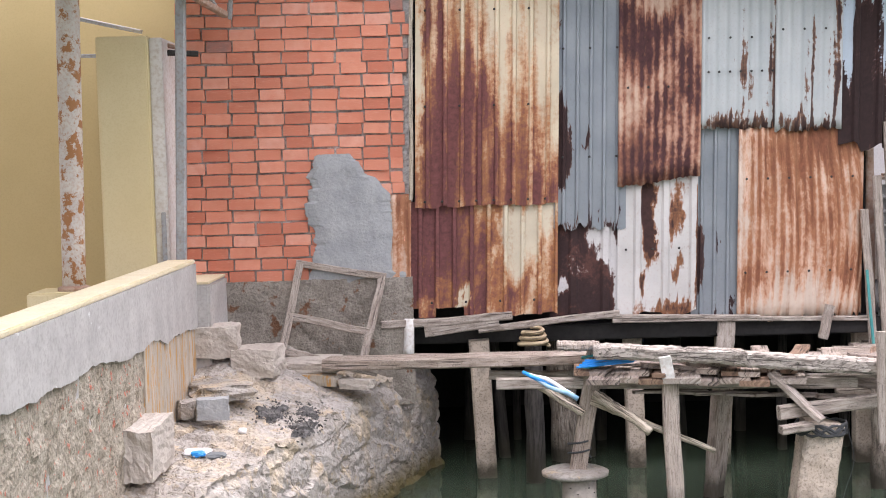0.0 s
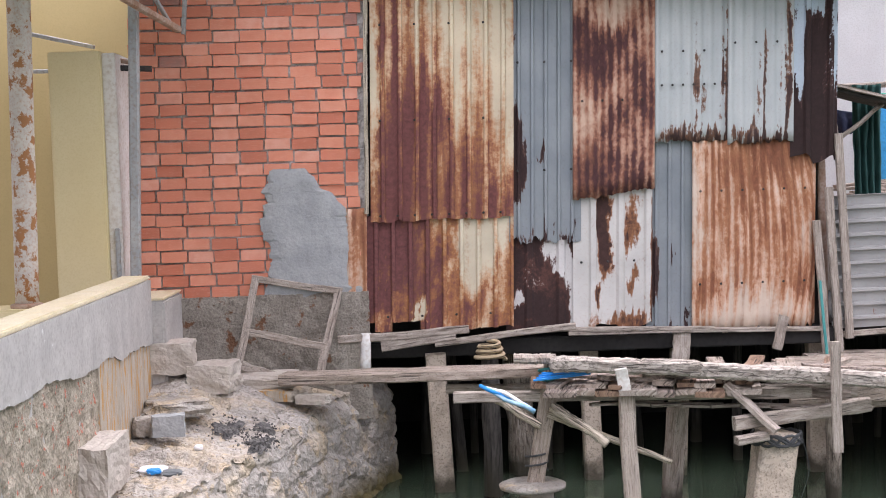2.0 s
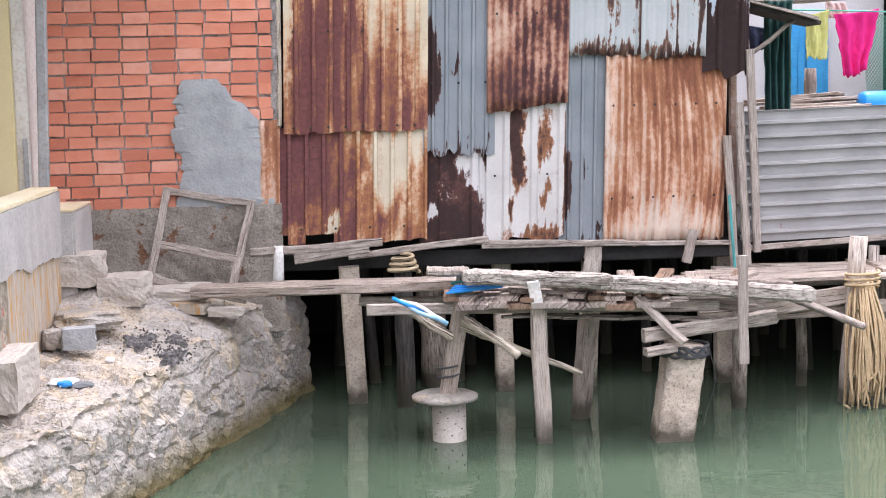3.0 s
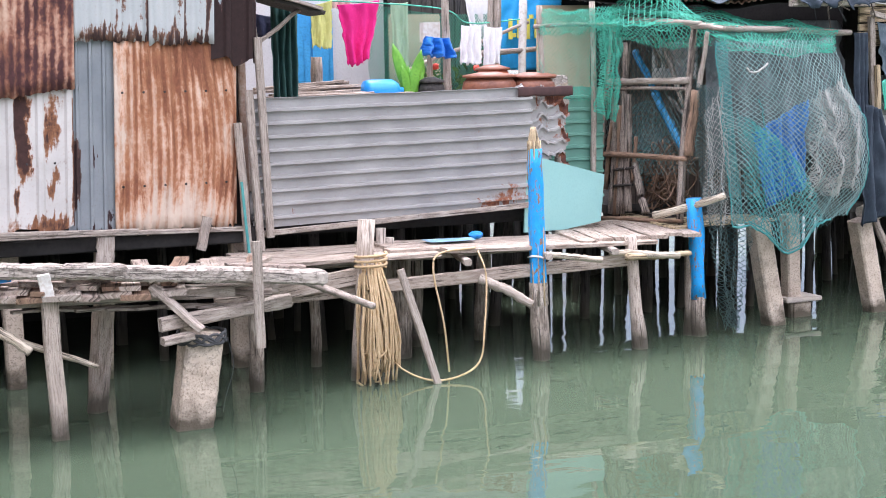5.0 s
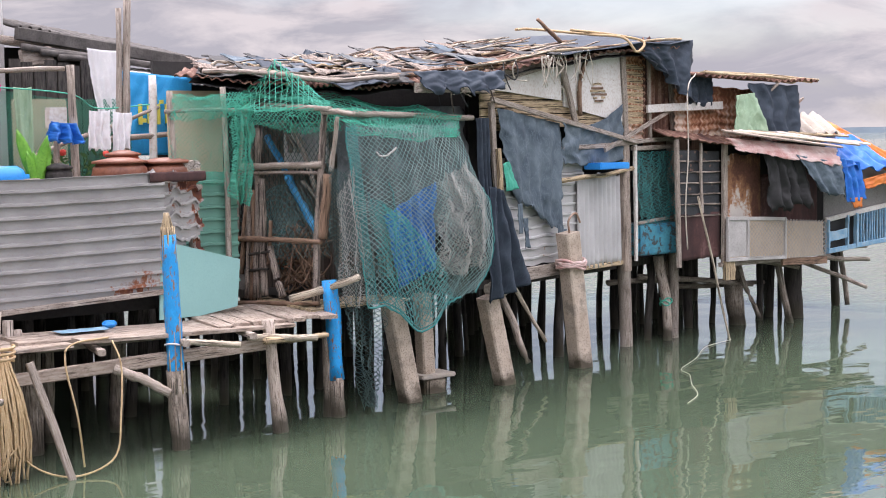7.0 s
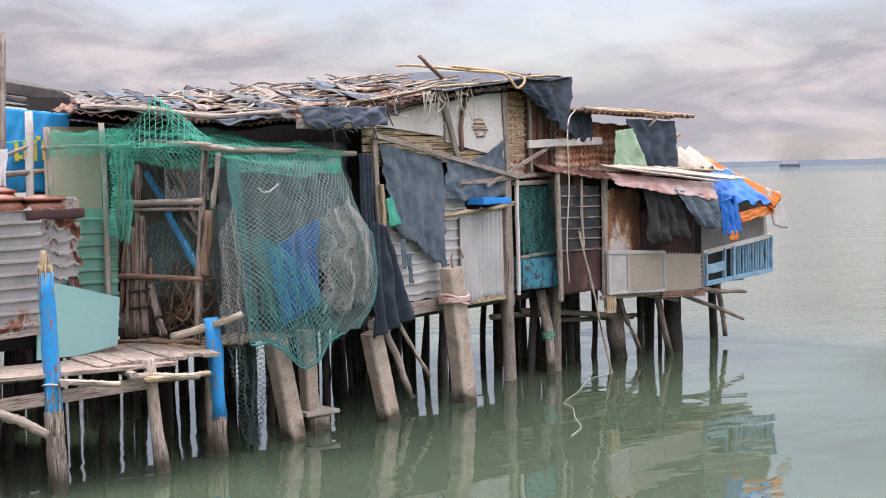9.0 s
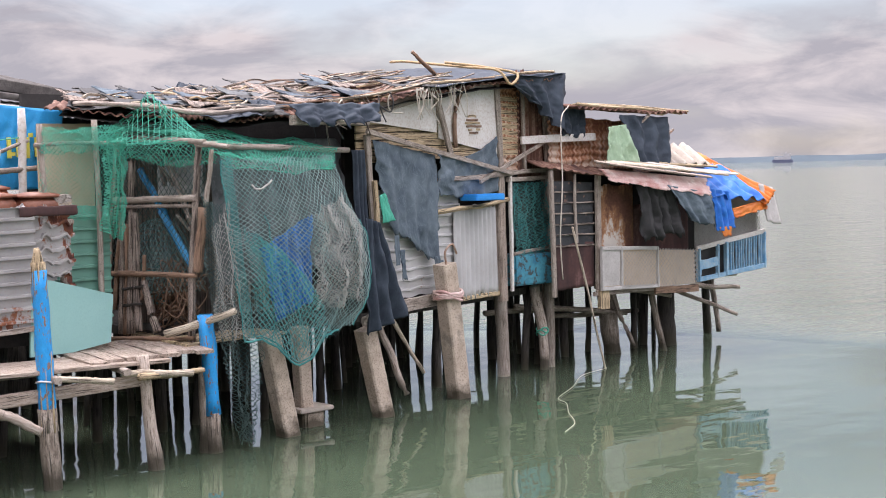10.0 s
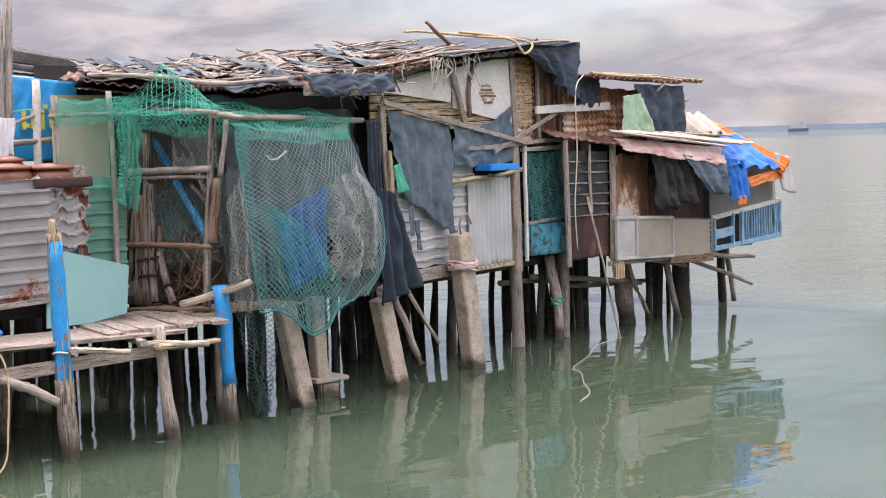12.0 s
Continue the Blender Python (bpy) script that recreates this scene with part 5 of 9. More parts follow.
# brick part of the front
MX, MZ = np.meshgrid(np.linspace(-2.07, -0.39, 120), np.linspace(1.53, 4.0, 160))
mortar_face = np.stack([MX + 0.03 * (MZ - 1.3), 10.9 + 0.06 * MX - 0.004 - 0.007 * fbm(MX, MZ, 12.0, 2) - 0.006 * fbm(MX, MZ, 30.0, 4) + 0.027, MZ], -1)
wallb = put("wall_brick", sheet_mesh("wall_brick", mortar_face, M["mortar"], 0.06, False), None, "bare red clay brick wall with rough grey mortar", kind="structure")
put("wall_base", sheet_mesh("wall_base", (lambda X, Zz: np.stack([X, 10.9 + 0.06 * X - 0.03 + 0.02 * fbm(X, Zz, 4.0, 12) + 0.008 * fbm(X, Zz, 15.0, 13), Zz], -1))(*np.meshgrid(np.linspace(-2.1, -0.38, 80), np.linspace(0.6, 1.55, 46))), M["dark_render"], 0.06, False), None, "damp dark cement plinth below the bricks", kind="structure")


def cement_patch():
    """Thick cement smeared over the bricks, wider at the foot."""
    X, S = np.meshgrid(np.linspace(0, 1, 50), np.linspace(0, 1, 60))
    z = 1.50 + S * 0.97
    step_ = np.floor(S * 10.9) / 10.9
    left = -1.15 + 0.09 * fbm(step_, S * 0, 5.0, 3) + 0.03 * fbm(S, S * 0, 17.0, 5) + np.clip(S - 0.8, 0, 1) * 0.7 + 0.05 * np.sin(S * 5)
    right = -0.47 + 0.09 * fbm(step_, S * 0, 4.0, 9) - 0.36 * np.clip((S - 0.5) / 0.5, 0, 1) + 0.03 * fbm(S, S * 0, 15.0, 7)
    x = left + (right - left) * X
    edge = np.minimum(np.minimum(X, 1 - X) * 8, np.minimum(S * 9, (1 - S) * 9)).clip(0, 1)
    P = np.zeros(x.shape + (3,))
    out = 0.034 + 0.014 * edge + 0.007 * fbm(x, z, 6.0, 3)
    P[..., 0], P[..., 1], P[..., 2] = x + 0.03 * (z - 1.3), 10.9 + 0.06 * x - out, z
    return sheet_mesh("cement_patch", P, M["plaster_grey"], 0.03, False)


tagged(put("cement_patch", cement_patch()), "grey cement patch smeared over the bricks", kind="structure")
put("white_pipe", pole_mesh(on("S", -0.42, 0.93, 0.06), on("S", -0.41, 1.24, 0.06), 0.04, 0.04, M["white_paint"], "pipe", 4, 0.0, 14), None, "short white plastic pipe beside the quay", category="pipe")


def bricks():
    """Bricks in running bond, a little out of line, sharing three meshes."""
    rng = np.random.default_rng(11)
    meshes = []
    for w in (0.184, 0.180, 0.09, 0.05):
        me = block("brick", (-w / 2, -0.03, -0.039), (w / 2, 0.02, 0.039), M["brick_face"], 0.0)
        meshes.append((w, me))
    for r in range(27):
        z = 1.585 + r * 0.0893
        x = -2.09 + (0.0 if r % 2 else -0.03)
        while x < -0.43:
            w, me = meshes[0] if rng.random() < 0.6 else meshes[1]
            room = -0.405 - x
            if room < w:
                w, me = meshes[2] if room > 0.095 else meshes[3]
                if room < 0.05:
                    break
            c = x + w / 2
            if x < -2.13:
                x += w + 0.011
                continue
            ob = put("brick", me, wallb)
            p = on("S", c, z, 0.004 + rng.normal(0, 0.006))
            ob.matrix_basis = pose(p[0], p[1], z + rng.normal(0, 0.003) - 0.012 * math.sin((c + 2) * 2.0) * (r / 27), rng.normal(0, 2.0), rng.normal(0, 0.9), 3.4 + rng.normal(0, 1.8))
            x += w + 0.006 + rng.uniform(0, 0.012)


bricks()


def nails(x0, x1, z, step, out, parent):
    """Nail heads with washers along a batten."""
    x = x0
    while x < x1:
        p = on("S", x, z, out)
        put("nail", nail_mesh, parent).matrix_basis = pose(p[0], p[1], p[2])
        x += step


nail_mesh = rock((0, 0, 0), (0.016, 0.012, 0.016), 3, M["black"], "nail", 0.1)
for x0, x1, z, st, o in ((-0.3, 0.66, 2.10, 0.127, 0.075), (-0.3, 0.66, 3.5, 0.254, 0.075), (-0.3, 0.66, 2.8, 0.254, 0.075), (0.72, 1.15, 3.2, 0.2, 0.05), (0.72, 1.15, 2.4, 0.2, 0.05), (1.2, 1.72, 2.9, 0.15, 0.075), (1.8, 2.3, 3.25, 0.16, 0.065), (1.8, 2.3, 3.0, 0.08, 0.065), (2.35, 2.78, 3.3, 0.16, 0.08), (2.1, 2.95, 2.2, 0.16, 0.05), (2.1, 2.95, 1.5, 0.16, 0.05), (-0.5, 0.6, 1.35, 0.254, 0.05), (1.2, 1.7, 1.7, 0.2, 0.04)):
    nails(x0, x1, z, st, o, shed)

# ---------------------------------------------------------------- stilts
def wood_pile(foot, top, r0, r1, mat="pile", label="weathered wooden stilt standing in the water", n=9, wob=0.012):
    foot = np.array((foot[0], foot[1], -0.7)) if len(foot) == 2 else np.asarray(foot, float)
    return put("stilt", pole_mesh(foot, top, r0, r1, M[mat], "stilt", n, wob, 10), None, label, category="stilt", group="stilts in the water")


def concrete_pile(foot, top, w, label="leaning square concrete pile with a wet foot"):
    f, t = np.array((foot[0], foot[1], 0.0)), np.asarray(top, float)
    f = f - (t - f) * 0.8
    V, F, U = sweep(line(f, t, 34, 0, RNG, 0.0), rect(w, w, 0.016), None, 0.012, RNG)
    return put("concrete_post", mesh_of("concrete_post", V, F, M["pile_concrete"], U), None, label, category="post", group="concrete posts")


concrete_pile((0.14, 11.02), (0.10, 10.98, 1.05), 0.15, "square concrete pile under the shed")
concrete_pile((2.21, 9.5), (2.31, 9.52, 0.64), 0.25)
concrete_pile((1.30, 11.25), (1.28, 11.25, 1.05), 0.14, "square concrete pile under the shed")
concrete_pile((3.05, 11.25), (3.05, 11.25, 1.05), 0.15, "square concrete pile under the shed")
concrete_pile((1.96, 11.3), (1.97, 11.12, 1.15), 0.13, "square concrete pile under the shed")
concrete_pile((7.86, 10.82), (7.64, 10.78, 0.95), 0.17)
concrete_pile((9.10, 10.95), (8.88, 10.93, 0.88), 0.17)
concrete_pile((10.36, 11.22), (10.18, 11.2, 1.42), 0.19, "leaning concrete pile with an iron hook and tied cloth")
concrete_pile((8.26, 11.10), (8.22, 11.1, 0.95), 0.14, "square concrete pile on a cap block")
footing = thing("pile_footing", (8.3, 11.1, 0), "low pale concrete footing with a ledge in the water", "block")
put("block", block("block", (8.2, 11.0, -0.3), (8.42, 11.2, 0.15), M["pile_concrete"], 0.02), footing)
put("ledge", block("ledge", (8.1, 10.95, 0.15), (8.5, 11.25, 0.19), M["slab"], 0.01), footing)

for foot, top, r0, r1, m in [
        ((1.66, 10.2), (1.80, 10.2, 0.87), 0.065, 0.075, "pale_pile"), ((0.75, 11.6), (0.75, 11.55, 1.05), 0.13, 0.11, "pile"), ((3.58, 11.0), (3.56, 10.95, 0.75), 0.045, 0.04, "pile"),
        ((3.66, 10.33), (3.79, 10.33, 1.22), 0.075, 0.065, "pale_pile"), ((6.95, 10.69), (6.92, 10.7, 0.75), 0.07, 0.07, "pile"),
        ((6.32, 10.42), (6.12, 10.4, 0.95), 0.068, 0.052, "pale_pile"),
        ((5.24, 11.45), (5.22, 11.3, 0.85), 0.06, 0.06, "pile"), ((4.3, 11.0), (4.3, 11.0, 0.8), 0.1, 0.08, "pile"),
        ((4.6, 11.4), (4.6, 11.3, 0.85), 0.05, 0.05, "pile"), ((2.9, 10.3), (2.9, 10.3, 0.9), 0.06, 0.05, "pile"),
        ((11.83, 12.05), (11.55, 11.82, 2.36), 0.075, 0.07, "wood"), ((12.72, 12.15), (12.55, 12.0, 2.35), 0.065, 0.055, "wood"),
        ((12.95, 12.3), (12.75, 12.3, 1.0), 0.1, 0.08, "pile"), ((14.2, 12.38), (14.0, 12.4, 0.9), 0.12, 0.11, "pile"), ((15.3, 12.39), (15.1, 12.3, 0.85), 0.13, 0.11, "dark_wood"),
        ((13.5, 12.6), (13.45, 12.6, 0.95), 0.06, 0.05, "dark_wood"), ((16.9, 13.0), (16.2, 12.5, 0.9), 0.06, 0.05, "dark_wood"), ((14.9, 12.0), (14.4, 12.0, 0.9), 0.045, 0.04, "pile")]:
    wood_pile(foot, top, r0, r1, m)

# rows behind the front stilts get the darker wood in place of shade
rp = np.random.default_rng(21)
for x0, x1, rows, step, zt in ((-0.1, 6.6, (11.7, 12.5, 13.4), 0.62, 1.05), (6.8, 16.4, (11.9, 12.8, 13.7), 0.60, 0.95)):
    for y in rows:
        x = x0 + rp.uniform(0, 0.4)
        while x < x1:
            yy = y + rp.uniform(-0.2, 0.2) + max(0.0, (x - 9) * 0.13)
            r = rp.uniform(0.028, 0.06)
            wood_pile((x + rp.normal(0, 0.09), yy + rp.normal(0, 0.05)), (x, yy, zt + 0.03), r, r * 0.9, "dark_wood", "wet stilt under the houses, coloured dark for shade", 6)
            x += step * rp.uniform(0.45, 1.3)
# close-set row added as dark backing for the shade under the houses
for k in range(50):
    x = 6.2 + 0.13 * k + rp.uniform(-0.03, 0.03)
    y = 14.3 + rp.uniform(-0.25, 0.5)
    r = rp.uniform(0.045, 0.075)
    wood_pile((x + rp.normal(0, 0.05), y), (x, y, 0.98), r, r, "dark_wood", "wet stilt under the houses, coloured dark for shade", 5)
# stubs in front of the grey fence
for x, z in ((4.05, 0.98), (4.16, 1.02), (4.27, 0.94), (4.36, 0.9)):
    wood_pile((x, 11.0), (x + rp.normal(0, 0.02), 11.0, z + 0.05), 0.05, 0.04, "wood", "short weathered stub of a stilt")

blue = thing("blue_post", (5.27, 10.38, 0), "blue painted mooring post with bare splintered ends", "post")
put("shaft", pole_mesh((5.268, 10.38, 0.52), (5.245, 10.4, 1.7), 0.068, 0.058, M["blue_wood"], "shaft", 9, 0.01, 12, knots=0.012), blue)
put("bare_foot", pole_mesh((5.285, 10.37, -0.7), (5.265, 10.38, 0.63), 0.072, 0.071, M["pile"], "bare_foot", 9, 0.008, 12), blue, "bare grey splintered wood")
put("bare_tip", pole_mesh((5.245, 10.4, 1.69), (5.235, 10.4, 1.87), 0.056, 0.022, M["bamboo"], "bare_tip", 5, 0.008, 9), blue, "bare broken orange wood")
for k_ in range(9):
    a_ = k_ * 0.7
    c_, w_ = math.cos(a_), math.sin(a_)
    put("splinter", pole_mesh((5.268 + 0.069 * c_, 10.38 + 0.069 * w_, 0.45), (5.266 + 0.069 * c_, 10.38 + 0.069 * w_, 0.66 + 0.14 * (k_ * 5 % 4)), 0.012, 0.003, M["bamboo"] if k_ % 2 else M["pile"], "splinter", 4, 0.003, 5), blue)
    put("splinter", pole_mesh((5.247 + 0.058 * c_, 10.4 + 0.058 * w_, 1.45 + 0.06 * (k_ * 5 % 4)), (5.243 + 0.045 * c_, 10.4 + 0.045 * w_, 1.76), 0.004, 0.012, M["bamboo"], "splinter", 4, 0.003, 5), blue)
put("tie", tube_mesh([(5.26 + 0.075 * math.cos(a), 10.38 + 0.075 * math.sin(a), 0.84 + 0.01 * math.sin(2 * a)) for a in np.linspace(0, 6.5, 20)], 0.008, M["white_cloth"], "tie"), blue)
blue2 = thing("blue_post", (6.95, 10.69, 0), "blue painted post under the net cage", "post")
put("shaft", pole_mesh((6.95, 10.66, 0.33), (6.90, 10.66, 1.2), 0.068, 0.066, M["blue_wood"], "shaft", 7, 0.005, 12, knots=0.012), blue2)
put("bare_foot", pole_mesh((6.975, 10.66, -0.7), (6.95, 10.66, 0.35), 0.07, 0.068, M["pile"], "bare_foot", 7, 0.006, 12), blue2, "bare grey splintered wood")

# ---------------------------------------------------------------- landing of planks and logs
def plank(p, q, w, h, label, mat="plank", turn=0.0, bow=0.0, group="boards of the landing", name="plank"):
    return put(name, board_mesh(p, q, w, h, M[mat], name, 10, 0.005, bow, turn), None, label, category="plank", group=group)


def old_beam(p, q, w, h, label, mat="log"):
    """A squared baulk, split and worn uneven along its edges."""
    n = 46
    k = 1 + 0.10 * np.array([noise.noise(Vector((i * 0.35, p[0] * 5, 1.0))) for i in range(n)]) - 0.35 * (np.abs(np.linspace(-1, 1, n)) > 0.97)
    V, F, U = sweep(line(p, q, n, 0.0, RNG, 0.006), rect(w, h, 0.018), k, 0.05, RNG)
    return put("log", mesh_of("log", V, F, M[mat], U), None, label, category="log", group="logs of the landing")


def log(p, q, r0, r1, label, mat="log", name="log", wob=0.008):
    return put(name, pole_mesh(p, q, r0, r1, M[mat], name, 22, wob, 9), None, label, category="log", group="logs of the landing")


plank((-0.98, 10.28, 1.0), (0.95, 9.88, 1.055), 0.26, 0.075, "thick worn plank from the quay to the landing", bow=0.015)
old_beam((0.83, 9.5, 1.135), (1.82, 9.46, 1.075), 0.13, 0.095, "grey cracked baulk lying on the landing")
old_beam((1.70, 9.47, 1.075), (3.16, 9.42, 0.945), 0.13, 0.10, "long grey cracked baulk with a split end")
old_beam((0.60, 9.62, 1.165), (0.88, 9.6, 1.155), 0.11, 0.06, "short broken grey baulk end", "wood")
plank((0.2, 9.72, 0.905), (2.55, 9.55, 0.88), 0.05, 0.075, "grey beam carrying the landing", "wood")
plank((0.16, 10.1, 0.91), (0.82, 10.0, 0.905), 0.05, 0.06, "pale short board under the landing", "wood")
plank((1.1, 10.15, 0.87), (3.0, 10.05, 0.80), 0.06, 0.08, "grey beam carrying the landing", "wood")
rl = np.random.default_rng(4)
for i in range(13):
    x = 0.75 + i * 0.155
    y0 = 9.45 + rl.uniform(-0.05, 0.1)
    plank((x + rl.uniform(-0.1, 0.1), y0, 0.955 + rl.uniform(0, 0.03)), (x + 0.25 + rl.uniform(-0.2, 0.3), y0 + 0.75, 1.0 + rl.uniform(0, 0.03)), rl.uniform(0.08, 0.14), 0.03, "splintered short board laid across the landing", "plank" if i % 3 else "brown_wood")
for i in range(6):
    x = 1.15 + i * 0.28
    plank((x, 9.55 + 0.04 * i, 1.02 + rl.uniform(0, 0.02)), (x + 0.55, 9.62 + 0.05 * (i % 3), 0.985), 0.11, 0.03, "loose grey board lying along the landing", "landing")
plank((1.98, 9.5, 0.96), (2.26, 9.3, 0.68), 0.09, 0.035, "slanting brace at the landing", "wood")
plank((2.0, 9.38, 0.72), (2.95, 9.6, 0.78), 0.06, 0.09, "grey beam tied to the concrete pile", "wood")
plank((2.0, 9.32, 0.62), (2.2, 9.36, 0.64), 0.1, 0.05, "short grey block tied at the pile", "wood")
plank((2.3, 9.8, 0.86), (2.85, 9.7, 0.83), 0.08, 0.06, "short weathered board stub", "wood")
plank((1.36, 9.52, -0.6), (1.325, 9.52, 1.0), 0.105, 0.08, "squared pale post of the landing with a wet foot", "pale_pile", name="post")
plank((1.31, 9.44, 0.95), (1.28, 9.42, 1.10), 0.08, 0.03, "pointed pale post top", "white_paint", name="post")
plank((2.66, 9.33, 0.52), (2.655, 9.34, 1.235), 0.06, 0.05, "upright brown stake at the landing", "wood", name="stake")
plank((2.66, 10.9, 1.0), (2.72, 10.9, 1.25), 0.07, 0.05, "short leaning grey stake", "wood", name="stake")
plank((1.93, 10.95, 0.9), (1.96, 10.97, 1.14), 0.13, 0.05, "grey tin-capped post stub", "wood", name="stake")
log((0.82, 9.64, 0.79), (1.62, 9.56, 0.45), 0.028, 0.018, "pale slanting stick under the landing", "pale_stick", "stick")
log((0.84, 9.60, 0.84), (1.18, 9.42, 0.61), 0.035, 0.03, "pale broken branch under the landing", "pale_stick", "stick")
log((0.46, 9.74, 0.90), (0.77, 9.62, 0.71), 0.032, 0.028, "pale forked branch under the landing", "pale_stick", "stick")
for k in range(3):
    put("blue_pipe", pole_mesh((0.37 + 0.02 * k, 9.55, 1.005 - 0.012 * k), (0.66 + 0.025 * k, 9.40 - 0.03 * k, 0.885 - 0.015 * k), 0.013, 0.016, M[("blue_plastic", "white_cloth", "faded_blue")[k]], "pipe", 6, 0.008, 8), None, "crushed blue and white plastic tube", category="pipe", group="crushed tubes")
for k in range(8):
    x = 0.88 + 0.165 * k
    plank((x + rl.uniform(-0.03, 0.05), 9.40 + 0.02 * (k % 3), 0.945 + 0.012 * (k % 2) - 0.006 * k), (x + 0.10 + rl.uniform(-0.06, 0.08), 9.95, 1.0 - 0.008 * k), rl.uniform(0.17, 0.24), 0.035, "short splintered board laid across the landing", ("landing", "plank", "brown_wood", "wood")[k % 4], turn=rl.uniform(-0.1, 0.1))
for i in range(4):
    put("blue_strip", board_mesh((0.72 + 0.02 * i, 9.52 + 0.02 * i, 1.03 + 0.012 * i), (1.1 + 0.03 * i, 9.56, 1.055 + 0.012 * i), 0.02, 0.012, M["blue_plastic"], "strip", 4), None, "blue plastic strip tied to the landing", category="strip", group="blue plastic strips")
put("landing_post", board_mesh((0.725, 9.70, 0.3), (0.865, 9.66, 1.14), 0.115, 0.06, M["plank"], "post"), None, "squared pale post standing on a concrete disc", category="post")
ped = thing("pedestal", (0.71, 9.72, 0), "white plastic pipe filled with concrete under a round slab", "pedestal")
put("pipe", lathe([(0.115, -0.5), (0.115, 0.28)], (0.735, 9.72, 0), M["slab"], "pipe"), ped, "white perforated plastic pipe")
put("disc", lathe([(0.19, 0.0), (0.222, 0.012), (0.225, 0.035), (0.19, 0.05), (0.05, 0.055)], (0.71, 9.72, 0.27), M["quay"], "disc", 28), ped, "round pale concrete slab")
for k in range(10):
    a = -2.6 + 0.22 * k
    put("hole", lathe([(0.006, -0.003), (0.006, 0.003)], (0.735 + 0.115 * math.cos(a), 9.72 + 0.115 * math.sin(a), 0.05 + 0.2 * ((k * 7) % 5) / 5), M["black"], "hole", 6), ped)
put("tie_rope", tube_mesh([(0.74 + 0.075 * math.cos(a), 9.70 + 0.06 * math.sin(a), 0.40 + 0.01 * a) for a in np.linspace(0, 14, 50)], 0.007, M["dark_rope"], "tie_rope"), None, "dark cord round the post foot", category="rope")
put("tie_rope", tube_mesh([(2.30 + 0.16 * math.cos(a), 9.5 + 0.16 * math.sin(a), 0.60 + 0.035 * math.sin(3.3 * a)) for a in np.linspace(0, 32, 160)], 0.010, M["dark_rope"], "tie_rope"), None, "dark cord wound round the concrete pile", category="rope")
put("loose_rope", tube_mesh(smooth_path([(2.45, 9.4, 0.6), (2.48, 9.38, 0.4), (2.42, 9.38, 0.2), (2.4, 9.38, 0.1)], 16), 0.0025, M["dark_rope"], "cord"), None, "thin dark cord hanging from the pile", category="rope")
put("tie_rope", tube_mesh([(0.84 + 0.07 * math.cos(a), 9.67 + 0.05 * math.sin(a), 0.96 + 0.012 * a) for a in np.linspace(0, 11, 40)], 0.009, M["net_teal"], "tie_rope"), None, "teal cord tying the landing post", category="rope")
put("coiled_rope", tube_mesh([(0.5 + (0.115 - 0.0008 * k) * math.cos(k * 0.35), 10.75 + 0.11 * math.sin(k * 0.35), 1.02 + 0.0022 * k) for k in range(60)], 0.016, M["bamboo"], "coiled_rope"), None, "coil of tan rope on a pile head", category="rope")
wood_pile((0.5, 10.8), (0.5, 10.78, 1.02), 0.07, 0.07, "dark_wood")

for i in range(16):
    x = 0.85 + rl.uniform(0, 1.9)
    y = 9.5 + rl.uniform(0, 0.45)
    a = rl.uniform(-0.5, 0.9)
    L = rl.uniform(0.25, 0.6)
    z = 1.03 + rl.uniform(0, 0.03) - 0.03 * (x - 0.8)
    plank((x, y, z), (x + L * math.cos(a), y + L * math.sin(a) * 0.5, z - rl.uniform(-0.02, 0.05)), rl.uniform(0.05, 0.11), 0.02, "splintered scrap board on the landing", ("landing", "wood", "landing", "log")[i % 4])
for i in range(8):
    x = 1.1 + 0.2 * i
    plank((x, 9.62, 0.84 - 0.01 * i), (x + 0.5, 9.72, 0.82 - 0.012 * i), 0.05, 0.02, "thin grey lath under the landing", "wood")
# long walkway in front of the grey fence
for i in range(5):
    y = 10.42 + i * 0.17
    plank((2.45 + 0.16 * i + rl.uniform(-0.1, 0.1), y, 0.945 - 0.004 * i), (4.4 + rl.uniform(-0.3, 0.3), y + 0.02, 0.91), 0.155, 0.035, "long pale walkway plank", bow=0.01, group="walkway planks")
    plank((4.2 + rl.uniform(-0.3, 0.3), y + 0.01, 0.935), (6.15 + rl.uniform(-0.15, 0.25), y + 0.03, 0.885), 0.155, 0.035, "long pale walkway plank", bow=0.01, group="walkway planks")
for i in range(7):
    x = 5.75 + i * 0.165
    plank((x, 10.42 + 0.05 * (i % 2), 0.915 + 0.006 * (i % 3)), (x + 0.30, 11.75, 0.91), 0.15, 0.03, "short pale board laid across the walkway", group="walkway planks")
plank((2.62, 10.38, 0.66), (6.15, 10.42, 0.755), 0.05, 0.10, "pale beam along the walkway", group="walkway beams", name="beam")
plank((2.9, 10.33, 0.70), (3.9, 10.34, 0.82), 0.05, 0.13, "pale beam along the walkway", "plank", group="walkway beams", name="beam")
plank((2.6, 11.05, 0.8), (6.4, 11.2, 0.83), 0.06, 0.1, "dark beam behind the walkway", "wood", group="walkway beams", name="beam")
for x in (3.2, 3.95, 4.7, 5.4, 6.0):
    plank((x - 0.12, 10.22, 0.855), (x + 0.15, 11.25, 0.85), 0.06, 0.05, "cross bearer under the walkway", "wood", group="walkway beams", name="beam")
plank((3.97, 10.1, 0.86), (4.2, 9.95, -0.02), 0.055, 0.045, "thin leaning grey stake in the water", "wood", name="stake")
log((3.1, 10.32, 0.88), (3.6, 9.68, 0.67), 0.03, 0.025, "pale round stick jutting from the walkway", "wood", "stick")
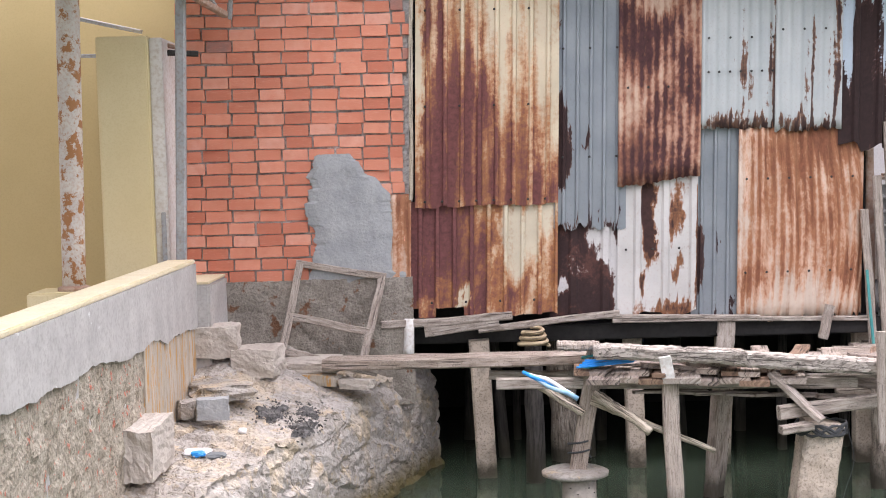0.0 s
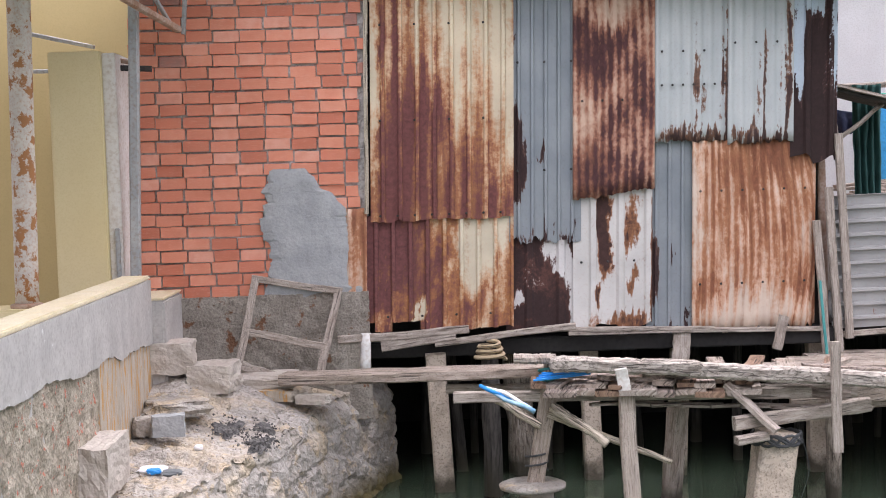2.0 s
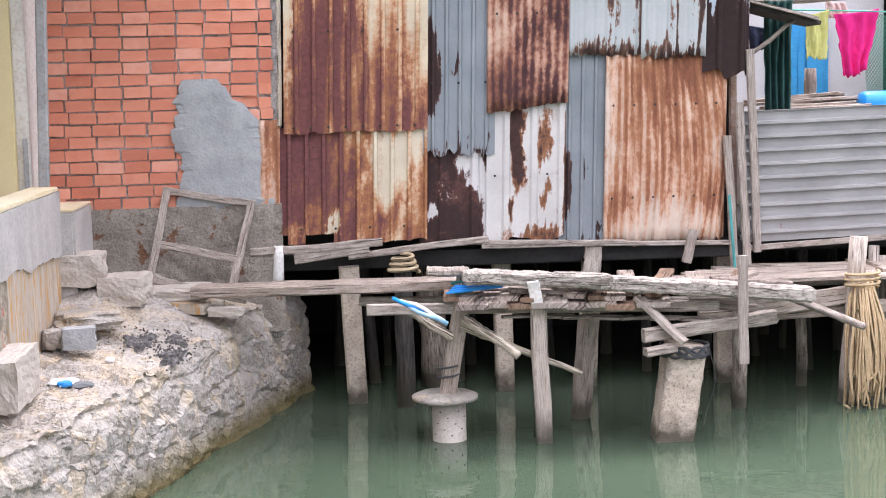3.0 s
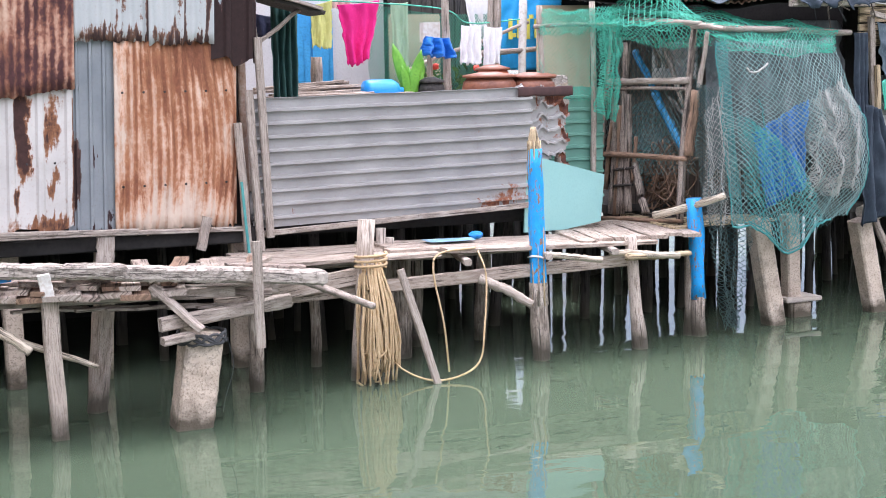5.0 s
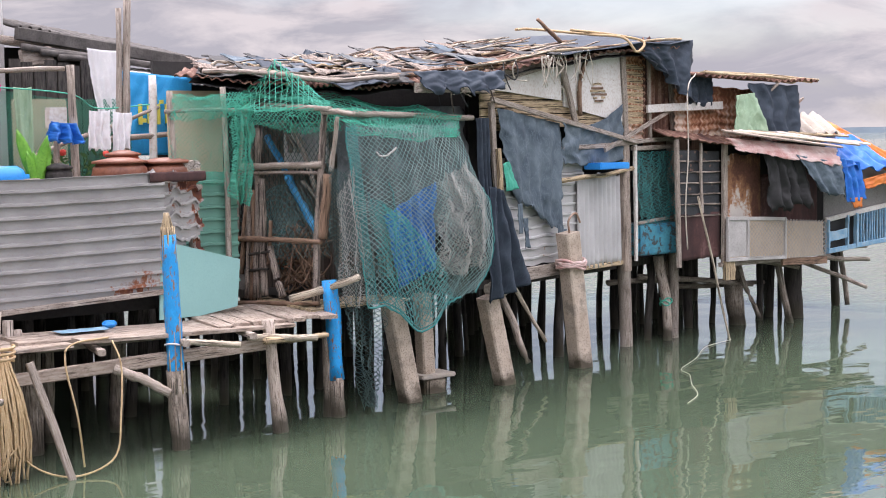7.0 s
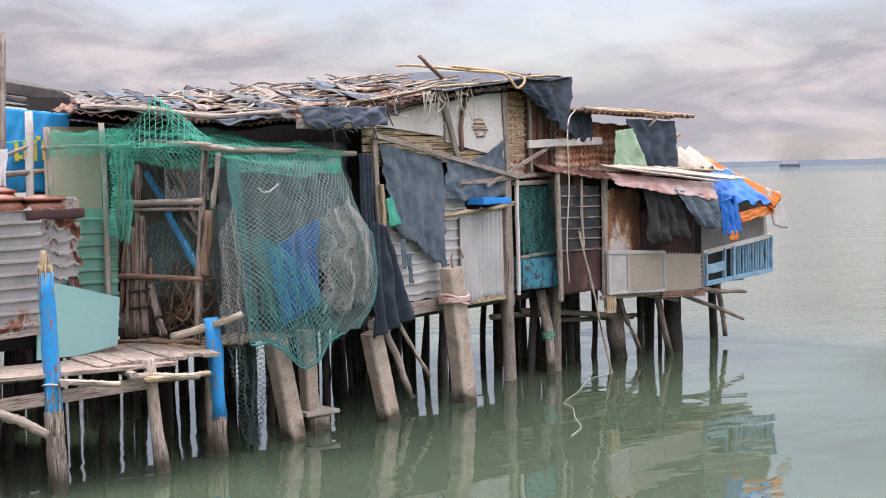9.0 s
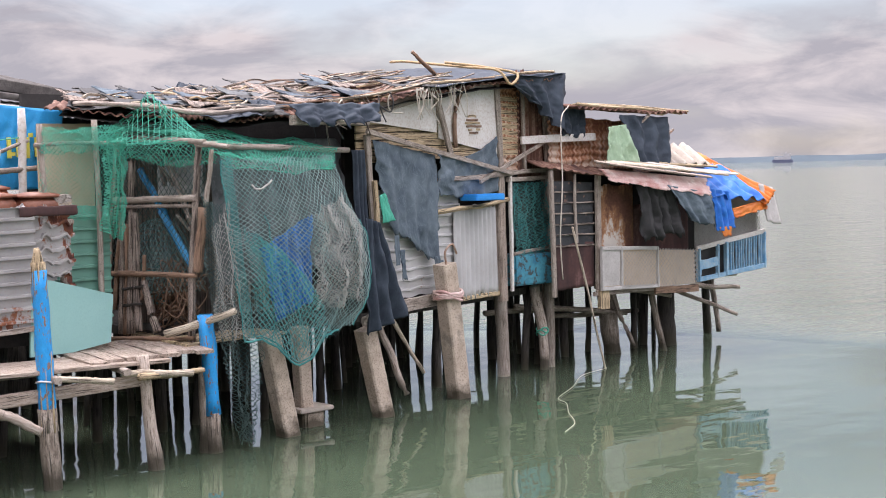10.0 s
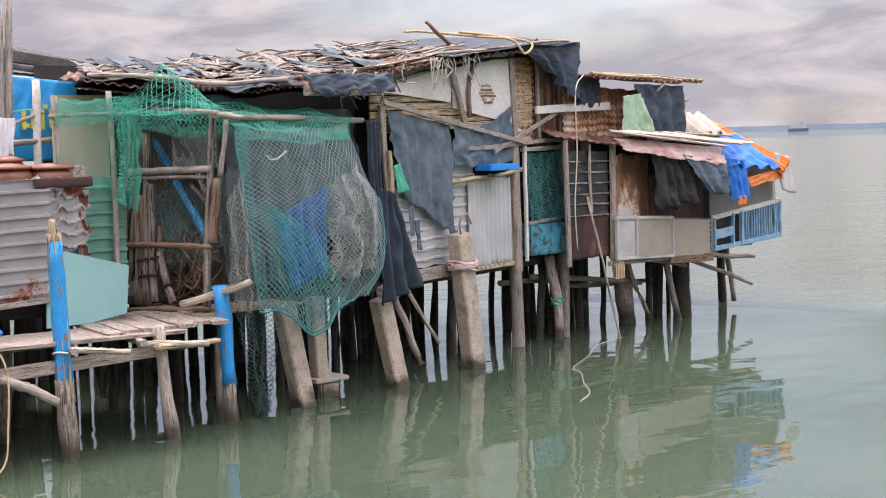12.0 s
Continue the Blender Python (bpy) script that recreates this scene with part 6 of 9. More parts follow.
log((4.72, 10.32, 0.71), (5.06, 10.08, 0.51), 0.04, 0.035, "pale round stick jutting from the walkway", "wood", "stick")
log((5.35, 10.35, 0.85), (5.75, 10.2, 0.80), 0.025, 0.025, "pale round stick under the walkway", "pale_stick", "stick")
log((5.9, 10.35, 0.83), (6.5, 10.25, 0.78), 0.025, 0.03, "pale round stick under the walkway", "pale_stick", "stick")
log((6.0, 10.25, 0.80), (6.7, 10.4, 0.77), 0.03, 0.022, "orange bamboo stick under the walkway", "bamboo", "stick")
put("plastic_knot", rock((5.0, 11.0, 0.965), (0.11, 0.08, 0.06), 8, M["blue_plastic"], "knot", 0.1), None, "knotted blue plastic scrap on the walkway", category="litter")
put("sacking", sheet_mesh("sacking", cloth([(4.5, 10.98, 0.958), (4.95, 10.98, 0.952), (4.9, 10.78, 0.953), (4.5, 10.76, 0.958)], 12, 8, 0.004, 3, seed=4), M["faded_blue"], 0.002), None, "flat faded blue sack on the walkway", category="sack")

# rope bundle on the post
for i in range(64):
    a = rl.uniform(0, 6.28)
    ox, oy = rl.uniform(0.05, 0.15) * math.cos(a), 0.09 * math.sin(a) - 0.05
    zb = rl.uniform(-0.04, 0.25)
    p = [(3.80 + 0.07 * math.cos(a), 10.28 + 0.08 * math.sin(a), 0.86 + rl.uniform(-0.05, 0.05)), (3.80 + ox, 10.24 + oy, 0.6), (3.81 + ox * 1.2 + rl.normal(0, 0.02), 10.22 + oy, 0.3), (3.80 + ox * 1.1 + rl.normal(0, 0.03), 10.22 + oy, zb)]
    if i == 0:
        bundle = thing("rope_bundle", (3.8, 10.25, 0.1), "bundle of straw-coloured rope hung on a stilt", "rope")
    put("strand", tube_mesh(smooth_path(p, 14), 0.0085, M["rope"], "strand"), bundle)
put("loop", tube_mesh([(3.80 + 0.12 * math.cos(a), 10.27 + 0.11 * math.sin(a), 0.86 + 0.006 * a) for a in np.linspace(0, 19, 70)], 0.011, M["rope"], "loop"), bundle)
put("mooring_line", tube_mesh(smooth_path([(3.85, 10.2, 0.35), (3.95, 10.1, 0.12), (4.2, 9.95, 0.02), (4.55, 10.0, 0.1), (4.66, 10.1, 0.4), (4.72, 10.2, 0.75), (4.7, 10.3, 0.93)], 40), 0.008, M["rope"], "line"), None, "slack straw-coloured rope hanging to the water", category="rope")
put("mooring_line", tube_mesh(smooth_path([(4.40, 10.2, 0.02), (4.36, 10.2, 0.4), (4.30, 10.25, 0.8), (4.38, 10.3, 0.93), (4.7, 10.35, 0.95)], 40), 0.008, M["rope"], "line"), None, "slack straw-coloured rope hanging to the water", category="rope")
put("mooring_line", tube_mesh(smooth_path([(3.82, 10.2, 0.0), (3.7, 10.15, -0.02), (3.62, 10.1, 0.03)], 12), 0.010, M["rope"], "line"), None, "frayed rope end in the water", category="rope")

# the wooden frame leaning on the plinth
fr = thing("wooden_frame", (-1.0, 10.7, 1.0), "old grey wooden frame leaning against the plinth", "frame")
tl, tr, bl, br = [np.array(p) for p in ((-1.20, 10.76, 1.68), (-0.60, 10.78, 1.56), (-1.33, 10.5, 1.03), (-0.74, 10.52, 0.98))]
put("stile", board_mesh(bl, tl, 0.055, 0.035, M["wood"], "stile"), fr)
put("stile", board_mesh(br, tr, 0.055, 0.035, M["wood"], "stile"), fr)
put("rail", board_mesh(tl + (-0.03, 0, 0.0), tr + (0.03, 0, 0), 0.03, 0.05, M["wood"], "rail"), fr)
put("rail", board_mesh(bl + (tl - bl) * 0.42, br + (tr - br) * 0.33, 0.03, 0.055, M["wood"], "rail"), fr)
put("rail", board_mesh(bl + (tl - bl) * 0.05, br + (0.1, -0.05, -0.09), 0.03, 0.05, M["wood"], "rail"), fr)

# ---------------------------------------------------------------- grey fence and its frame
fence = thing("tin_fence", (4.4, 11.1, 1.0), "low fence of a grey corrugated sheet on posts", "fence")
LEAN["S"] = 0.0
corrugated("S", "metal_sheet", 3.12, 5.62, 1.12, 2.13, 0.105, 0.022, sm["zinc"], fence, "grey zinc sheet with level ribs and rusty end", 0.04, "trap", True, 0.0015, 0.04, seed=31)
corrugated("S", "metal_sheet", 5.45, 6.06, 1.40, 2.14, 0.105, 0.020, sm["zinc_end"], fence, "torn rusty end of a zinc sheet", -0.03, "trap", True, 0.02, 0.02, seed=32, gone=lambda u, v: u > 0.93 + 0.05 * math.sin(v * 21) or (v < 0.16 + 0.08 * math.sin(u * 19) and u > 0.6))
corrugated("S", "metal_sheet", 5.48, 6.02, 2.09, 2.17, 0.115, 0.004, sm["darkred"], fence, "rusty maroon edge strip", 0.06, "sine", True, 0.004, 0.0, seed=33)
put("bottom_board", board_mesh(on("S", 3.1, 1.075, 0.05), on("S", 5.65, 1.17, 0.05), 0.03, 0.045, M["wood"], "board", 8), fence)
for x, z0, z1 in ((3.10, 0.95, 2.2), (3.0, 0.9, 1.95), (3.18, 1.05, 2.6)):
    put("post", board_mesh(on("S", x + 0.06, z0, 0.08), on("S", x, z1, 0.08), 0.06, 0.05, M["wood"], "post"), fence)
put("teal_strip", board_mesh(on("S", 3.05, 0.85, 0.13), on("S", 3.0, 1.5, 0.13), 0.02, 0.02, M["net_teal"], "teal_strip", 5), fence)
put("mint_board", sheet_mesh("mint_board", np.array([[on("S", 5.55, 0.93, 0.02), on("S", 5.95, 0.93, 0.02), on("S", 6.32, 0.98, 0.02)], [on("S", 5.58, 1.56, 0.02), on("S", 5.75, 1.555, 0.02), on("S", 6.36, 1.39, 0.02)]]), M["mint"], 0.02, False), None, "plain mint-green plastic board beside the walkway", category="board")
corrugated("S", "green_sheet", 5.95, 6.56, 1.1, 2.15, 0.11, 0.015, sm["green"], None, "green corrugated sheet behind the net", -0.3, "trap", True, 0.004, 0.0, seed=35, tags={"category": "sheet"})

# platform behind the fence, its clutter and washing
yard = thing("yard_platform", (4.5, 13, 1.0), "plank platform of the yard behind the fence", "platform")
# deck coloured near-black, shade included
put("deck", block("deck", (3.15, 11.45, 1.0), (6.25, 15.2, 1.12), M["shade"], 0.01), yard)
rack = thing("plank_rack", (4.4, 11.9, 1.1), "rough plank rack covered with boards", "rack")
put("top", block("top", (3.2, 11.4, 2.0), (6.1, 12.4, 2.05), M["wood"], 0.008), rack)
for x in (3.3, 4.6, 6.0):
    for y in (11.45, 12.35):
        put("leg", pole_mesh((x, y, 1.1), (x, y, 2.0), 0.035, 0.035, M["wood"], "leg", 4), rack)
for i in range(14):
    x = 3.35 + rl.uniform(0, 0.9)
    put("loose_board", board_mesh((x, 11.5 + 0.06 * i, 2.075 + 0.008 * i), (x + rl.uniform(0.6, 1.1), 11.5 + 0.06 * i + rl.uniform(-0.1, 0.1), 2.08 + 0.012 * i), 0.09, 0.025, M["plank"], "loose_board"), None, "loose pale board on the rack", category="plank", group="boards on the rack")
jug = put("blue_jug", lathe([(0.02, 0), (0.09, 0.01), (0.1, 0.05), (0.1, 0.26), (0.07, 0.31), (0.03, 0.33), (0.03, 0.36)], (0, 0, 0), M["blue_plastic"], "jug"), None, "blue plastic jerrycan lying on the rack", category="jerrycan")
jug.matrix_basis = pose(4.33, 11.8, 2.15, 0, 90, 0)
for x, y, r, h, m, lb in ((5.42, 11.6, 0.24, 0.2, "clay", "brown glazed clay jar with a lid"), (5.85, 11.6, 0.24, 0.19, "clay", "brown glazed jar with a flat lid"), (5.62, 11.95, 0.16, 0.26, "brick_face", "orange clay pot on the rack"), (5.0, 11.9, 0.12, 0.16, "black", "small black flower pot")):
    j = thing("jar", (x, y, 2.05), lb, "jar", "jars on the rack")
    put("body", lathe([(r * 0.7, 0), (r, h * 0.5), (r * 0.95, h * 0.8), (r * 0.8, h)], (x, y, 2.05), M[m], "body"), j)
    put("lid", lathe([(r * 0.98, h), (r * 0.98, h + 0.02), (r * 0.3, h + 0.05)], (x, y, 2.05), M["clay" if m != "black" else "black"], "lid"), j)
put("stone", rock((6.0, 11.45, 2.2), (0.16, 0.12, 0.12), 77, M["quay"], "stone", 0.9), None, "grey stone weighing down the fence top", category="stone")

plant = thing("banana_plant", (4.80, 11.95, 2.05), "young banana plant with bright green leaves", "plant")
for i, (dx, dy, h, w) in enumerate([(-0.16, 0, 0.46, 0.07), (-0.05, 0.1, 0.36, 0.06), (0.1, -0.05, 0.42, 0.075), (0.03, 0.1, 0.3, 0.07), (0.16, 0.05, 0.3, 0.06), (-0.1, -0.05, 0.28, 0.06)]):
    s = np.linspace(0, 1, 9)
    P = np.zeros((9, 5, 3))
    for k, t in enumerate(s):
        c = np.array((4.80 + dx * t, 11.9 + dy * t, 2.05 + h * (t - 0.25 * t * t) * 1.25))
        wd = w * math.sin(math.pi * min(1, t * 0.85 + 0.12)) * 0.6
        for q in range(5):
            e = (q - 2) / 2
            P[k, q] = c + np.array((e * wd, 0.0, abs(e) * 0.03 + (-dx) * e * 0.3))
    put("leaf", sheet_mesh("leaf", P, M["leaf"], 0.004), plant)
fl = []
for i in range(160):
    x, y, z = rl.uniform(4.95, 5.75), rl.uniform(12.2, 12.6), rl.uniform(2.1, 2.35)
    s = rl.uniform(0.02, 0.05)
    a = rl.uniform(0, 3)
    V = [(x - s * math.cos(a), y, z - s * math.sin(a)), (x, y + 0.01, z - s * 0.4), (x + s * math.cos(a), y, z + s * math.sin(a)), (x, y - 0.01, z + s * 0.4)]
    fl.append((V, [(0, 1, 2, 3)], [(v[0], v[2]) for v in V]))
V, F, U = joined(fl)
put("potted_herbs", mesh_of("potted_herbs", V, F, M["grass_leaf"], U), None, "small green potted herbs", kind="stuff")
for x, z in ((5.55, 2.33), (5.6, 2.29), (5.15, 2.35)):
    put("flower", rock((x, 12.15, z), (0.05, 0.05, 0.05), int(x * 100), M["red"], "flower", 0.2), None, "small red flower among potted herbs", category="flower", group="red flowers")


def yard_pole(p, q, r, lb, mat="wood"):
    return put("yard_pole", pole_mesh(p, q, r, r * 0.85, M[mat], "yard_pole", 12, 0.012), None, lb, category="pole", group="poles in the yard")


yard_pole((5.20, 12.0, 1.1), (5.18, 12.0, 3.1), 0.04, "weathered grey clothesline pole in the yard")
yard_pole((5.88, 12.5, 1.1), (5.97, 12.5, 3.75), 0.04, "tall crooked pole in the yard")
yard_pole((5.82, 12.5, 1.1), (5.88, 12.5, 3.65), 0.03, "tall crooked pole in the yard")
yard_pole((6.25, 12.6, 1.1), (6.25, 12.6, 3.05), 0.045, "pole with peeling white paint", "white_paint")
yard_pole((4.2, 12.6, 1.1), (4.18, 12.6, 2.45), 0.06, "short thick wooden post in the yard")
yard_pole((3.0, 12.3, 3.0), (5.15, 12.05, 3.07), 0.025, "level pole for hanging washing")
yard_pole((3.55, 11.8, 1.1), (3.35, 11.8, 2.95), 0.03, "crooked leaning pole in the yard")
yard_pole((5.1, 12.15, 1.1), (5.1, 12.15, 2.57), 0.03, "thin stick holding up a carton")
yard_pole((4.9, 12.3, 2.3), (6.3, 12.6, 2.75), 0.02, "thin rail between poles")
yard_pole((5.85, 11.5, 1.1), (5.86, 11.5, 2.86), 0.03, "grey pole holding the side net")
yard_pole((6.40, 11.52, 1.1), (6.39, 11.52, 2.9), 0.028, "grey pole holding the side net")
yard_pole((5.80, 11.48, 2.68), (6.66, 11.5, 2.70), 0.02, "level pole carrying the side net")
yard_pole((5.6, 12.55, 2.45), (6.4, 12.6, 2.5), 0.03, "short grey rail between two poles")

# little brown awning off the shed corner
aw = thing("side_awning", (3.4, 11.4, 2.7), "small sagging plank awning at the shed corner", "awning")
put("board_roof", board_mesh((3.12, 11.45, 2.98), (3.80, 11.4, 2.79), 0.5, 0.03, M["dark_wood"], "board_roof"), aw)
put("board_roof", board_mesh((3.12, 11.25, 3.0), (3.76, 11.2, 2.82), 0.2, 0.025, M["wood"], "board_roof"), aw)
put("brace", pole_mesh((3.2, 11.3, 2.5), (3.62, 11.3, 2.82), 0.018, 0.018, M["wood"], "brace"), aw)

def garment(name, pts, mat, lb, seed=0, folds=0.03, nfold=4, nu=24, nv=22, ragged=0.03, wrinkle=0.018):
    return put(name, sheet_mesh(name, draped(pts, nu, nv, wrinkle, 3.0, 0.01, seed, ragged, folds, nfold), M[mat], 0.006), None, lb, category="washing", group="washing on the line")


garment("pink_shirt", [(4.29, 12.3, 2.90), (4.68, 12.3, 2.94), (4.57, 12.3, 2.42), (4.39, 12.3, 2.37)], "pink", "bright pink shirt hung to dry", 2, 0.035, 3)
garment("yellow_cloth", [(4.04, 12.3, 2.9), (4.24, 12.3, 2.94), (4.23, 12.3, 2.53), (4.05, 12.3, 2.55)], "lime", "yellow-green patterned cloth hung to dry", 7, 0.012, 2)
garment("pale_shirt", [(4.24, 12.36, 3.02), (4.4, 12.36, 3.0), (4.46, 12.36, 2.86), (4.22, 12.36, 2.88)], "pale_pink", "pale pink shirt on a hanger", 9, 0.02, 3)
garment("navy_trousers", [(3.42, 12.0, 2.82), (3.75, 12.0, 2.78), (3.72, 12.0, 2.62), (3.45, 12.0, 2.62)], "navy_cloth", "dark blue patterned trousers on the line", 11, 0.02, 3)
garment("green_netting", [(3.52, 11.75, 3.0), (3.75, 11.75, 3.0), (3.72, 11.72, 2.05), (3.52, 11.72, 2.1)], "teal_cloth", "dark green netting hung in folds", 13, 0.04, 4)
garment("white_shirt", [(5.52, 12.4, 2.72), (5.72, 12.4, 2.72), (5.70, 12.4, 2.36), (5.50, 12.4, 2.38)], "white_cloth", "white cloth hung to dry", 15, 0.025, 3)
garment("white_shirt", [(5.75, 12.4, 2.71), (5.93, 12.4, 2.70), (5.9, 12.4, 2.37), (5.73, 12.4, 2.34)], "white_cloth", "white cloth hung to dry", 17, 0.025, 3)
garment("white_sheet", [(5.78, 13.0, 3.32), (6.12, 13.0, 3.30), (6.12, 13.0, 2.55), (5.9, 13.0, 2.5)], "white_cloth", "large white sheet hung behind the poles", 19, 0.02, 3)
garment("blue_bag", [(4.96, 11.92, 2.62), (5.18, 11.92, 2.60), (5.24, 11.92, 2.42), (4.92, 11.92, 2.46)], "tarp_blue", "bright blue plastic bag tied to a stick", 21, 0.06, 3)
garment("green_towel", [(4.78, 12.28, 2.92), (4.93, 12.25, 2.92), (4.93, 12.25, 2.3), (4.8, 12.25, 2.3)], "green_cloth", "pale green thin towel on the line", 23, 0.02, 2)
put("clothesline", tube_mesh(smooth_path([(3.2, 12.3, 2.96), (4.3, 12.3, 2.93), (5.18, 12.1, 2.86), (5.6, 12.4, 2.74), (6.25, 12.6, 2.78)], 40), 0.006, M["net_green"], "line", 4), None, "thin green washing line between poles", category="rope")
put("carton", block("carton", (5.02, 12.1, 2.56), (5.18, 12.2, 2.74), M["white_paint"], 0.004), None, "small white and green carton on a post", category="box")

# houses behind the yard
hb = thing("white_house", (3.5, 16, 1.0), "white rendered house with a blue door", "house")
put("wall", block("wall", (2.0, 15.0, 0.9), (5.76, 15.15, 4.35), M["white_wall"], 0.01), hb)
put("side_wall", block("side_wall", (5.66, 15.15, 0.9), (5.76, 19.0, 4.35), M["white_wall"], 0.01), hb)
put("roof", block("roof", (1.8, 14.8, 4.35), (5.9, 19.0, 4.45), M["asbestos"], 0.01), hb)
dr = put("door", block("door", (4.55, 14.93, 1.15), (5.15, 14.99, 3.0), M["blue_paint"], 0.01), hb, "blue painted plank door")
for x in (4.62, 4.90):
    put("panel", block("panel", (x, 14.905, 1.3), (x + 0.2, 14.925, 2.85), M["blue_paint"], 0.01), dr)
put("bench", block("bench", (3.3, 14.3, 1.12), (4.3, 14.8, 1.6), M["wood"], 0.01), None, "grey wooden bench by the white house", category="bench")

hs = thing("dark_shed", (7, 16, 1.0), "low shed with a ragged fibre-cement roof", "house")
# near-black back: the dark under this roof is in its colour
put("back", block("back", (5.8, 16.5, 0.9), (7.9, 16.6, 3.55), M["shade"], 0.01), hs)
put("roof", slope_sheet("roof", (5.75, 14.6, 3.62), (2.5, 0.6, -0.28), (0.3, 2.4, 0.35), 220, 8, 0.12, 0.022, M["dark_roof"], 0.012, 0.03), hs, "grey ragged corrugated roof")
put("beam", pole_mesh((5.6, 14.7, 3.5), (7.0, 14.9, 3.38), 0.05, 0.05, M["wood"], "beam"), hs)
put("beam", board_mesh((5.78, 14.6, 3.3), (6.1, 14.6, 3.35), 0.1, 0.18, M["wood"], "beam"), hs)
put("eave_board", board_mesh((5.72, 14.56, 3.56), (8.22, 15.14, 3.30), 0.06, 0.13, M["dark_roof"], "eave_board"), hs)
for k_ in range(3):
    put("beam", pole_mesh((5.75 + 0.2 * k_, 14.5, 3.42 - 0.05 * k_), (7.9, 14.9 + 0.1 * k_, 3.24), 0.035, 0.03, M["dark_roof"], "beam"), hs)
put("white_roof", slope_sheet("white_roof", (6.6, 13.9, 3.10), (1.7, 0.3, -0.12), (0.1, 1.2, 0.2), 60, 6, 0.1, 0.012, sm["white"], 0.008), hs, "faded white tin roof")
bn = thing("banner", (6.6, 13.2, 2.4), "blue printed banner with yellow lettering bars", "banner")
put("sheet", sheet_mesh("sheet", draped([(6.22, 13.2, 3.12), (6.98, 13.2, 3.06), (6.98, 13.2, 2.3), (6.22, 13.2, 2.3)], 24, 16, 0.02, 3, seed=6), M["banner"], 0.004), bn)
M["yellow_ink"] = mottled("yellow_ink", (0.75, 0.68, 0.1), (0.8, 0.74, 0.15), (0.7, 0.6, 0.1), 9, 60)
for i in range(6):
    x = 6.36 + i * 0.095
    put("lettering", block("lettering", (x, 13.13, 2.60 + 0.01 * (i % 2)), (x + 0.035, 13.16, 2.80), M["yellow_ink"], 0.002), bn)
    if i % 2 == 0:
        put("lettering", block("lettering", (x + 0.036, 13.13, 2.62 + 0.09 * (i % 3)), (x + 0.075, 13.16, 2.66 + 0.09 * (i % 3)), M["yellow_ink"], 0.002), bn)
put("olive_board", block("olive_board", (5.28, 13.6, 1.12), (5.82, 13.64, 2.86), M["tan_board"], 0.006), None, "tan board standing behind the green net", category="board")
# dark slats added to stand for the shaded interior under the roof
for k in range(9):
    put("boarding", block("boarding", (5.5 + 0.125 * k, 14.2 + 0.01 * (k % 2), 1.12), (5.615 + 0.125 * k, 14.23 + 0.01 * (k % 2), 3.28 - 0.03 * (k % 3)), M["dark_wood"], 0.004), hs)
put("tan_board", block("tan_board", (6.28, 12.36, 1.1), (6.84, 12.40, 2.90), M["tan_board"], 0.006), None, "tan fibre board standing behind the net", category="board")

# ---------------------------------------------------------------- net cage
cage = thing("net_cage", (6.95, 11.3, 0.9), "cage of crooked poles hung with fishing net", "cage")
def cpole(p, q, r=0.03, mat="cage_wood", part_name="pole"):
    put(part_name, pole_mesh(p, q, r, r * 0.85, M[mat], part_name, 12, 0.008), cage)


for p, q, r, m in (((6.79, 12.17, 0.85), (6.89, 11.98, 2.83), 0.034, "cage_wood"),
                   ((6.82, 11.93, 0.96), (6.87, 11.91, 2.07), 0.034, "cage_wood"),
                   ((6.84, 11.8, 0.97), (6.9, 11.79, 2.54), 0.042, "cage_wood"),
                   ((6.85, 11.68, 1.0), (6.89, 11.73, 2.07), 0.036, "cage_wood"),
                   ((6.84, 12.01, 1.52), (6.87, 11.95, 2.09), 0.03, "cage_wood"),
                   ((6.88, 11.41, 1.01), (6.88, 11.61, 1.45), 0.036, "cage_wood"),
                   ((6.9, 10.89, 0.93), (6.97, 10.77, 2.67), 0.034, "cage_wood"),
                   ((6.93, 10.79, 1.56), (6.95, 10.72, 2.12), 0.044, "brown_wood"),
                   ((6.96, 10.68, 2.14), (6.98, 10.59, 2.61), 0.022, "wood"),
                   ((6.83, 11.87, 0.95), (6.87, 11.85, 1.97), 0.03, "brown_wood"),
                   ((6.82, 12.05, 1.18), (6.85, 11.97, 1.81), 0.026, "brown_wood"),
                   ((6.87, 11.63, 1.28), (6.89, 11.6, 1.69), 0.02, "brown_wood")):
    cpole(p, q, r, m, "pole")
for p, q, r, m in (((6.89, 11.71, 2.74), (6.95, 10.65, 2.68), 0.03, "wood"),
                   ((6.84, 12.01, 2.18), (6.93, 10.78, 2.2), 0.034, "wood"),
                   ((6.84, 11.98, 2.12), (6.93, 10.8, 2.13), 0.018, "cage_wood"),
                   ((6.8, 12.06, 1.51), (6.9, 10.78, 1.53), 0.026, "brown_wood"),
                   ((6.76, 12.16, 0.9), (6.88, 10.81, 0.99), 0.022, "brown_wood"),
                   ((6.95, 10.78, 2.66), (6.95, 10.29, 2.63), 0.024, "wood"),
                   ((6.82, 11.89, 1.37), (6.85, 11.57, 1.41), 0.014, "dark_wood"),
                   ((6.81, 11.87, 1.22), (6.84, 11.59, 1.25), 0.014, "dark_wood")):
    cpole(p, q, r, m, "rail")
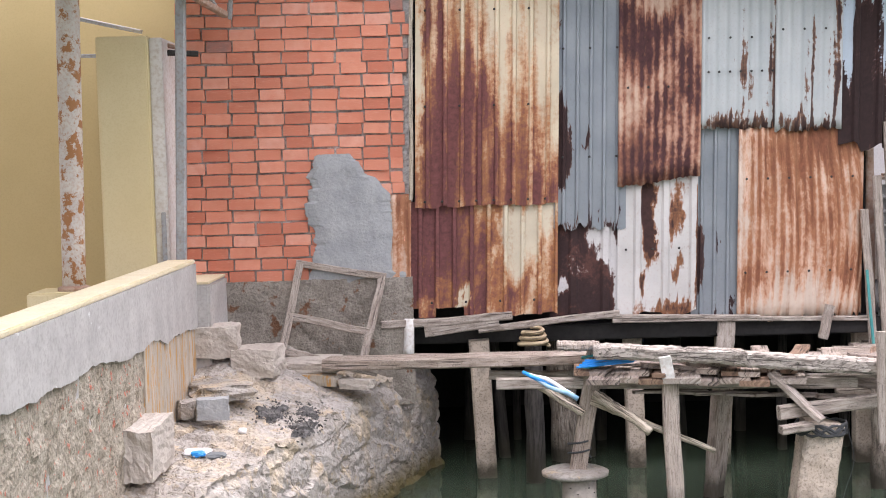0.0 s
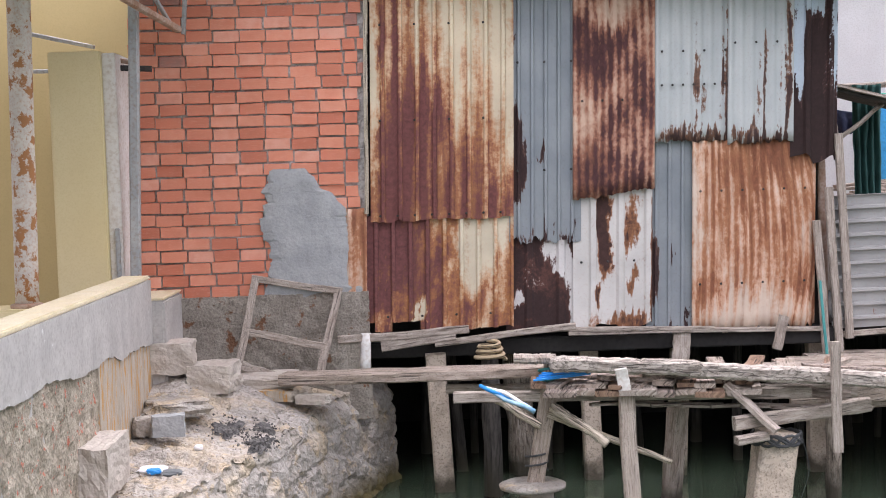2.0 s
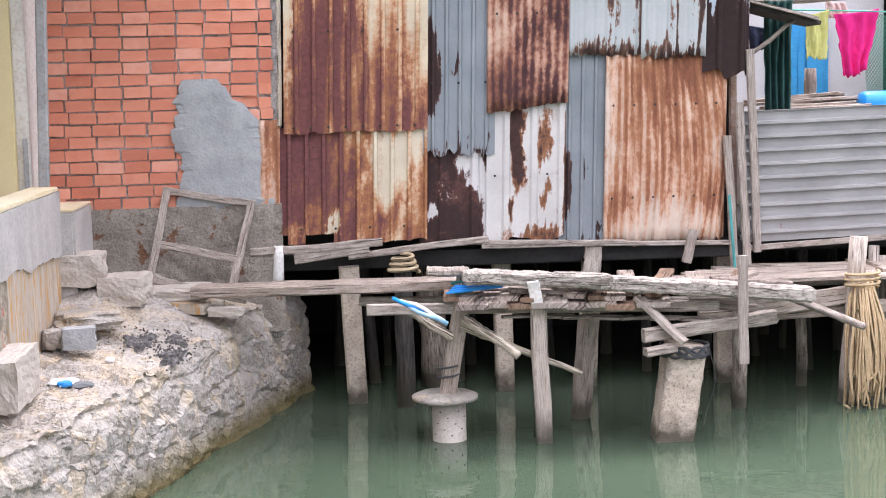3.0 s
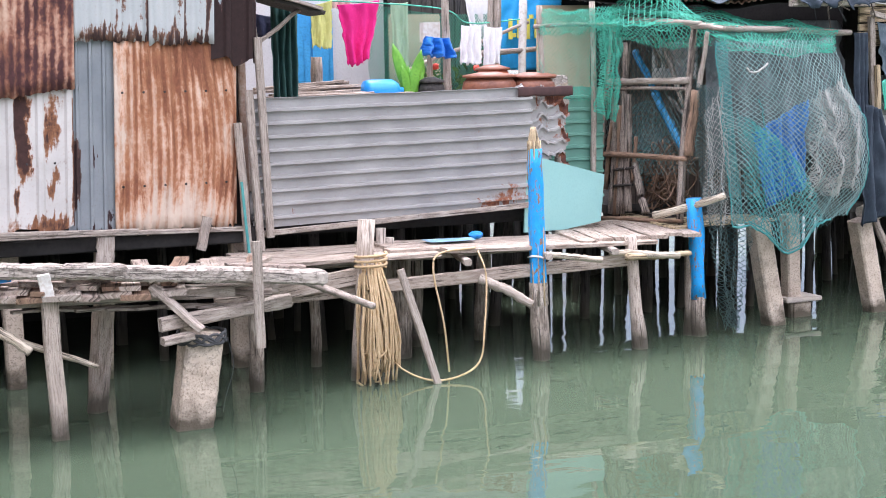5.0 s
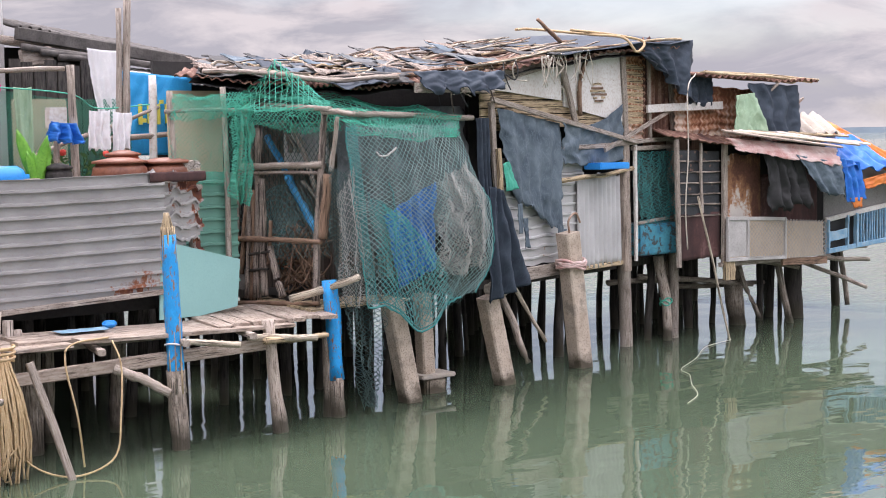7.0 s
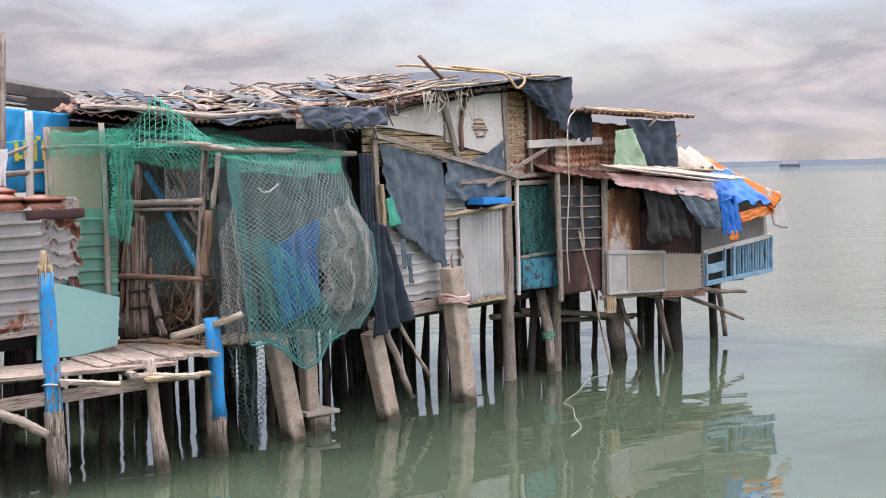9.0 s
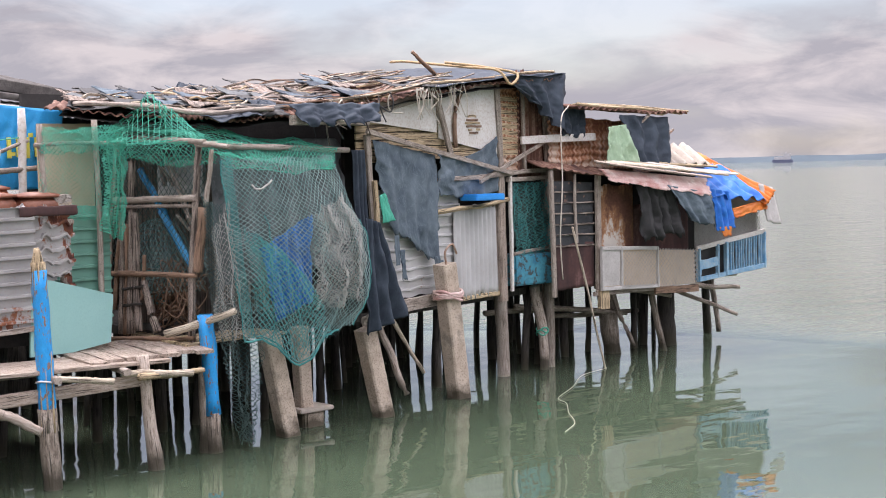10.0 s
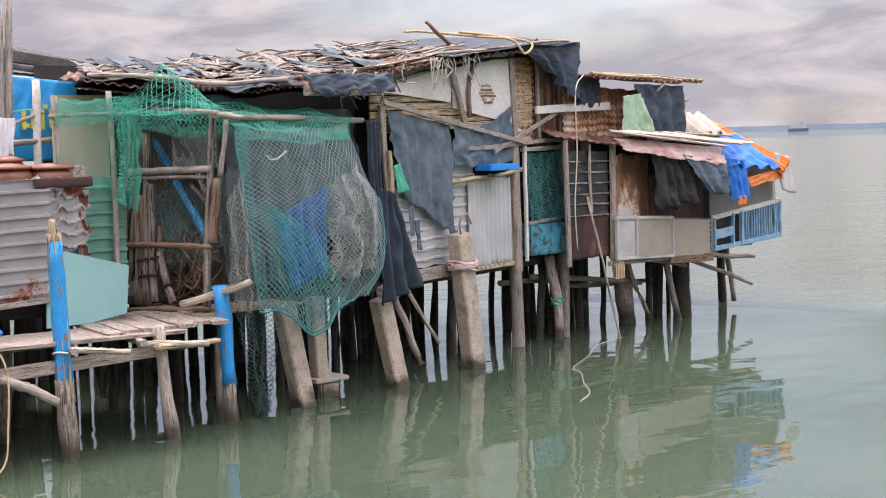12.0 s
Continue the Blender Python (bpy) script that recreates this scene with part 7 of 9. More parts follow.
for p, q, r, m in (((7.2, 11.79, 2.08), (7.22, 11.34, 1.58), 0.04, "blue_paint"),
                   ((7.18, 12.11, 2.46), (7.2, 11.79, 2.08), 0.034, "blue_paint"),
                   ((7.23, 11.71, 2.56), (7.23, 11.34, 1.96), 0.03, "wood"),
                   ((7.21, 11.84, 2.6), (7.21, 11.74, 2.31), 0.028, "cage_wood"),
                   ((7.22, 11.57, 2.04), (7.23, 11.3, 1.84), 0.02, "wood"),
                   ((7.15, 11.99, 1.5), (7.18, 11.78, 1.6), 0.024, "net_teal"),
                   ((7.22, 11.61, 2.31), (7.21, 11.91, 2.6), 0.02, "cage_wood"),
                   ((7.21, 11.41, 1.68), (7.21, 11.64, 1.96), 0.02, "cage_wood")):
    cpole(p, q, r, m, "brace")
cpole((7.0, 10.68, 2.66), (8.75, 10.95, 2.60), 0.03, "wood", "rail")
cpole((6.72, 11.0, 1.03), (7.0, 10.35, 1.24), 0.035, "pale_stick", "rail")
for i in range(9):
    put("floor_slat", board_mesh((6.75 + 0.02 * i, 10.75 + 0.14 * i, 0.945), (7.9, 10.9 + 0.14 * i, 0.94), 0.09, 0.02, M["bamboo"], "floor_slat"), cage)
put("trap_basket", (lambda: net_mesh(np.array([[(7.24 + 0.34 * math.sin(a) * math.cos(b), 11.95 + 0.18 * math.cos(a), 1.6 + 0.40 * math.sin(a) * math.sin(b)) for b in np.linspace(0, 6.283, 45)] for a in np.linspace(0.05, 3.1, 22)]), 0.006, M["net_grey"], "trap_basket"))(), None, "round grey wire fish trap", category="fish trap")
put("dry_branches", tube_mesh(smooth_path([(7.05 + 0.35 * rl.random(), 11.3 + 0.6 * rl.random(), 1.0 + 0.65 * rl.random()) for _ in range(110)], 800), 0.008, M["brown_wood"], "dry_branches", 4), None, "heap of brown dry twigs in the cage", kind="stuff")


def net_panel(left, right, nu, nv, bulge, seed, dip=0.0, dip_at=0.5, dip_w=0.2, warp=0.03, folds=0.02, nfold=4):
    """Grid for a net slung between two uneven side ropes, bellied out and dragged down at one place."""
    A, B = smooth_path(left, nv), smooth_path(right, nv)
    U, V = np.meshgrid(np.linspace(0, 1, nu), np.linspace(0, 1, nv))
    P = A[:, None, :] * (1 - U)[..., None] + B[:, None, :] * U[..., None]
    P[..., 1] -= bulge * np.sin(U * math.pi) ** 0.7 * np.sin((0.12 + 0.78 * V) * math.pi)
    P[..., 1] -= folds * np.sin(U * 2 * math.pi * nfold + 2.5 * fbm(U, V * 2, 1.5, seed)) * (0.4 + 0.6 * V) + 0.5 * folds * np.abs(fbm(U * 9, V * 3, 1.0, seed + 4))
    P[..., 0] += warp * fbm(U * 3.5, V * 3.5, 1.0, seed + 1) + 0.3 * warp * fbm(U * 11, V * 11, 1.0, seed + 2)
    P[..., 2] += warp * fbm(U * 3.5, V * 3.5, 1.0, seed + 3) + 0.3 * warp * fbm(U * 11, V * 11, 1.0, seed + 5)
    P[..., 2] -= dip * np.exp(-((U - dip_at) / dip_w) ** 2) * V ** 2
    return P


def hem_of(P, r, mat, label=""):
    put("hem_cord", tube_mesh(P + RNG.normal(0, 0.003, P.shape), r, M[mat], "hem_cord"), nets, label)


nets = thing("fishing_net", (8.0, 10.7, 0.8), "large teal and grey fishing net hung over the cage", "net")
L_SIDE = [(7.04, 10.58, 2.52), (7.10, 10.57, 2.0), (7.14, 10.56, 1.6), (7.22, 10.55, 0.96)]
R_SIDE = [(8.33, 10.68, 2.55), (8.53, 10.68, 2.11), (8.74, 10.68, 1.78), (8.72, 10.66, 1.29), (8.46, 10.6, 0.97)]
main_net = net_panel(L_SIDE, R_SIDE, 57, 65, 0.26, 3, 0.27, 0.44, 0.2)
put("grey_net", net_mesh(main_net, 0.0036, M["net_grey"], "grey_net"), nets, "fine grey-green net bellied out")
put("under_net", net_mesh(net_panel([(q[0] + 0.03, q[1] + 0.08, q[2]) for q in L_SIDE], [(q[0] - 0.03, q[1] + 0.08, q[2]) for q in R_SIDE], 47, 55, 0.14, 8, 0.16, 0.6, 0.25, 0.05, 0.04, 6), 0.0026, M["net_dark"], "under_net"), nets, "darker net layer beneath")
put("teal_net", net_mesh(net_panel([(7.22, 10.52, 1.95), (7.28, 10.5, 1.5), (7.36, 10.47, 0.95)], [(7.5, 10.4, 1.75), (7.8, 10.32, 1.4), (8.05, 10.38, 0.95)], 25, 41, 0.06, 12, 0.2, 0.45, 0.3), 0.0034, M["net_teal"], "teal_net"), nets, "teal net layer")
put("gathered_net", net_mesh(net_panel([(7.93, 10.42, 2.03), (7.9, 10.40, 1.6), (7.88, 10.42, 1.15)], [(8.30, 10.48, 2.20), (8.52, 10.44, 1.75), (8.46, 10.44, 1.22)], 39, 66, 0.08, 21, 0.0, 0.5, 0.3, 0.06, 0.05, 3), 0.0034, M["net_pale"], "gathered_net"), nets, "pale grey net gathered in a lump")
put("side_panel", net_mesh(net_panel([(6.90, 10.66, 2.2), (6.93, 10.65, 1.6), (6.95, 10.66, 1.0)], [(7.12, 10.6, 2.1), (7.15, 10.57, 1.5), (7.20, 10.58, 0.98)], 21, 62, 0.05, 27, 0.06, 0.5, 0.3, 0.03, 0.03, 2), 0.0027, M["net_dark"], "side_panel"), nets, "dark hanging net")
put("side_panel", net_mesh(net_panel([(6.95, 10.60, 1.9), (6.96, 10.58, 1.4), (6.97, 10.58, 1.02)], [(7.10, 10.55, 2.2), (7.16, 10.53, 1.5), (7.22, 10.54, 1.0)], 17, 50, 0.03, 29, 0.05, 0.5, 0.3, 0.03, 0.03, 2), 0.0024, M["net_pale"], "side_panel"), nets, "grey hanging net")
put("selvedge", net_mesh(net_panel(L_SIDE, [(q[0] + 0.085, q[1] - 0.05, q[2] + 0.02) for q in L_SIDE], 9, 130, 0.0, 33, warp=0.015, folds=0.01), 0.0032, M["net_teal"], "selvedge"), nets, "dense teal edge of the net")
hem_of(main_net[:, 0] + (0.0, -0.01, 0.0), 0.006, "net_teal")
hem_of(main_net[-1, :46] + (0.0, -0.01, 0.0), 0.010, "net_teal", "bright teal hem rope")
hem_of(main_net[-1, 4:42] + (0.0, -0.012, 0.03), 0.006, "net_teal")
hem_of(main_net[24:, -1] + (0.0, -0.01, 0.0), 0.006, "net_teal")
hem_of(main_net[20:, 11] + (0.0, -0.01, 0.0), 0.004, "net_teal")
hem_of(smooth_path([(7.24, 10.4, 2.3), (7.3, 10.38, 2.26), (7.38, 10.38, 2.29), (7.44, 10.38, 2.34)], 14), 0.009, "net_pale", "knotted pale cord")
# bright green net over the top
top_net = net_panel([(6.62, 11.9, 2.86), (6.84, 11.2, 2.80), (7.04, 10.6, 2.60)], [(8.85, 11.2, 2.62), (8.6, 10.9, 2.62), (8.30, 10.6, 2.50)], 75, 27, 0.0, 41, 0.07, 0.35, 0.25, 0.05, 0.0)
top_net[..., 2] += 0.16 * np.exp(-((np.linspace(0, 1, 75)[None, :] - 0.36) / 0.12) ** 2) * (1 - np.linspace(0, 1, 27)[:, None])
put("green_top_net", net_mesh(top_net, 0.0034, M["net_green"], "green_top_net"), nets, "bright green net over the top")
front = net_panel([tuple(top_net[-1, 0]), tuple(top_net[-1, 0] + (0.03, -0.02, -0.08)), tuple(top_net[-1, 0] + (0.05, -0.03, -0.12))], [tuple(top_net[-1, -1]), tuple(top_net[-1, -1] + (0, -0.02, -0.04)), tuple(top_net[-1, -1] + (0, -0.02, -0.07))], 61, 9, 0.02, 45, 0.05, 0.45, 0.3, 0.03, 0.015, 7)
put("green_top_net", net_mesh(front, 0.0036, M["net_green"], "green_top_net"), nets, "hanging edge of the bright green net")
hem_of(front[-1], 0.006, "net_green")


def tent(n=34):
    """The net pulled up to a point over a pole."""
    U, V = np.meshgrid(np.linspace(0, 1, n), np.linspace(0, 1, 32))
    P = np.zeros(U.shape + (3,))
    P[..., 0], P[..., 1] = 6.47 + 0.86 * U + 0.03 * fbm(U * 4, V * 4, 1.0, 5), 12.0 - 1.35 * V - 0.1 * U
    P[..., 2] = 2.66 + 0.44 * np.clip(1 - np.abs(U - 0.36) * 2.9, 0, 1) ** 1.7 * np.clip(1 - 1.5 * np.abs(V - 0.55), 0, 1) + 0.06 * (1 - V) + 0.04 * fbm(U * 5, V * 5, 1.0, 7)
    return P


put("green_tent_net", net_mesh(tent(), 0.0034, M["net_green"], "green_tent_net"), nets, "bright green net pulled up to a peak")
put("green_skirt", net_mesh(net_panel([(6.62, 11.52, 2.74), (6.63, 11.5, 2.66), (6.64, 11.5, 2.56)], [(7.04, 10.62, 2.66), (7.04, 10.6, 2.6), (7.04, 10.6, 2.5)], 49, 13, 0.0, 49, 0.06, 0.5, 0.3, 0.03, 0.02, 6), 0.0034, M["net_green"], "green_skirt"), nets, "bright green net gathered under the rail")
put("green_side_net", net_mesh(net_panel([(5.84, 11.52, 2.80), (5.83, 11.5, 2.4), (5.82, 11.5, 2.06)], [(6.64, 11.5, 2.80), (6.60, 11.5, 2.4), (6.58, 11.5, 2.0)], 43, 37, 0.03, 51, 0.0, 0.5, 0.3, 0.03, 0.02, 5), 0.0017, M["net_green"], "green_side_net"), nets, "thin green side net")
put("green_side_net", net_mesh(net_panel([(5.84, 11.5, 2.84), (5.84, 11.48, 2.74), (5.84, 11.47, 2.64)], [(6.66, 11.5, 2.84), (6.66, 11.48, 2.75), (6.64, 11.47, 2.66)], 51, 15, 0.02, 53, 0.05, 0.3, 0.3, 0.03, 0.02, 5), 0.0034, M["net_green"], "green_side_net"), nets, "green net bunched along the rail")
put("green_side_net", net_mesh(net_panel([(6.44, 11.46, 2.72), (6.42, 11.44, 2.3), (6.40, 11.45, 1.92)], [(6.64, 11.46, 2.72), (6.60, 11.42, 2.3), (6.60, 11.45, 1.85)], 19, 70, 0.05, 55, 0.05, 0.5, 0.3, 0.04, 0.05, 3), 0.0034, M["net_green"], "green_side_net"), nets, "bright green net hanging in a bunch")
put("cage_side_net", net_mesh(cloth([(6.9, 12.15, 2.7), (7.03, 10.72, 2.68), (6.95, 10.72, 1.4), (6.85, 12.1, 1.3)], 42, 38, 0.03, 3.0, 0.0, 47), 0.0032, M["net_dark"], "cage_side_net"), nets, "fine grey net on the cage side")
put("net_tail", net_mesh(cloth([(7.0, 10.6, 0.95), (7.45, 10.6, 0.95), (7.32, 10.62, 0.02), (7.22, 10.62, 0.08)], 20, 40, 0.09, 5.0, 0.0, 53, 0.12, 0.06, 3), 0.0032, M["net_dark"], "net_tail"), nets, "torn net end trailing to the water")
put("yard_net", net_mesh(cloth([(4.8, 13.0, 2.95), (6.2, 13.0, 2.85), (6.2, 13.0, 1.14), (4.9, 13.0, 1.14)], 104, 92, 0.05, 3.0, 0.05, 59), 0.0034, M["yard_green"], "yard_net"), None, "green net stretched behind the washing", category="net")
# things seen behind the net
put("white_board", sheet_mesh("white_board", np.array([[(7.42, 12.19, 2.2), (7.48, 11.52, 2.2)], [(7.42, 12.19, 2.54), (7.48, 11.52, 2.54)]]), M["white_wall"], 0.02, False), cage, "pale board at the back of the cage")
put("blue_tarpaulin", sheet_mesh("blue_tarpaulin", draped([(7.72, 10.95, 1.72), (8.3, 11.0, 2.0), (8.22, 10.9, 1.2), (7.78, 10.85, 1.05)], 26, 24, 0.16, 3, seed=61, folds=0.05, nfold=4), M["tarp_blue"], 0.005), None, "blue tarpaulin bundled behind the net", category="tarpaulin")
put("shade_cloth", sheet_mesh("shade_cloth", draped([(7.35, 11.2, 2.72), (8.9, 11.3, 2.72), (9.0, 11.2, 1.5), (7.4, 11.2, 1.35)], 40, 30, 0.06, 3, seed=63, ragged=0.15, folds=0.04, nfold=7), M["veil"], 0.005), None, "dark shade cloth hung as a wall behind the net", category="cloth")
put("navy_cloth", sheet_mesh("navy_cloth", draped([(8.82, 10.78, 1.95), (9.0, 10.8, 1.9), (9.26, 10.74, 1.0), (8.74, 10.72, 0.84)], 20, 24, 0.08, 3, seed=67, folds=0.05, nfold=3), M["tarp_navy"], 0.006), None, "dark navy cloth hanging beside the net", category="cloth")
put("navy_cloth", sheet_mesh("navy_cloth", draped([(8.8, 10.95, 2.6), (8.98, 10.98, 2.6), (9.0, 10.98, 1.7), (8.85, 10.95, 1.6)], 14, 24, 0.05, 3, seed=69, folds=0.03, nfold=3), M["tarp_navy"], 0.006), None, "dark navy cloth hanging beside the net", category="cloth")
put("blue_tarpaulin", sheet_mesh("blue_tarpaulin", draped([(9.08, 10.95, 1.35), (9.25, 10.98, 1.3), (9.25, 10.95, 0.98), (9.15, 10.95, 0.95)], 10, 12, 0.05, 3, seed=71), M["tarp_blue"], 0.006), None, "blue tarpaulin end hanging beside the wall", category="tarpaulin")

# ---------------------------------------------------------------- house on stilts: grey patched front
house = thing("stilt_house", (10.5, 12.8, 1.0), "long stilt house patched from tin, boards and shade cloth", "house")
def slab_poly(name, pts, z0, z1, mat, parent=None):
    n = len(pts)
    V = [(x, y, z0) for x, y in pts] + [(x, y, z1) for x, y in pts]
    F = [tuple(range(n))[::-1], tuple(range(n, 2 * n))] + [(i, (i + 1) % n, n + (i + 1) % n, n + i) for i in range(n)]
    return put(name, mesh_of(name, V, F, M[mat], [(v[0], v[1]) for v in V]), parent)


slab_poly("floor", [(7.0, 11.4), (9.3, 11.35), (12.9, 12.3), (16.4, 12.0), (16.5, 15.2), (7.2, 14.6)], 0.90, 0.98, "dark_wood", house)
# walls given "shade" carry the dark of the interior in their colour
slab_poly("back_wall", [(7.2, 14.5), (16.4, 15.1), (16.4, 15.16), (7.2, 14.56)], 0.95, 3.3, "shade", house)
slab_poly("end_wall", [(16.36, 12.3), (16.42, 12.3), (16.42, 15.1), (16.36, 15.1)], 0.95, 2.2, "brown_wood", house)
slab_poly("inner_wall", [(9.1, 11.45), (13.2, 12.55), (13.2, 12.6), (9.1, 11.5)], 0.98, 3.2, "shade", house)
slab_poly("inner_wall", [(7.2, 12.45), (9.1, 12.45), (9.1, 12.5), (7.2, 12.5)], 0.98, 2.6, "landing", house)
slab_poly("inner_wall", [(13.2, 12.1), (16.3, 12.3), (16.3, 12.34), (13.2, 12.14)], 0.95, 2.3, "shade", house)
corrugated("W", "metal_sheet", 9.25, 10.75, 1.10, 2.2, 0.105, 0.013, sm["white"], house, "white tin sheet with level ribs", 0.0, "trap", True, 0.008, seed=51)
corrugated("W", "metal_sheet", 10.58, 11.5, 1.0, 1.98, 0.09, 0.019, sm["white"], house, "white corrugated sheet with upright ribs", 0.03, "sine", False, 0.012, seed=52)
put("sole_board", board_mesh(on("W", 9.35, 1.02, 0.03), on("W", 10.5, 1.04, 0.03), 0.04, 0.13, M["wood"], "sole_board"), house)
put("sole_board", board_mesh(on("W", 10.5, 0.99, 0.03), on("W", 11.55, 0.99, 0.03), 0.04, 0.05, M["bamboo"], "sole_board"), house)
put("rail", pole_mesh(on("W", 10.2, 1.95, 0.08), on("W", 11.65, 2.04, 0.08), 0.025, 0.025, M["bamboo"], "rail"), house, "yellow bamboo rail")
put("post", board_mesh(on("W", 9.12, 1.9, 0.06), on("W", 9.05, 2.75, 0.06), 0.06, 0.05, M["wood"], "post"), house)
put("post", board_mesh(on("W", 9.12, 1.85, 0.10), on("W", 9.1, 2.3, 0.10), 0.05, 0.05, M["bamboo"], "post"), house)
put("post", board_mesh(on("W", 11.52, 0.9, 0.06), on("W", 11.5, 2.4, 0.06), 0.10, 0.08, M["plank"], "post"), house, "broad pale door post")
# upper wall: louvre boards and white panels
for i in range(9):
    z = 2.50 + i * 0.075
    put("louvre", board_mesh(on("W", 8.95, z, 0.0), on("W", 12.0, z + 0.07 * 1.0, 0.0), 0.02, 0.065, M["bamboo"], "louvre", 8), house)
put("white_panel", sheet_mesh("white_panel", np.array([[on("W", 10.35, 2.72, 0.03), on("W", 11.5, 2.55, 0.03)], [on("W", 10.35, 3.28, 0.03), on("W", 11.5, 3.36, 0.03)]]), M["white_paint"], 0.02, False), house, "chipped white painted panel")
put("white_panel", sheet_mesh("white_panel", np.array([[on("W", 9.05, 2.88, 0.03), on("W", 10.3, 2.78, 0.03)], [on("W", 9.05, 2.96, 0.03), on("W", 10.3, 3.22, 0.03)]]), M["white_paint"], 0.02, False), house, "chipped white painted panel")
for k in range(6):
    z = 2.78 + 0.035 * k
    put("bare_slat", board_mesh(on("W", 10.84 + 0.03 * abs(k - 3), z, 0.045), on("W", 11.17 - 0.035 * abs(k - 2), z + 0.004, 0.045), 0.006, 0.024, M["bamboo" if k % 2 else "brown_wood"], "bare_slat"), house, "bare slat where the panel is worn through")
put("hoop", tube_mesh(smooth_path([on("W", 10.62, 2.62, 0.06), on("W", 10.6, 2.95, 0.07), on("W", 10.75, 3.2, 0.06), on("W", 10.9, 3.26, 0.05)], 20), 0.025, M["brown_wood"], "hoop"), house)
put("brace", board_mesh(on("W", 10.2, 3.28, 0.08), on("W", 10.5, 2.55, 0.08), 0.06, 0.04, M["wood"], "brace"), house)
put("post", board_mesh(on("W", 11.55, 2.4, 0.05), on("W", 11.48, 3.36, 0.05), 0.07, 0.05, M["wood"], "post"), house)
put("post", board_mesh(on("W", 12.08, 2.35, 0.05), on("W", 12.05, 3.42, 0.05), 0.04, 0.04, M["wood"], "post"), house)
put("post", board_mesh(on("W", 12.62, 2.2, 0.05), on("W", 12.55, 3.4, 0.05), 0.07, 0.05, M["wood"], "post"), house)
corrugated("W", "metal_sheet", 12.0, 12.7, 2.28, 3.5, 0.075, 0.011, sm["red"], house, "brown rusted corrugated sheet", 0.0, "sine", False, 0.01, seed=54)
corrugated("W", "metal_sheet", 11.5, 12.05, 2.35, 3.42, 0.075, 0.011, sm["h"], house, "pale rusted sheet with level ribs", 0.0, "sine", True, 0.01, seed=55)
put("eave_board", board_mesh(on("W", 8.95, 2.95, 0.05), on("W", 10.2, 3.2, 0.05), 0.05, 0.12, M["wood"], "eave_board"), house)
put("eave_board", board_mesh(on("W", 7.9, 2.87, 0.08), on("W", 9.05, 2.88, 0.08), 0.05, 0.09, M["wood"], "eave_board"), house)
for a, b, w in ((on("W", 9.0, 2.78, 0.10), on("W", 11.65, 2.33, 0.14), 0.05), (on("W", 10.25, 2.28, 0.08), on("W", 11.7, 2.33, 0.10), 0.05), (on("W", 11.0, 2.25, 0.12), on("W", 12.75, 2.78, 0.1), 0.045), (on("W", 11.6, 2.33, 0.08), on("W", 12.6, 2.36, 0.08), 0.05)):
    put("batten", board_mesh(a, b, 0.03, w, M["wood"], "batten"), house)
put("shade_cloth", sheet_mesh("shade_cloth", draped([on("W", 9.12, 2.70, 0.08), on("W", 10.22, 2.54, 0.08), on("W", 10.2, 1.40, 0.10), on("W", 9.36, 1.86, 0.08)], 40, 36, 0.03, 3, 0, 73, 0.10, 0.02, 5), M["tarp_grey"], 0.004), None, "torn blue-grey shade cloth nailed over the wall", category="cloth")
put("shade_cloth", sheet_mesh("shade_cloth", draped([on("W", 10.2, 2.56, 0.12), on("W", 11.45, 2.75, 0.06), on("W", 11.5, 2.15, 0.06), on("W", 10.22, 2.14, 0.10)], 34, 22, 0.05, 3, 0.12, 75, 0.03, 0.02, 4), M["tarp_grey"], 0.004), None, "sagging blue-grey shade cloth nailed over the wall", category="cloth")
for i, (x, z0, z1) in enumerate(((9.52, 1.6, 1.3), (9.42, 1.75, 1.45), (10.2, 1.45, 0.9), (10.12, 1.5, 1.2))):
    put("cloth_strip", sheet_mesh("cloth_strip", draped([on("W", x - 0.04, z0, 0.12), on("W", x + 0.04, z0, 0.12), on("W", x + 0.06, z1, 0.12), on("W", x - 0.01, z1, 0.12)], 6, 14, 0.06, 4, 0, 80 + i, 0.02), M["tarp_grey"], 0.004), None, "torn strip of blue-grey cloth", category="cloth", group="torn cloth strips")
put("green_bag", sheet_mesh("green_bag", draped([on("W", 9.16, 2.15, 0.12), on("W", 9.25, 2.18, 0.12), on("W", 9.4, 1.9, 0.12), on("W", 9.2, 1.88, 0.12)], 10, 12, 0.05, 4, 0, 91), M["net_green"], 0.005), None, "green plastic bag tucked by the post", category="bag")
put("blue_crate", block("blue_crate", tuple(on("W", 10.68, 2.05, 0.22) - (0, 0.06, 0)), tuple(on("W", 11.12, 2.12, 0.18) + (0, 0.05, 0)), M["blue_plastic"], 0.01), None, "shallow bright blue plastic tray on the rail", category="tray")
put("hook", tube_mesh(smooth_path([(10.16, 11.15, 1.4), (10.12, 11.12, 1.55), (10.22, 11.12, 1.62), (10.3, 11.14, 1.52)], 16), 0.012, M["rust_steel"], "hook"), None, "bent iron hook on the concrete pile", category="hook")
put("tied_cloth", tube_mesh([(10.22 + 0.15 * math.cos(a), 11.2 + 0.15 * math.sin(a), 1.12 + 0.03 * math.sin(2.3 * a) - 0.002 * a) for a in np.linspace(0, 24, 110)], 0.018, M["tarp_pink"], "tied_cloth"), None, "faded pink cord tied round the pile", category="rope")
put("pale_bag", rock((9.05, 11.0, 0.93), (0.22, 0.18, 0.15), 93, M["slab"], "bag", 0.2), None, "pale sack stuffed on the pile head", category="bag")

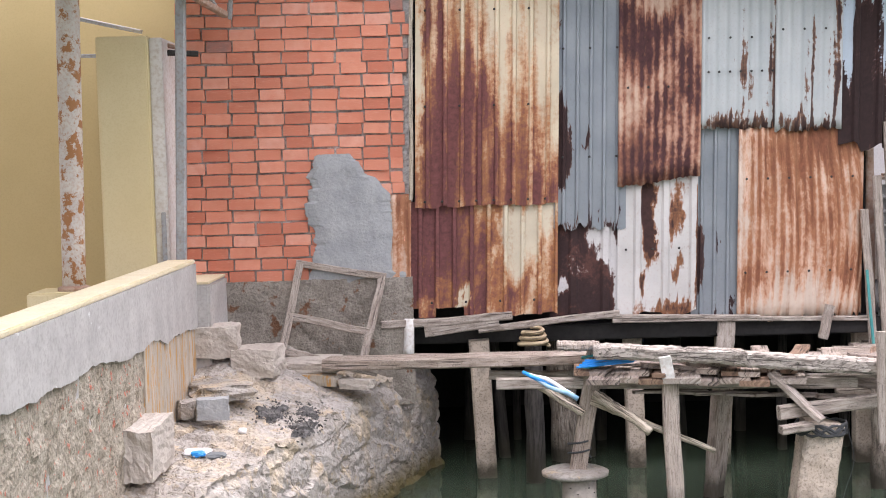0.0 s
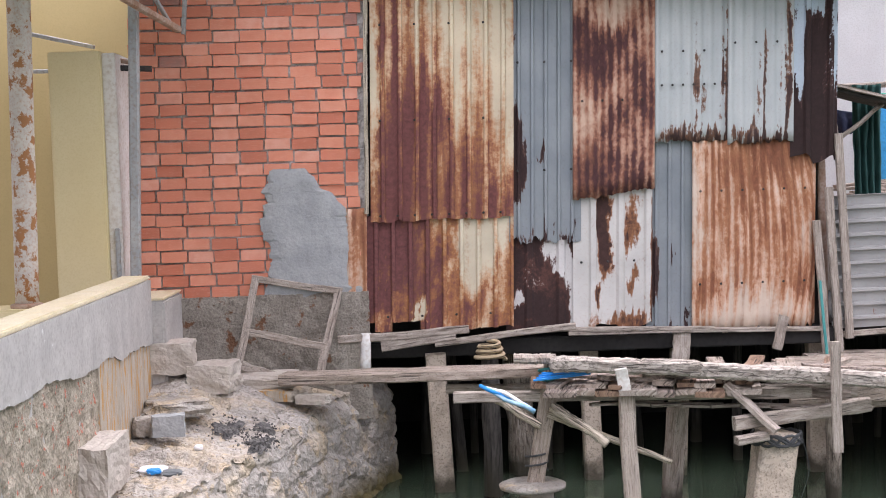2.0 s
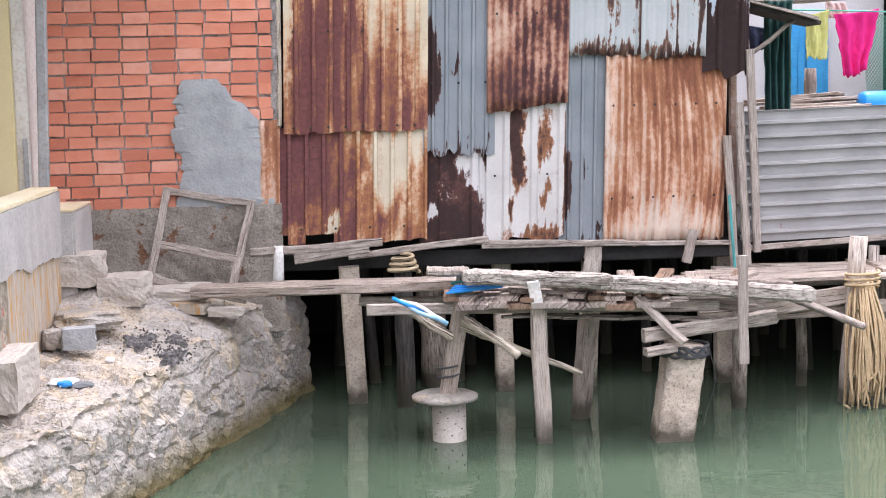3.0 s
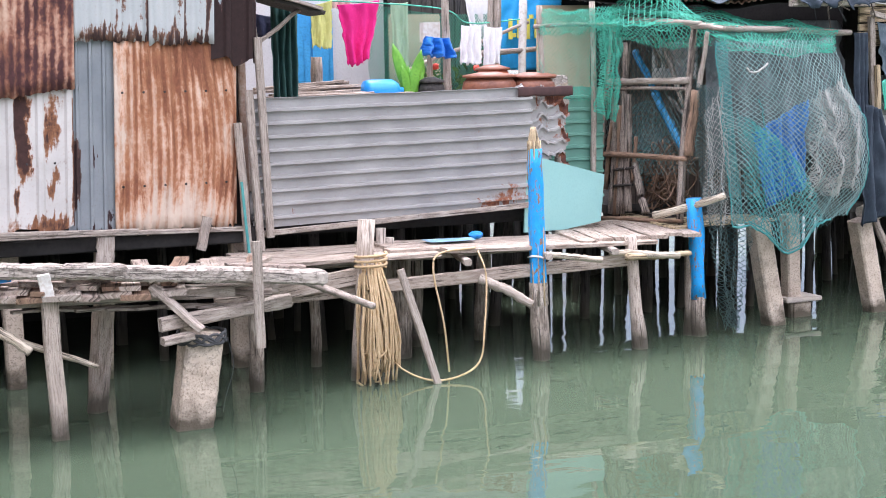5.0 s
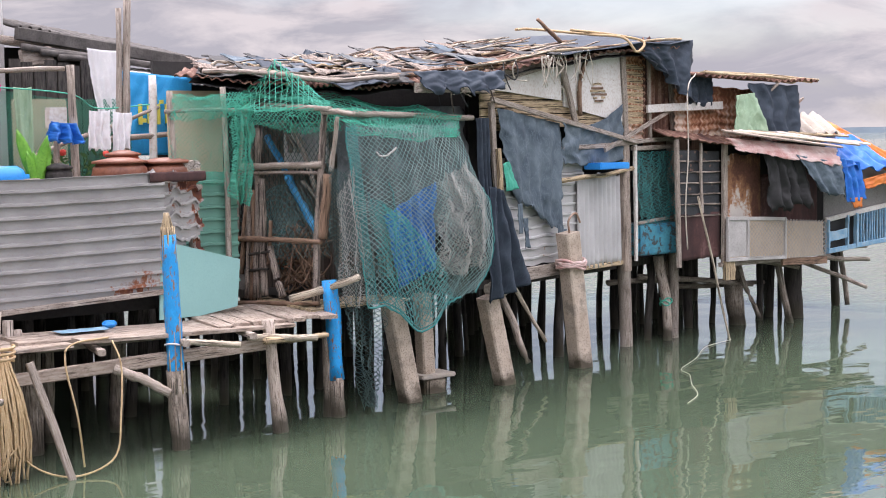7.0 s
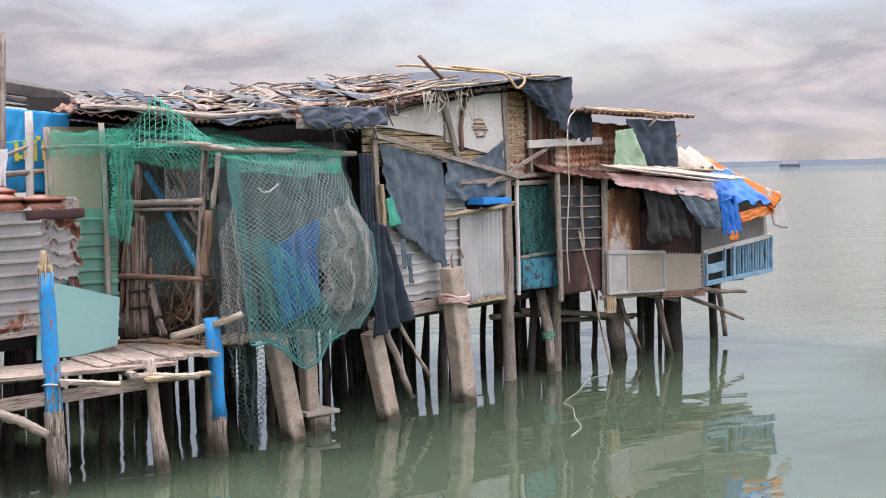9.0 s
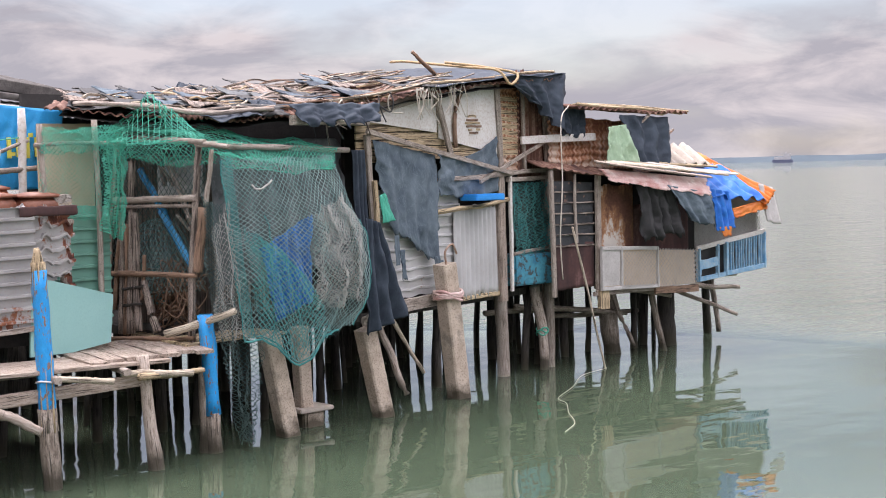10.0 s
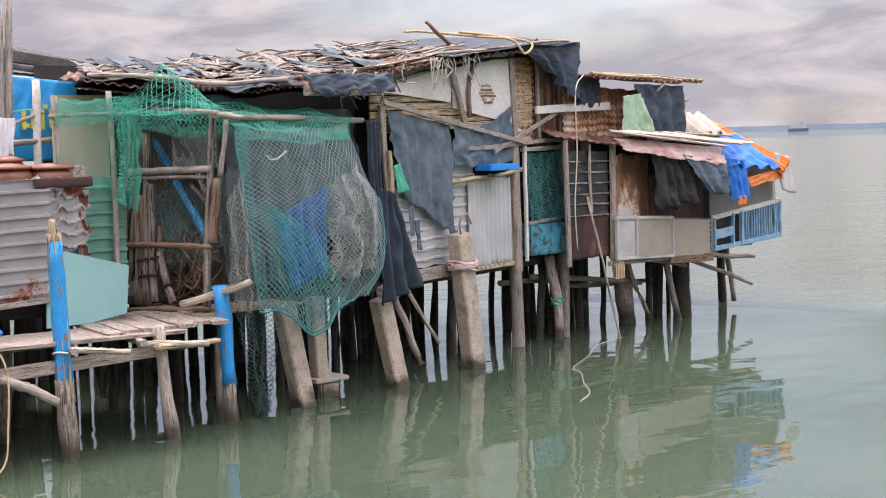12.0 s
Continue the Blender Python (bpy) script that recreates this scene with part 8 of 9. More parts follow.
for p, q, r, m, lb in (((9.5, 11.5, 0.9), (9.75, 11.35, 0.1), 0.04, "pale_pile", "short pale stake under the wall"), ((9.62, 11.45, 0.95), (9.95, 11.3, 0.3), 0.022, "pale_stick", "thin pale stick leaning under the wall"), ((12.32, 12.0, 1.0), (12.5, 12.0, -0.4), 0.06, "pale_pile", "pale stilt bound with cord"), ((13.9, 12.2, 0.9), (14.2, 12.1, 0.1), 0.035, "pile", "thin crooked prop in the water")):
    put("prop", pole_mesh(p, q, r, r * 0.85, M[m], "prop", 10, 0.02), None, lb, category="prop", group="props under the house")
put("cord_knot", tube_mesh([(12.44 + 0.07 * math.cos(a), 12.0 + 0.07 * math.sin(a), 0.42 + 0.02 * math.sin(2.7 * a) + 0.004 * a) for a in np.linspace(0, 20, 90)], 0.009, M["net_green"], "cord_knot"), None, "green cord knotted round a stilt", category="rope")
# crab-pot bay with teal nets
bay = thing("net_bay", (12.1, 11.9, 1.0), "narrow bay hung with teal nets and a blue crate", "bay")
put("frame", board_mesh(on("W", 11.66, 1.0, 0.1), on("W", 11.66, 2.3, 0.1), 0.04, 0.04, M["white_paint"], "frame"), bay)
put("frame", board_mesh(on("W", 12.55, 1.0, 0.1), on("W", 12.5, 2.3, 0.1), 0.04, 0.04, M["wood"], "frame"), bay)
put("frame", board_mesh(on("W", 11.6, 2.26, 0.1), on("W", 12.6, 2.28, 0.1), 0.04, 0.05, M["wood"], "frame"), bay)
put("frame", board_mesh(on("W", 11.66, 1.42, 0.12), on("W", 12.52, 1.45, 0.12), 0.035, 0.035, M["wood"], "frame"), bay)
put("crate", block("crate", tuple(on("W", 11.7, 1.05, 0.12)), tuple(on("W", 12.45, 1.4, 0.05) + (0, 0.15, 0)), M["faded_teal"], 0.02), bay, "faded blue crate")
put("hanging_net", net_mesh(cloth([on("W", 11.7, 2.22, 0.1), on("W", 12.5, 2.22, 0.1), on("W", 12.48, 1.2, 0.12), on("W", 11.7, 1.3, 0.12)], 34, 46, 0.09, 4, 0, 95, 0.3, 0.05, 5), 0.003, M["net_teal"], "hanging_net"), bay, "teal nets")
put("hanging_net", net_mesh(cloth([on("W", 11.75, 2.2, 0.05), on("W", 12.5, 2.22, 0.05), on("W", 12.55, 1.4, 0.05), on("W", 11.75, 1.5, 0.05)], 44, 56, 0.08, 4, 0, 97, 0.15, 0.05, 7), 0.0045, M["net_dark"], "hanging_net"), bay, "dark nets")
put("net_bunch", net_mesh(cloth([on("W", 12.4, 1.95, 0.25), on("W", 12.7, 1.95, 0.25), on("W", 12.68, 1.4, 0.22), on("W", 12.45, 1.45, 0.22)], 24, 40, 0.15, 4, 0, 99, 0, 0.05, 3), 0.008, M["net_teal"], "net_bunch"), bay)

# ---------------------------------------------------------------- last bays over open water
end = thing("end_hut", (14.2, 12.3, 0.95), "low end hut with mixed tin and wire mesh walls", "house")
corrugated("E1", "metal_sheet", 12.22, 12.95, 0.97, 1.5, 0.3, 0.006, sm["darkred"], end, "dark maroon sheet metal door panel", 0.02, "sine", False, 0.005, seed=61)
for i in range(6):
    z = 1.54 + i * 0.125
    put("slat", board_mesh(on("E1", 12.22, z, 0.01), on("E1", 12.95, z - 0.02, 0.01), 0.015, 0.11, M["slate"], "slat"), end)
    put("batten", board_mesh(on("E1", 12.22, z - 0.06, 0.03), on("E1", 12.95, z - 0.075, 0.03), 0.015, 0.018, M["cage_wood"], "batten"), end)
put("post", board_mesh(on("E1", 12.6, 1.5, 0.05), on("E1", 12.58, 2.3, 0.05), 0.03, 0.03, M["wood"], "post"), end)
put("post", board_mesh(on("E1", 12.18, 0.9, 0.05), on("E1", 12.15, 2.35, 0.05), 0.05, 0.05, M["wood"], "post"), end)
put("post", board_mesh(on("E1", 12.98, 0.9, 0.06), on("E1", 13.0, 2.3, 0.06), 0.07, 0.05, M["wood"], "post"), end)
corrugated("E1", "metal_sheet", 13.05, 13.75, 1.25, 2.15, 0.35, 0.006, sm["hut"], end, "white sheet eaten by brown rust", 0.0, "sine", False, 0.01, seed=62)
corrugated("E1", "metal_sheet", 13.6, 15.0, 1.0, 1.9, 0.3, 0.006, sm["darkred"], end, "dark rusty sheet", -0.05, "sine", False, 0.01, seed=63)
gl = put("white_box", sheet_mesh("white_box", np.array([[on("E1", 12.95, 0.94, 0.12), on("E1", 14.05, 0.90, 0.12)], [on("E1", 12.95, 1.42, 0.12), on("E1", 14.05, 1.36, 0.12)]]), M["tan_board"], 0.02, False), end, "pale panel behind wire mesh")
for a, b in (((12.95, 0.94), (14.05, 0.90)), ((12.95, 1.42), (14.05, 1.36)), ((12.95, 0.92), (12.95, 1.44)), ((13.32, 0.92), (13.32, 1.42)), ((14.05, 0.88), (14.05, 1.38))):
    put("frame_bar", board_mesh(on("E1", *a, 0.14), on("E1", *b, 0.14), 0.03, 0.045, M["asbestos"], "frame_bar"), end)
put("pale_pane", sheet_mesh("pale_pane", np.array([[on("E1", 12.97, 0.97, 0.135), on("E1", 13.3, 0.96, 0.135)], [on("E1", 12.97, 1.40, 0.135), on("E1", 13.3, 1.39, 0.135)]]), M["asbestos"], 0.008, False), end)
put("wire_mesh", net_mesh(cloth([on("E1", 13.35, 1.36, 0.16), on("E1", 14.02, 1.34, 0.16), on("E1", 14.02, 0.92, 0.16), on("E1", 13.35, 0.93, 0.16)], 22, 16, 0.01, 2, 0, 3), 0.005, M["wire"], "wire_mesh"), end)
put("wire_mesh", net_mesh(cloth([on("E1", 14.08, 1.36, 0.16), on("E1", 14.95, 1.30, 0.12), on("E1", 14.95, 0.86, 0.12), on("E1", 14.08, 0.88, 0.16)], 26, 16, 0.02, 2, 0, 5), 0.005, M["wire"], "wire_mesh"), end)
put("mesh_panel", sheet_mesh("mesh_panel", np.array([[on("E1", 14.08, 0.88, 0.08), on("E1", 14.95, 0.86, 0.06)], [on("E1", 14.08, 1.34, 0.08), on("E1", 14.95, 1.28, 0.06)]]), M["tan_board"], 0.02, False), end)
corrugated("E2", "metal_sheet", 15.05, 16.4, 1.3, 1.95, 0.4, 0.004, sm["zinc"], end, "grey tin sheet behind wire mesh", -0.02, "sine", False, 0.005, seed=64)
put("wire_mesh", net_mesh(cloth([on("E2", 15.0, 1.75, 0.03), on("E2", 16.38, 1.85, 0.03), on("E2", 16.4, 1.48, 0.03), on("E2", 15.0, 1.30, 0.03)], 44, 16, 0.01, 2, 0, 7), 0.005, M["wire"], "wire_mesh"), end)
# blue railing crate at the end
cr = put("blue_gate", board_mesh(on("E2", 15.0, 1.30, 0.05), on("E2", 16.45, 1.46, 0.05), 0.03, 0.06, M["white_paint"], "blue_gate"), end, "pale blue wooden gate used as a wall")
for a, b, w in (((15.0, 0.9), (16.45, 1.0), 0.06), ((15.02, 0.88), (15.02, 1.3), 0.07), ((15.42, 0.92), (15.42, 1.34), 0.05), ((15.6, 0.93), (15.6, 1.36), 0.06), ((16.44, 0.97), (16.44, 1.45), 0.06), ((15.02, 1.08), (15.42, 1.12), 0.12)):
    put("rail", board_mesh(on("E2", *a, 0.06), on("E2", *b, 0.06), 0.03, w, M["faded_blue"], "rail"), cr)
for i in range(14):
    x = 15.66 + i * 0.056
    put("bar", board_mesh(on("E2", x, 0.94 + 0.006 * i, 0.05), on("E2", x, 1.37 + 0.006 * i, 0.05), 0.02, 0.025, M["faded_blue"], "bar", 3), cr)
# black sheet added so the gaps between the bars look shaded
put("backing", sheet_mesh("backing", np.array([[on("E2", 15.0, 0.9, 0.0), on("E2", 16.4, 1.0, 0.0)], [on("E2", 15.0, 1.3, 0.0), on("E2", 16.4, 1.42, 0.0)]]), M["tarp_black"], 0.01, False), cr)
put("bottom_board", board_mesh(on("E1", 14.05, 0.84, 0.1), on("E1", 15.0, 0.80, 0.08), 0.03, 0.09, M["brown_wood"], "bottom_board"), end)
put("bottom_board", board_mesh(on("E1", 12.9, 0.88, 0.06), on("E1", 14.1, 0.86, 0.06), 0.05, 0.05, M["wood"], "bottom_board"), end)
put("corner_block", board_mesh(on("E1", 13.02, 0.70, 0.1), on("E1", 13.02, 0.92, 0.1), 0.16, 0.06, M["bamboo"], "corner_block"), end)
for a, b, r in (((15.0, 11.8, 0.84), (15.95, 11.75, 0.74), 0.045), ((15.0, 12.2, 0.78), (15.9, 11.75, 0.38), 0.04), ((14.4, 12.0, 0.8), (15.5, 12.1, 0.75), 0.04), ((12.2, 12.2, 0.75), (14.3, 12.3, 0.5), 0.05), ((13.6, 12.2, 0.9), (14.6, 11.8, 0.72), 0.04), ((16.2, 12.4, 0.85), (16.1, 12.2, 0.1), 0.05), ((15.7, 12.3, 0.8), (16.5, 12.2, 0.86), 0.04), ((11.7, 12.2, 0.72), (13.0, 12.4, 0.62), 0.045), ((12.9, 12.5, 0.55), (15.0, 12.7, 0.45), 0.045)):
    put("strut", pole_mesh(a, b, r * 0.75, r * 0.6, M["pile"], "strut"), None, "weathered strut under the end hut", category="strut", group="struts under the end hut")
# red boarded upper room behind
corrugated("E1", "metal_sheet", 12.6, 14.3, 2.35, 2.95, 0.085, 0.013, sm["h"], end, "brown rusted sheet with level ribs", -0.35, "sine", True, 0.01, seed=65)
put("white_board", board_mesh(on("E1", 12.0, 2.70, -0.25), on("E1", 13.35, 2.74, -0.25), 0.03, 0.09, M["white_paint"], "white_board"), end)
slab_poly("room_side", [(14.3, 12.15), (14.35, 12.15), (14.45, 14.8), (14.4, 14.8)], 2.2, 2.9, "brown_wood", end)
put("upper_roof", slope_sheet("upper_roof", (12.7, 11.65, 3.08), (2.15, 0.05, -0.06), (0.2, 2.8, 0.25), 160, 8, 0.11, 0.016, sm["red"], 0.01, 0.03, 3), end, "ragged rusty tin roof")
for i in range(6):
    put("roof_stick", pole_mesh((12.8 + 0.1 * i, 11.7 + 0.12 * i, 3.12), (14.85 + rl.uniform(-0.2, 0.25), 11.75 + 0.1 * i, 3.03 + rl.uniform(-0.02, 0.03)), 0.022, 0.015, M["bamboo"], "roof_stick"), end)
put("roof_prop", pole_mesh((13.7, 11.9, 2.6), (14.1, 11.7, 3.0), 0.02, 0.02, M["wood"], "roof_prop"), end)
put("green_sack", sheet_mesh("green_sack", draped([(13.25, 11.6, 2.85), (13.55, 11.6, 2.88), (13.72, 11.55, 2.4), (13.15, 11.55, 2.4)], 18, 20, 0.06, 3, 0, 101, 0.02, 0.03, 2), M["green_cloth"], 0.02), None, "pale green sack stuffed under the eave", category="sack")
put("black_cloth", sheet_mesh("black_cloth", draped([(13.55, 11.7, 3.0), (14.55, 11.75, 2.98), (14.5, 11.7, 2.3), (13.75, 11.6, 2.4)], 24, 22, 0.06, 3, 0, 103, 0.02, 0.04, 3), M["tarp_navy"], 0.006), None, "dark cloth hung under the eave", category="cloth")
# low front roof of strips and sheets
low = put("low_roof", slope_sheet("low_roof", (12.0, 11.5, 2.38), (2.9, 0.0, -0.28), (0.3, 0.9, 0.18), 70, 8, 0.14, 0.012, sm["red"], 0.01, 0.02, 5), end, "low rusty lean-to roof")
for i in range(9):
    put("roof_strip", board_mesh((12.7 + 0.2 * i, 11.34 + 0.045 * i, 2.44 - 0.004 * i), (15.05 + rl.uniform(-0.3, 0.55), 11.27 + 0.06 * i, 2.20 + 0.018 * i + rl.uniform(-0.01, 0.02)), 0.02, 0.06, M[("plank", "pale_stick", "white_paint", "bamboo")[i % 4]], "roof_strip", turn=1.2), end)
put("pink_tarpaulin", sheet_mesh("pink_tarpaulin", draped([(12.85, 11.42, 2.36), (14.75, 11.36, 2.20), (14.75, 11.26, 1.98), (12.95, 11.34, 2.22)], 40, 14, 0.05, 3, 0, 105, 0.05, 0.005, 4), M["tarp_pink"], 0.005), None, "faded pink tarpaulin along the low eave", category="tarpaulin")
put("black_tarpaulin", sheet_mesh("black_tarpaulin", draped([(13.5, 11.42, 2.22), (14.15, 11.4, 2.12), (14.3, 11.35, 1.55), (13.6, 11.38, 1.5)], 26, 22, 0.07, 3, 0, 107, 0.08, 0.05, 4), M["tarp_black"], 0.005), None, "black tarpaulin hanging in folds", category="tarpaulin")
put("grey_tarpaulin", sheet_mesh("grey_tarpaulin", draped([(13.95, 11.32, 2.14), (14.75, 11.28, 2.02), (14.8, 11.25, 1.62), (14.35, 11.25, 1.68)], 26, 18, 0.05, 3, 0, 109, 0.04, 0.03, 3), M["tarp_grey"], 0.005), None, "grey tarpaulin flap under the eave", category="tarpaulin")
put("blue_tarpaulin", sheet_mesh("blue_tarpaulin", draped([(15.0, 11.95, 2.40), (15.85, 11.95, 2.36), (16.2, 11.45, 1.88), (14.9, 11.36, 1.98)], 34, 26, 0.08, 3, 0, 111, 0.02, 0.03, 4), M["tarp_blue"], 0.006), None, "creased blue tarpaulin over the end roof", category="tarpaulin")
put("blue_tarpaulin", sheet_mesh("blue_tarpaulin", draped([(14.88, 11.40, 2.08), (15.3, 11.42, 2.02), (15.38, 11.38, 1.56), (15.02, 11.36, 1.52)], 18, 22, 0.06, 3, 0, 113, 0.02, 0.03, 3), M["tarp_blue"], 0.006), None, "creased blue tarpaulin end hanging down", category="tarpaulin")
put("orange_tarpaulin", sheet_mesh("orange_tarpaulin", draped([(15.5, 12.3, 2.52), (15.95, 12.3, 2.50), (16.5, 11.55, 1.98), (16.12, 11.42, 1.80)], 24, 26, 0.08, 3, 0, 115, 0.02, 0.03, 4), M["tarp_orange"], 0.006), None, "orange tarpaulin over the end roof", category="tarpaulin")
put("orange_tarpaulin", sheet_mesh("orange_tarpaulin", draped([(14.6, 12.5, 2.62), (15.8, 12.5, 2.62), (15.75, 12.05, 2.44), (14.55, 12.0, 2.34)], 24, 12, 0.06, 3, 0, 119, 0.02), M["tarp_orange"], 0.006), None, "orange tarpaulin along the end ridge", category="tarpaulin")
put("orange_tarpaulin", sheet_mesh("orange_tarpaulin", draped([(15.35, 11.4, 1.80), (16.2, 11.5, 1.90), (16.25, 11.48, 1.78), (15.4, 11.38, 1.68)], 20, 8, 0.04, 3, 0, 117, 0.02), M["tarp_orange"], 0.006), None, "orange hem of the tarpaulin", category="tarpaulin")
put("orange_tarpaulin", sheet_mesh("orange_tarpaulin", draped([(15.05, 11.37, 1.58), (15.3, 11.37, 1.58), (15.28, 11.36, 1.46), (15.12, 11.36, 1.46)], 8, 6, 0.02, 3, 0, 118, 0.02), M["tarp_orange"], 0.006), None, "orange hem of the tarpaulin", category="tarpaulin")
put("roof_tile", slope_sheet("roof_tile", (14.55, 11.7, 2.36), (0.75, -0.02, 0.02), (0.3, 0.6, 0.26), 60, 8, 0.19, 0.035, M["slab"], 0.015), None, "pale curved fibre-cement sheet on the end roof", category="sheet")
put("hull_scrap", slope_sheet("hull_scrap", (16.2, 11.6, 2.10), (0.42, 0.1, -0.06), (0.05, -0.1, -0.5), 16, 14, 0.35, 0.02, M["asbestos"], 0.012), None, "grey corrugated scrap hanging at the hut's end", category="sheet")
put("curved_scrap", pole_mesh((15.25, 12.5, 2.66), (15.5, 12.45, 2.85), 0.05, 0.015, M["wood"], "scrap"), None, "pointed wood scrap on the roof", category="scrap")
put("teal_rail", pole_mesh((14.4, 12.7, 2.47), (15.2, 12.7, 2.50), 0.02, 0.02, M["net_green"], "rail"), None, "thin green rail behind the end roof", category="rail")
put("hanging_rope", tube_mesh(smooth_path([(12.7, 11.75, 3.1), (12.3, 11.5, 2.9), (12.25, 11.45, 2.2), (12.2, 11.45, 1.6), (12.28, 11.5, 1.1)], 30), 0.008, M["pale_rope"], "rope"), None, "pale rope hanging down the wall", category="rope")
put("mooring_pole", pole_mesh((12.35, 11.4, 1.7), (13.05, 11.5, -0.2), 0.014, 0.012, M["pale_stick"], "mooring_pole"), None, "thin pale pole leaning into the water", category="pole")
put("mooring_rope", tube_mesh(smooth_path([(12.95, 11.45, 0.01), (12.3, 11.25, 0.012), (11.6, 10.75, 0.012), (10.95, 10.35, 0.012), (10.75, 10.05, 0.012), (10.35, 9.65, 0.012), (10.0, 9.25, 0.008), (9.6, 9.0, 0.006)], 90), 0.0034, M["pale_rope"], "rope"), None, "pale rope floating on the water", category="rope")

# ---------------------------------------------------------------- the long patched roof
def along(knots, n):
    K = np.asarray(knots, float)
    s = np.linspace(0, 1, len(K))
    t = np.linspace(0, 1, n)
    return np.stack([np.interp(t, s, K[:, i]) for i in range(3)], -1)


FRONT = [(6.3, 12.25, 3.02), (6.86, 11.2, 2.92), (7.31, 10.9, 2.87), (8.0, 10.82, 2.91), (8.54, 10.85, 2.97), (9.9, 11.1, 3.17), (11.4, 11.5, 3.33), (12.75, 11.9, 3.43)]
BACK = [(7.5, 14.0, 3.12), (8.0, 13.9, 3.16), (8.6, 13.9, 3.22), (9.2, 14.1, 3.28), (10.0, 14.3, 3.36), (11.2, 14.5, 3.46), (12.4, 14.6, 3.62), (13.4, 14.6, 3.62)]


def roof_grid(n=420, m=24, lift=0.0, s0=0.0, s1=1.0, t0=0.0, t1=1.0, pitch_n=75, amp=0.014, seed=0, rough=0.035):
    f, b = along(FRONT, 400), along(BACK, 400)
    S, T = np.meshgrid(np.linspace(s0, s1, n), np.linspace(t0, t1, m))
    idx = (S * 399).astype(int)
    P = f[idx] * (1 - T)[..., None] + b[idx] * T[..., None]
    P[..., 2] += lift + amp * np.sin(S * pitch_n * 2 * math.pi) + rough * fbm(S * 14, T * 4, 1.0, seed) + 0.10 * np.sin(T * math.pi) * 0.5
    return P


pr = put("patched_roof", sheet_mesh("patched_roof", roof_grid(), sm["red"], 0.012), house, "long rusty tin roof covered in sticks and scraps")
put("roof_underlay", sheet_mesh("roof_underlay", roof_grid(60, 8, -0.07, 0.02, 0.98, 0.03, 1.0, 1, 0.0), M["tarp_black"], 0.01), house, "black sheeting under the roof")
tarps = [("tarp_black", 0.03, 0.17, 0.0, 0.35, "ragged black tarpaulin on the roof"), ("tarp_navy", 0.24, 0.36, -0.05, 0.3, "dark tarpaulin hanging over the eave"), ("tarp_black", 0.14, 0.24, 0.05, 0.5, "ragged black tarpaulin on the roof"),
         ("tarp_grey", 0.34, 0.52, 0.25, 0.75, "grey tarpaulin on the roof"), ("landing", 0.40, 0.60, 0.55, 0.98, "faded tan sheeting on the roof"), ("tarp_navy", 0.72, 1.0, -0.02, 0.9, "navy tarpaulin draped over the roof corner"), ("landing", 0.15, 0.33, 0.4, 0.9, "faded pale sheeting on the roof")]
for k, (m, a, b, c, d, lb) in enumerate(tarps):
    put("roof_tarpaulin", sheet_mesh("roof_tarpaulin", roof_grid(50, 24, 0.03 + 0.006 * k, a, b, c, d, 6, 0.01, 20 + k, 0.025 if b == 1.0 else 0.06), M[m], 0.006), None, lb, category="tarpaulin", group="tarpaulins on the roof")
f_, b_ = along(FRONT, 400), along(BACK, 400)


def roof_point(s, t, up=0.0):
    i = int(np.clip(s, 0, 1) * 399)
    p = f_[i] * (1 - t) + b_[i] * t
    return p + np.array((0, 0, 0.05 * math.sin(max(0, t) * math.pi) * 2 * 0.5 + 0.06 + up))


for i in range(120):
    s, t = rl.uniform(0.0, 0.72), rl.uniform(0.0, 1.0) ** 1.2
    ds, dt = rl.uniform(0.03, 0.2), rl.uniform(-0.34, 0.34)
    m = ("pale_stick", "wood", "bamboo", "cage_wood", "brown_wood", "landing")[i % 6]
    p, q = roof_point(s, t, rl.uniform(0, 0.04)), roof_point(min(s + ds, 0.84), float(np.clip(t + dt, 0, 1)), rl.uniform(0, 0.05))
    put("roof_stick", pole_mesh(p, q, rl.uniform(0.008, 0.02), 0.008, M[m], "roof_stick", 9, 0.03, 6), house)
for i in range(58):
    s, t = rl.uniform(0.0, 0.72), rl.uniform(0.0, 0.95)
    p = roof_point(s, t, 0.02)
    w, up = rl.uniform(0.2, 0.65), rl.uniform(-0.02, 0.05)
    put("roof_scrap", sheet_mesh("roof_scrap", draped([p, p + (w, rl.uniform(-0.1, 0.1), up), p + (w * rl.uniform(0.5, 1.1), 0.35, 0.05), p + (0.0, 0.35, 0.08 + up)], 8, 8, 0.07, 3, 0, 130 + i), M[("tarp_black", "tarp_navy", "landing", "tarp_grey", "cage_wood", "tarp_black", "veil")[i % 7]], 0.006), house)
for i, (sp, tp, hp) in enumerate(((0.30, 0.75, 0.17), (0.42, 0.3, 0.10), (0.50, 0.9, 0.08), (0.36, 0.05, 0.13))):
    p = roof_point(sp, tp, -0.02)
    put("rag_peak", sheet_mesh("rag_peak", draped([p + (0.04 + 0.03 * i, 0.1, hp), p + (0.09 + 0.03 * i, 0.12, hp - 0.02), p + (0.30, -0.08, 0.0), p + (-0.16 + 0.05 * i, -0.06, 0.0)], 10, 10, 0.08, 3, 0, 230 + i, 0.1, 0.03, 2), M["tarp_black" if i % 3 else "tarp_navy"], 0.006), house)
for k in range(3):
    p0, s0 = 0.04 + 0.3 * k, 0.35
    put("eave_pole", tube_mesh(np.array([roof_point(p0 + s0 * q, -0.01 + 0.02 * k, 0.01 + 0.015 * math.sin(9 * q)) for q in np.linspace(0, 1, 20)]), 0.022 - 0.003 * k, M[("wood", "brown_wood", "bamboo")[k]], "eave_pole", 7), house)
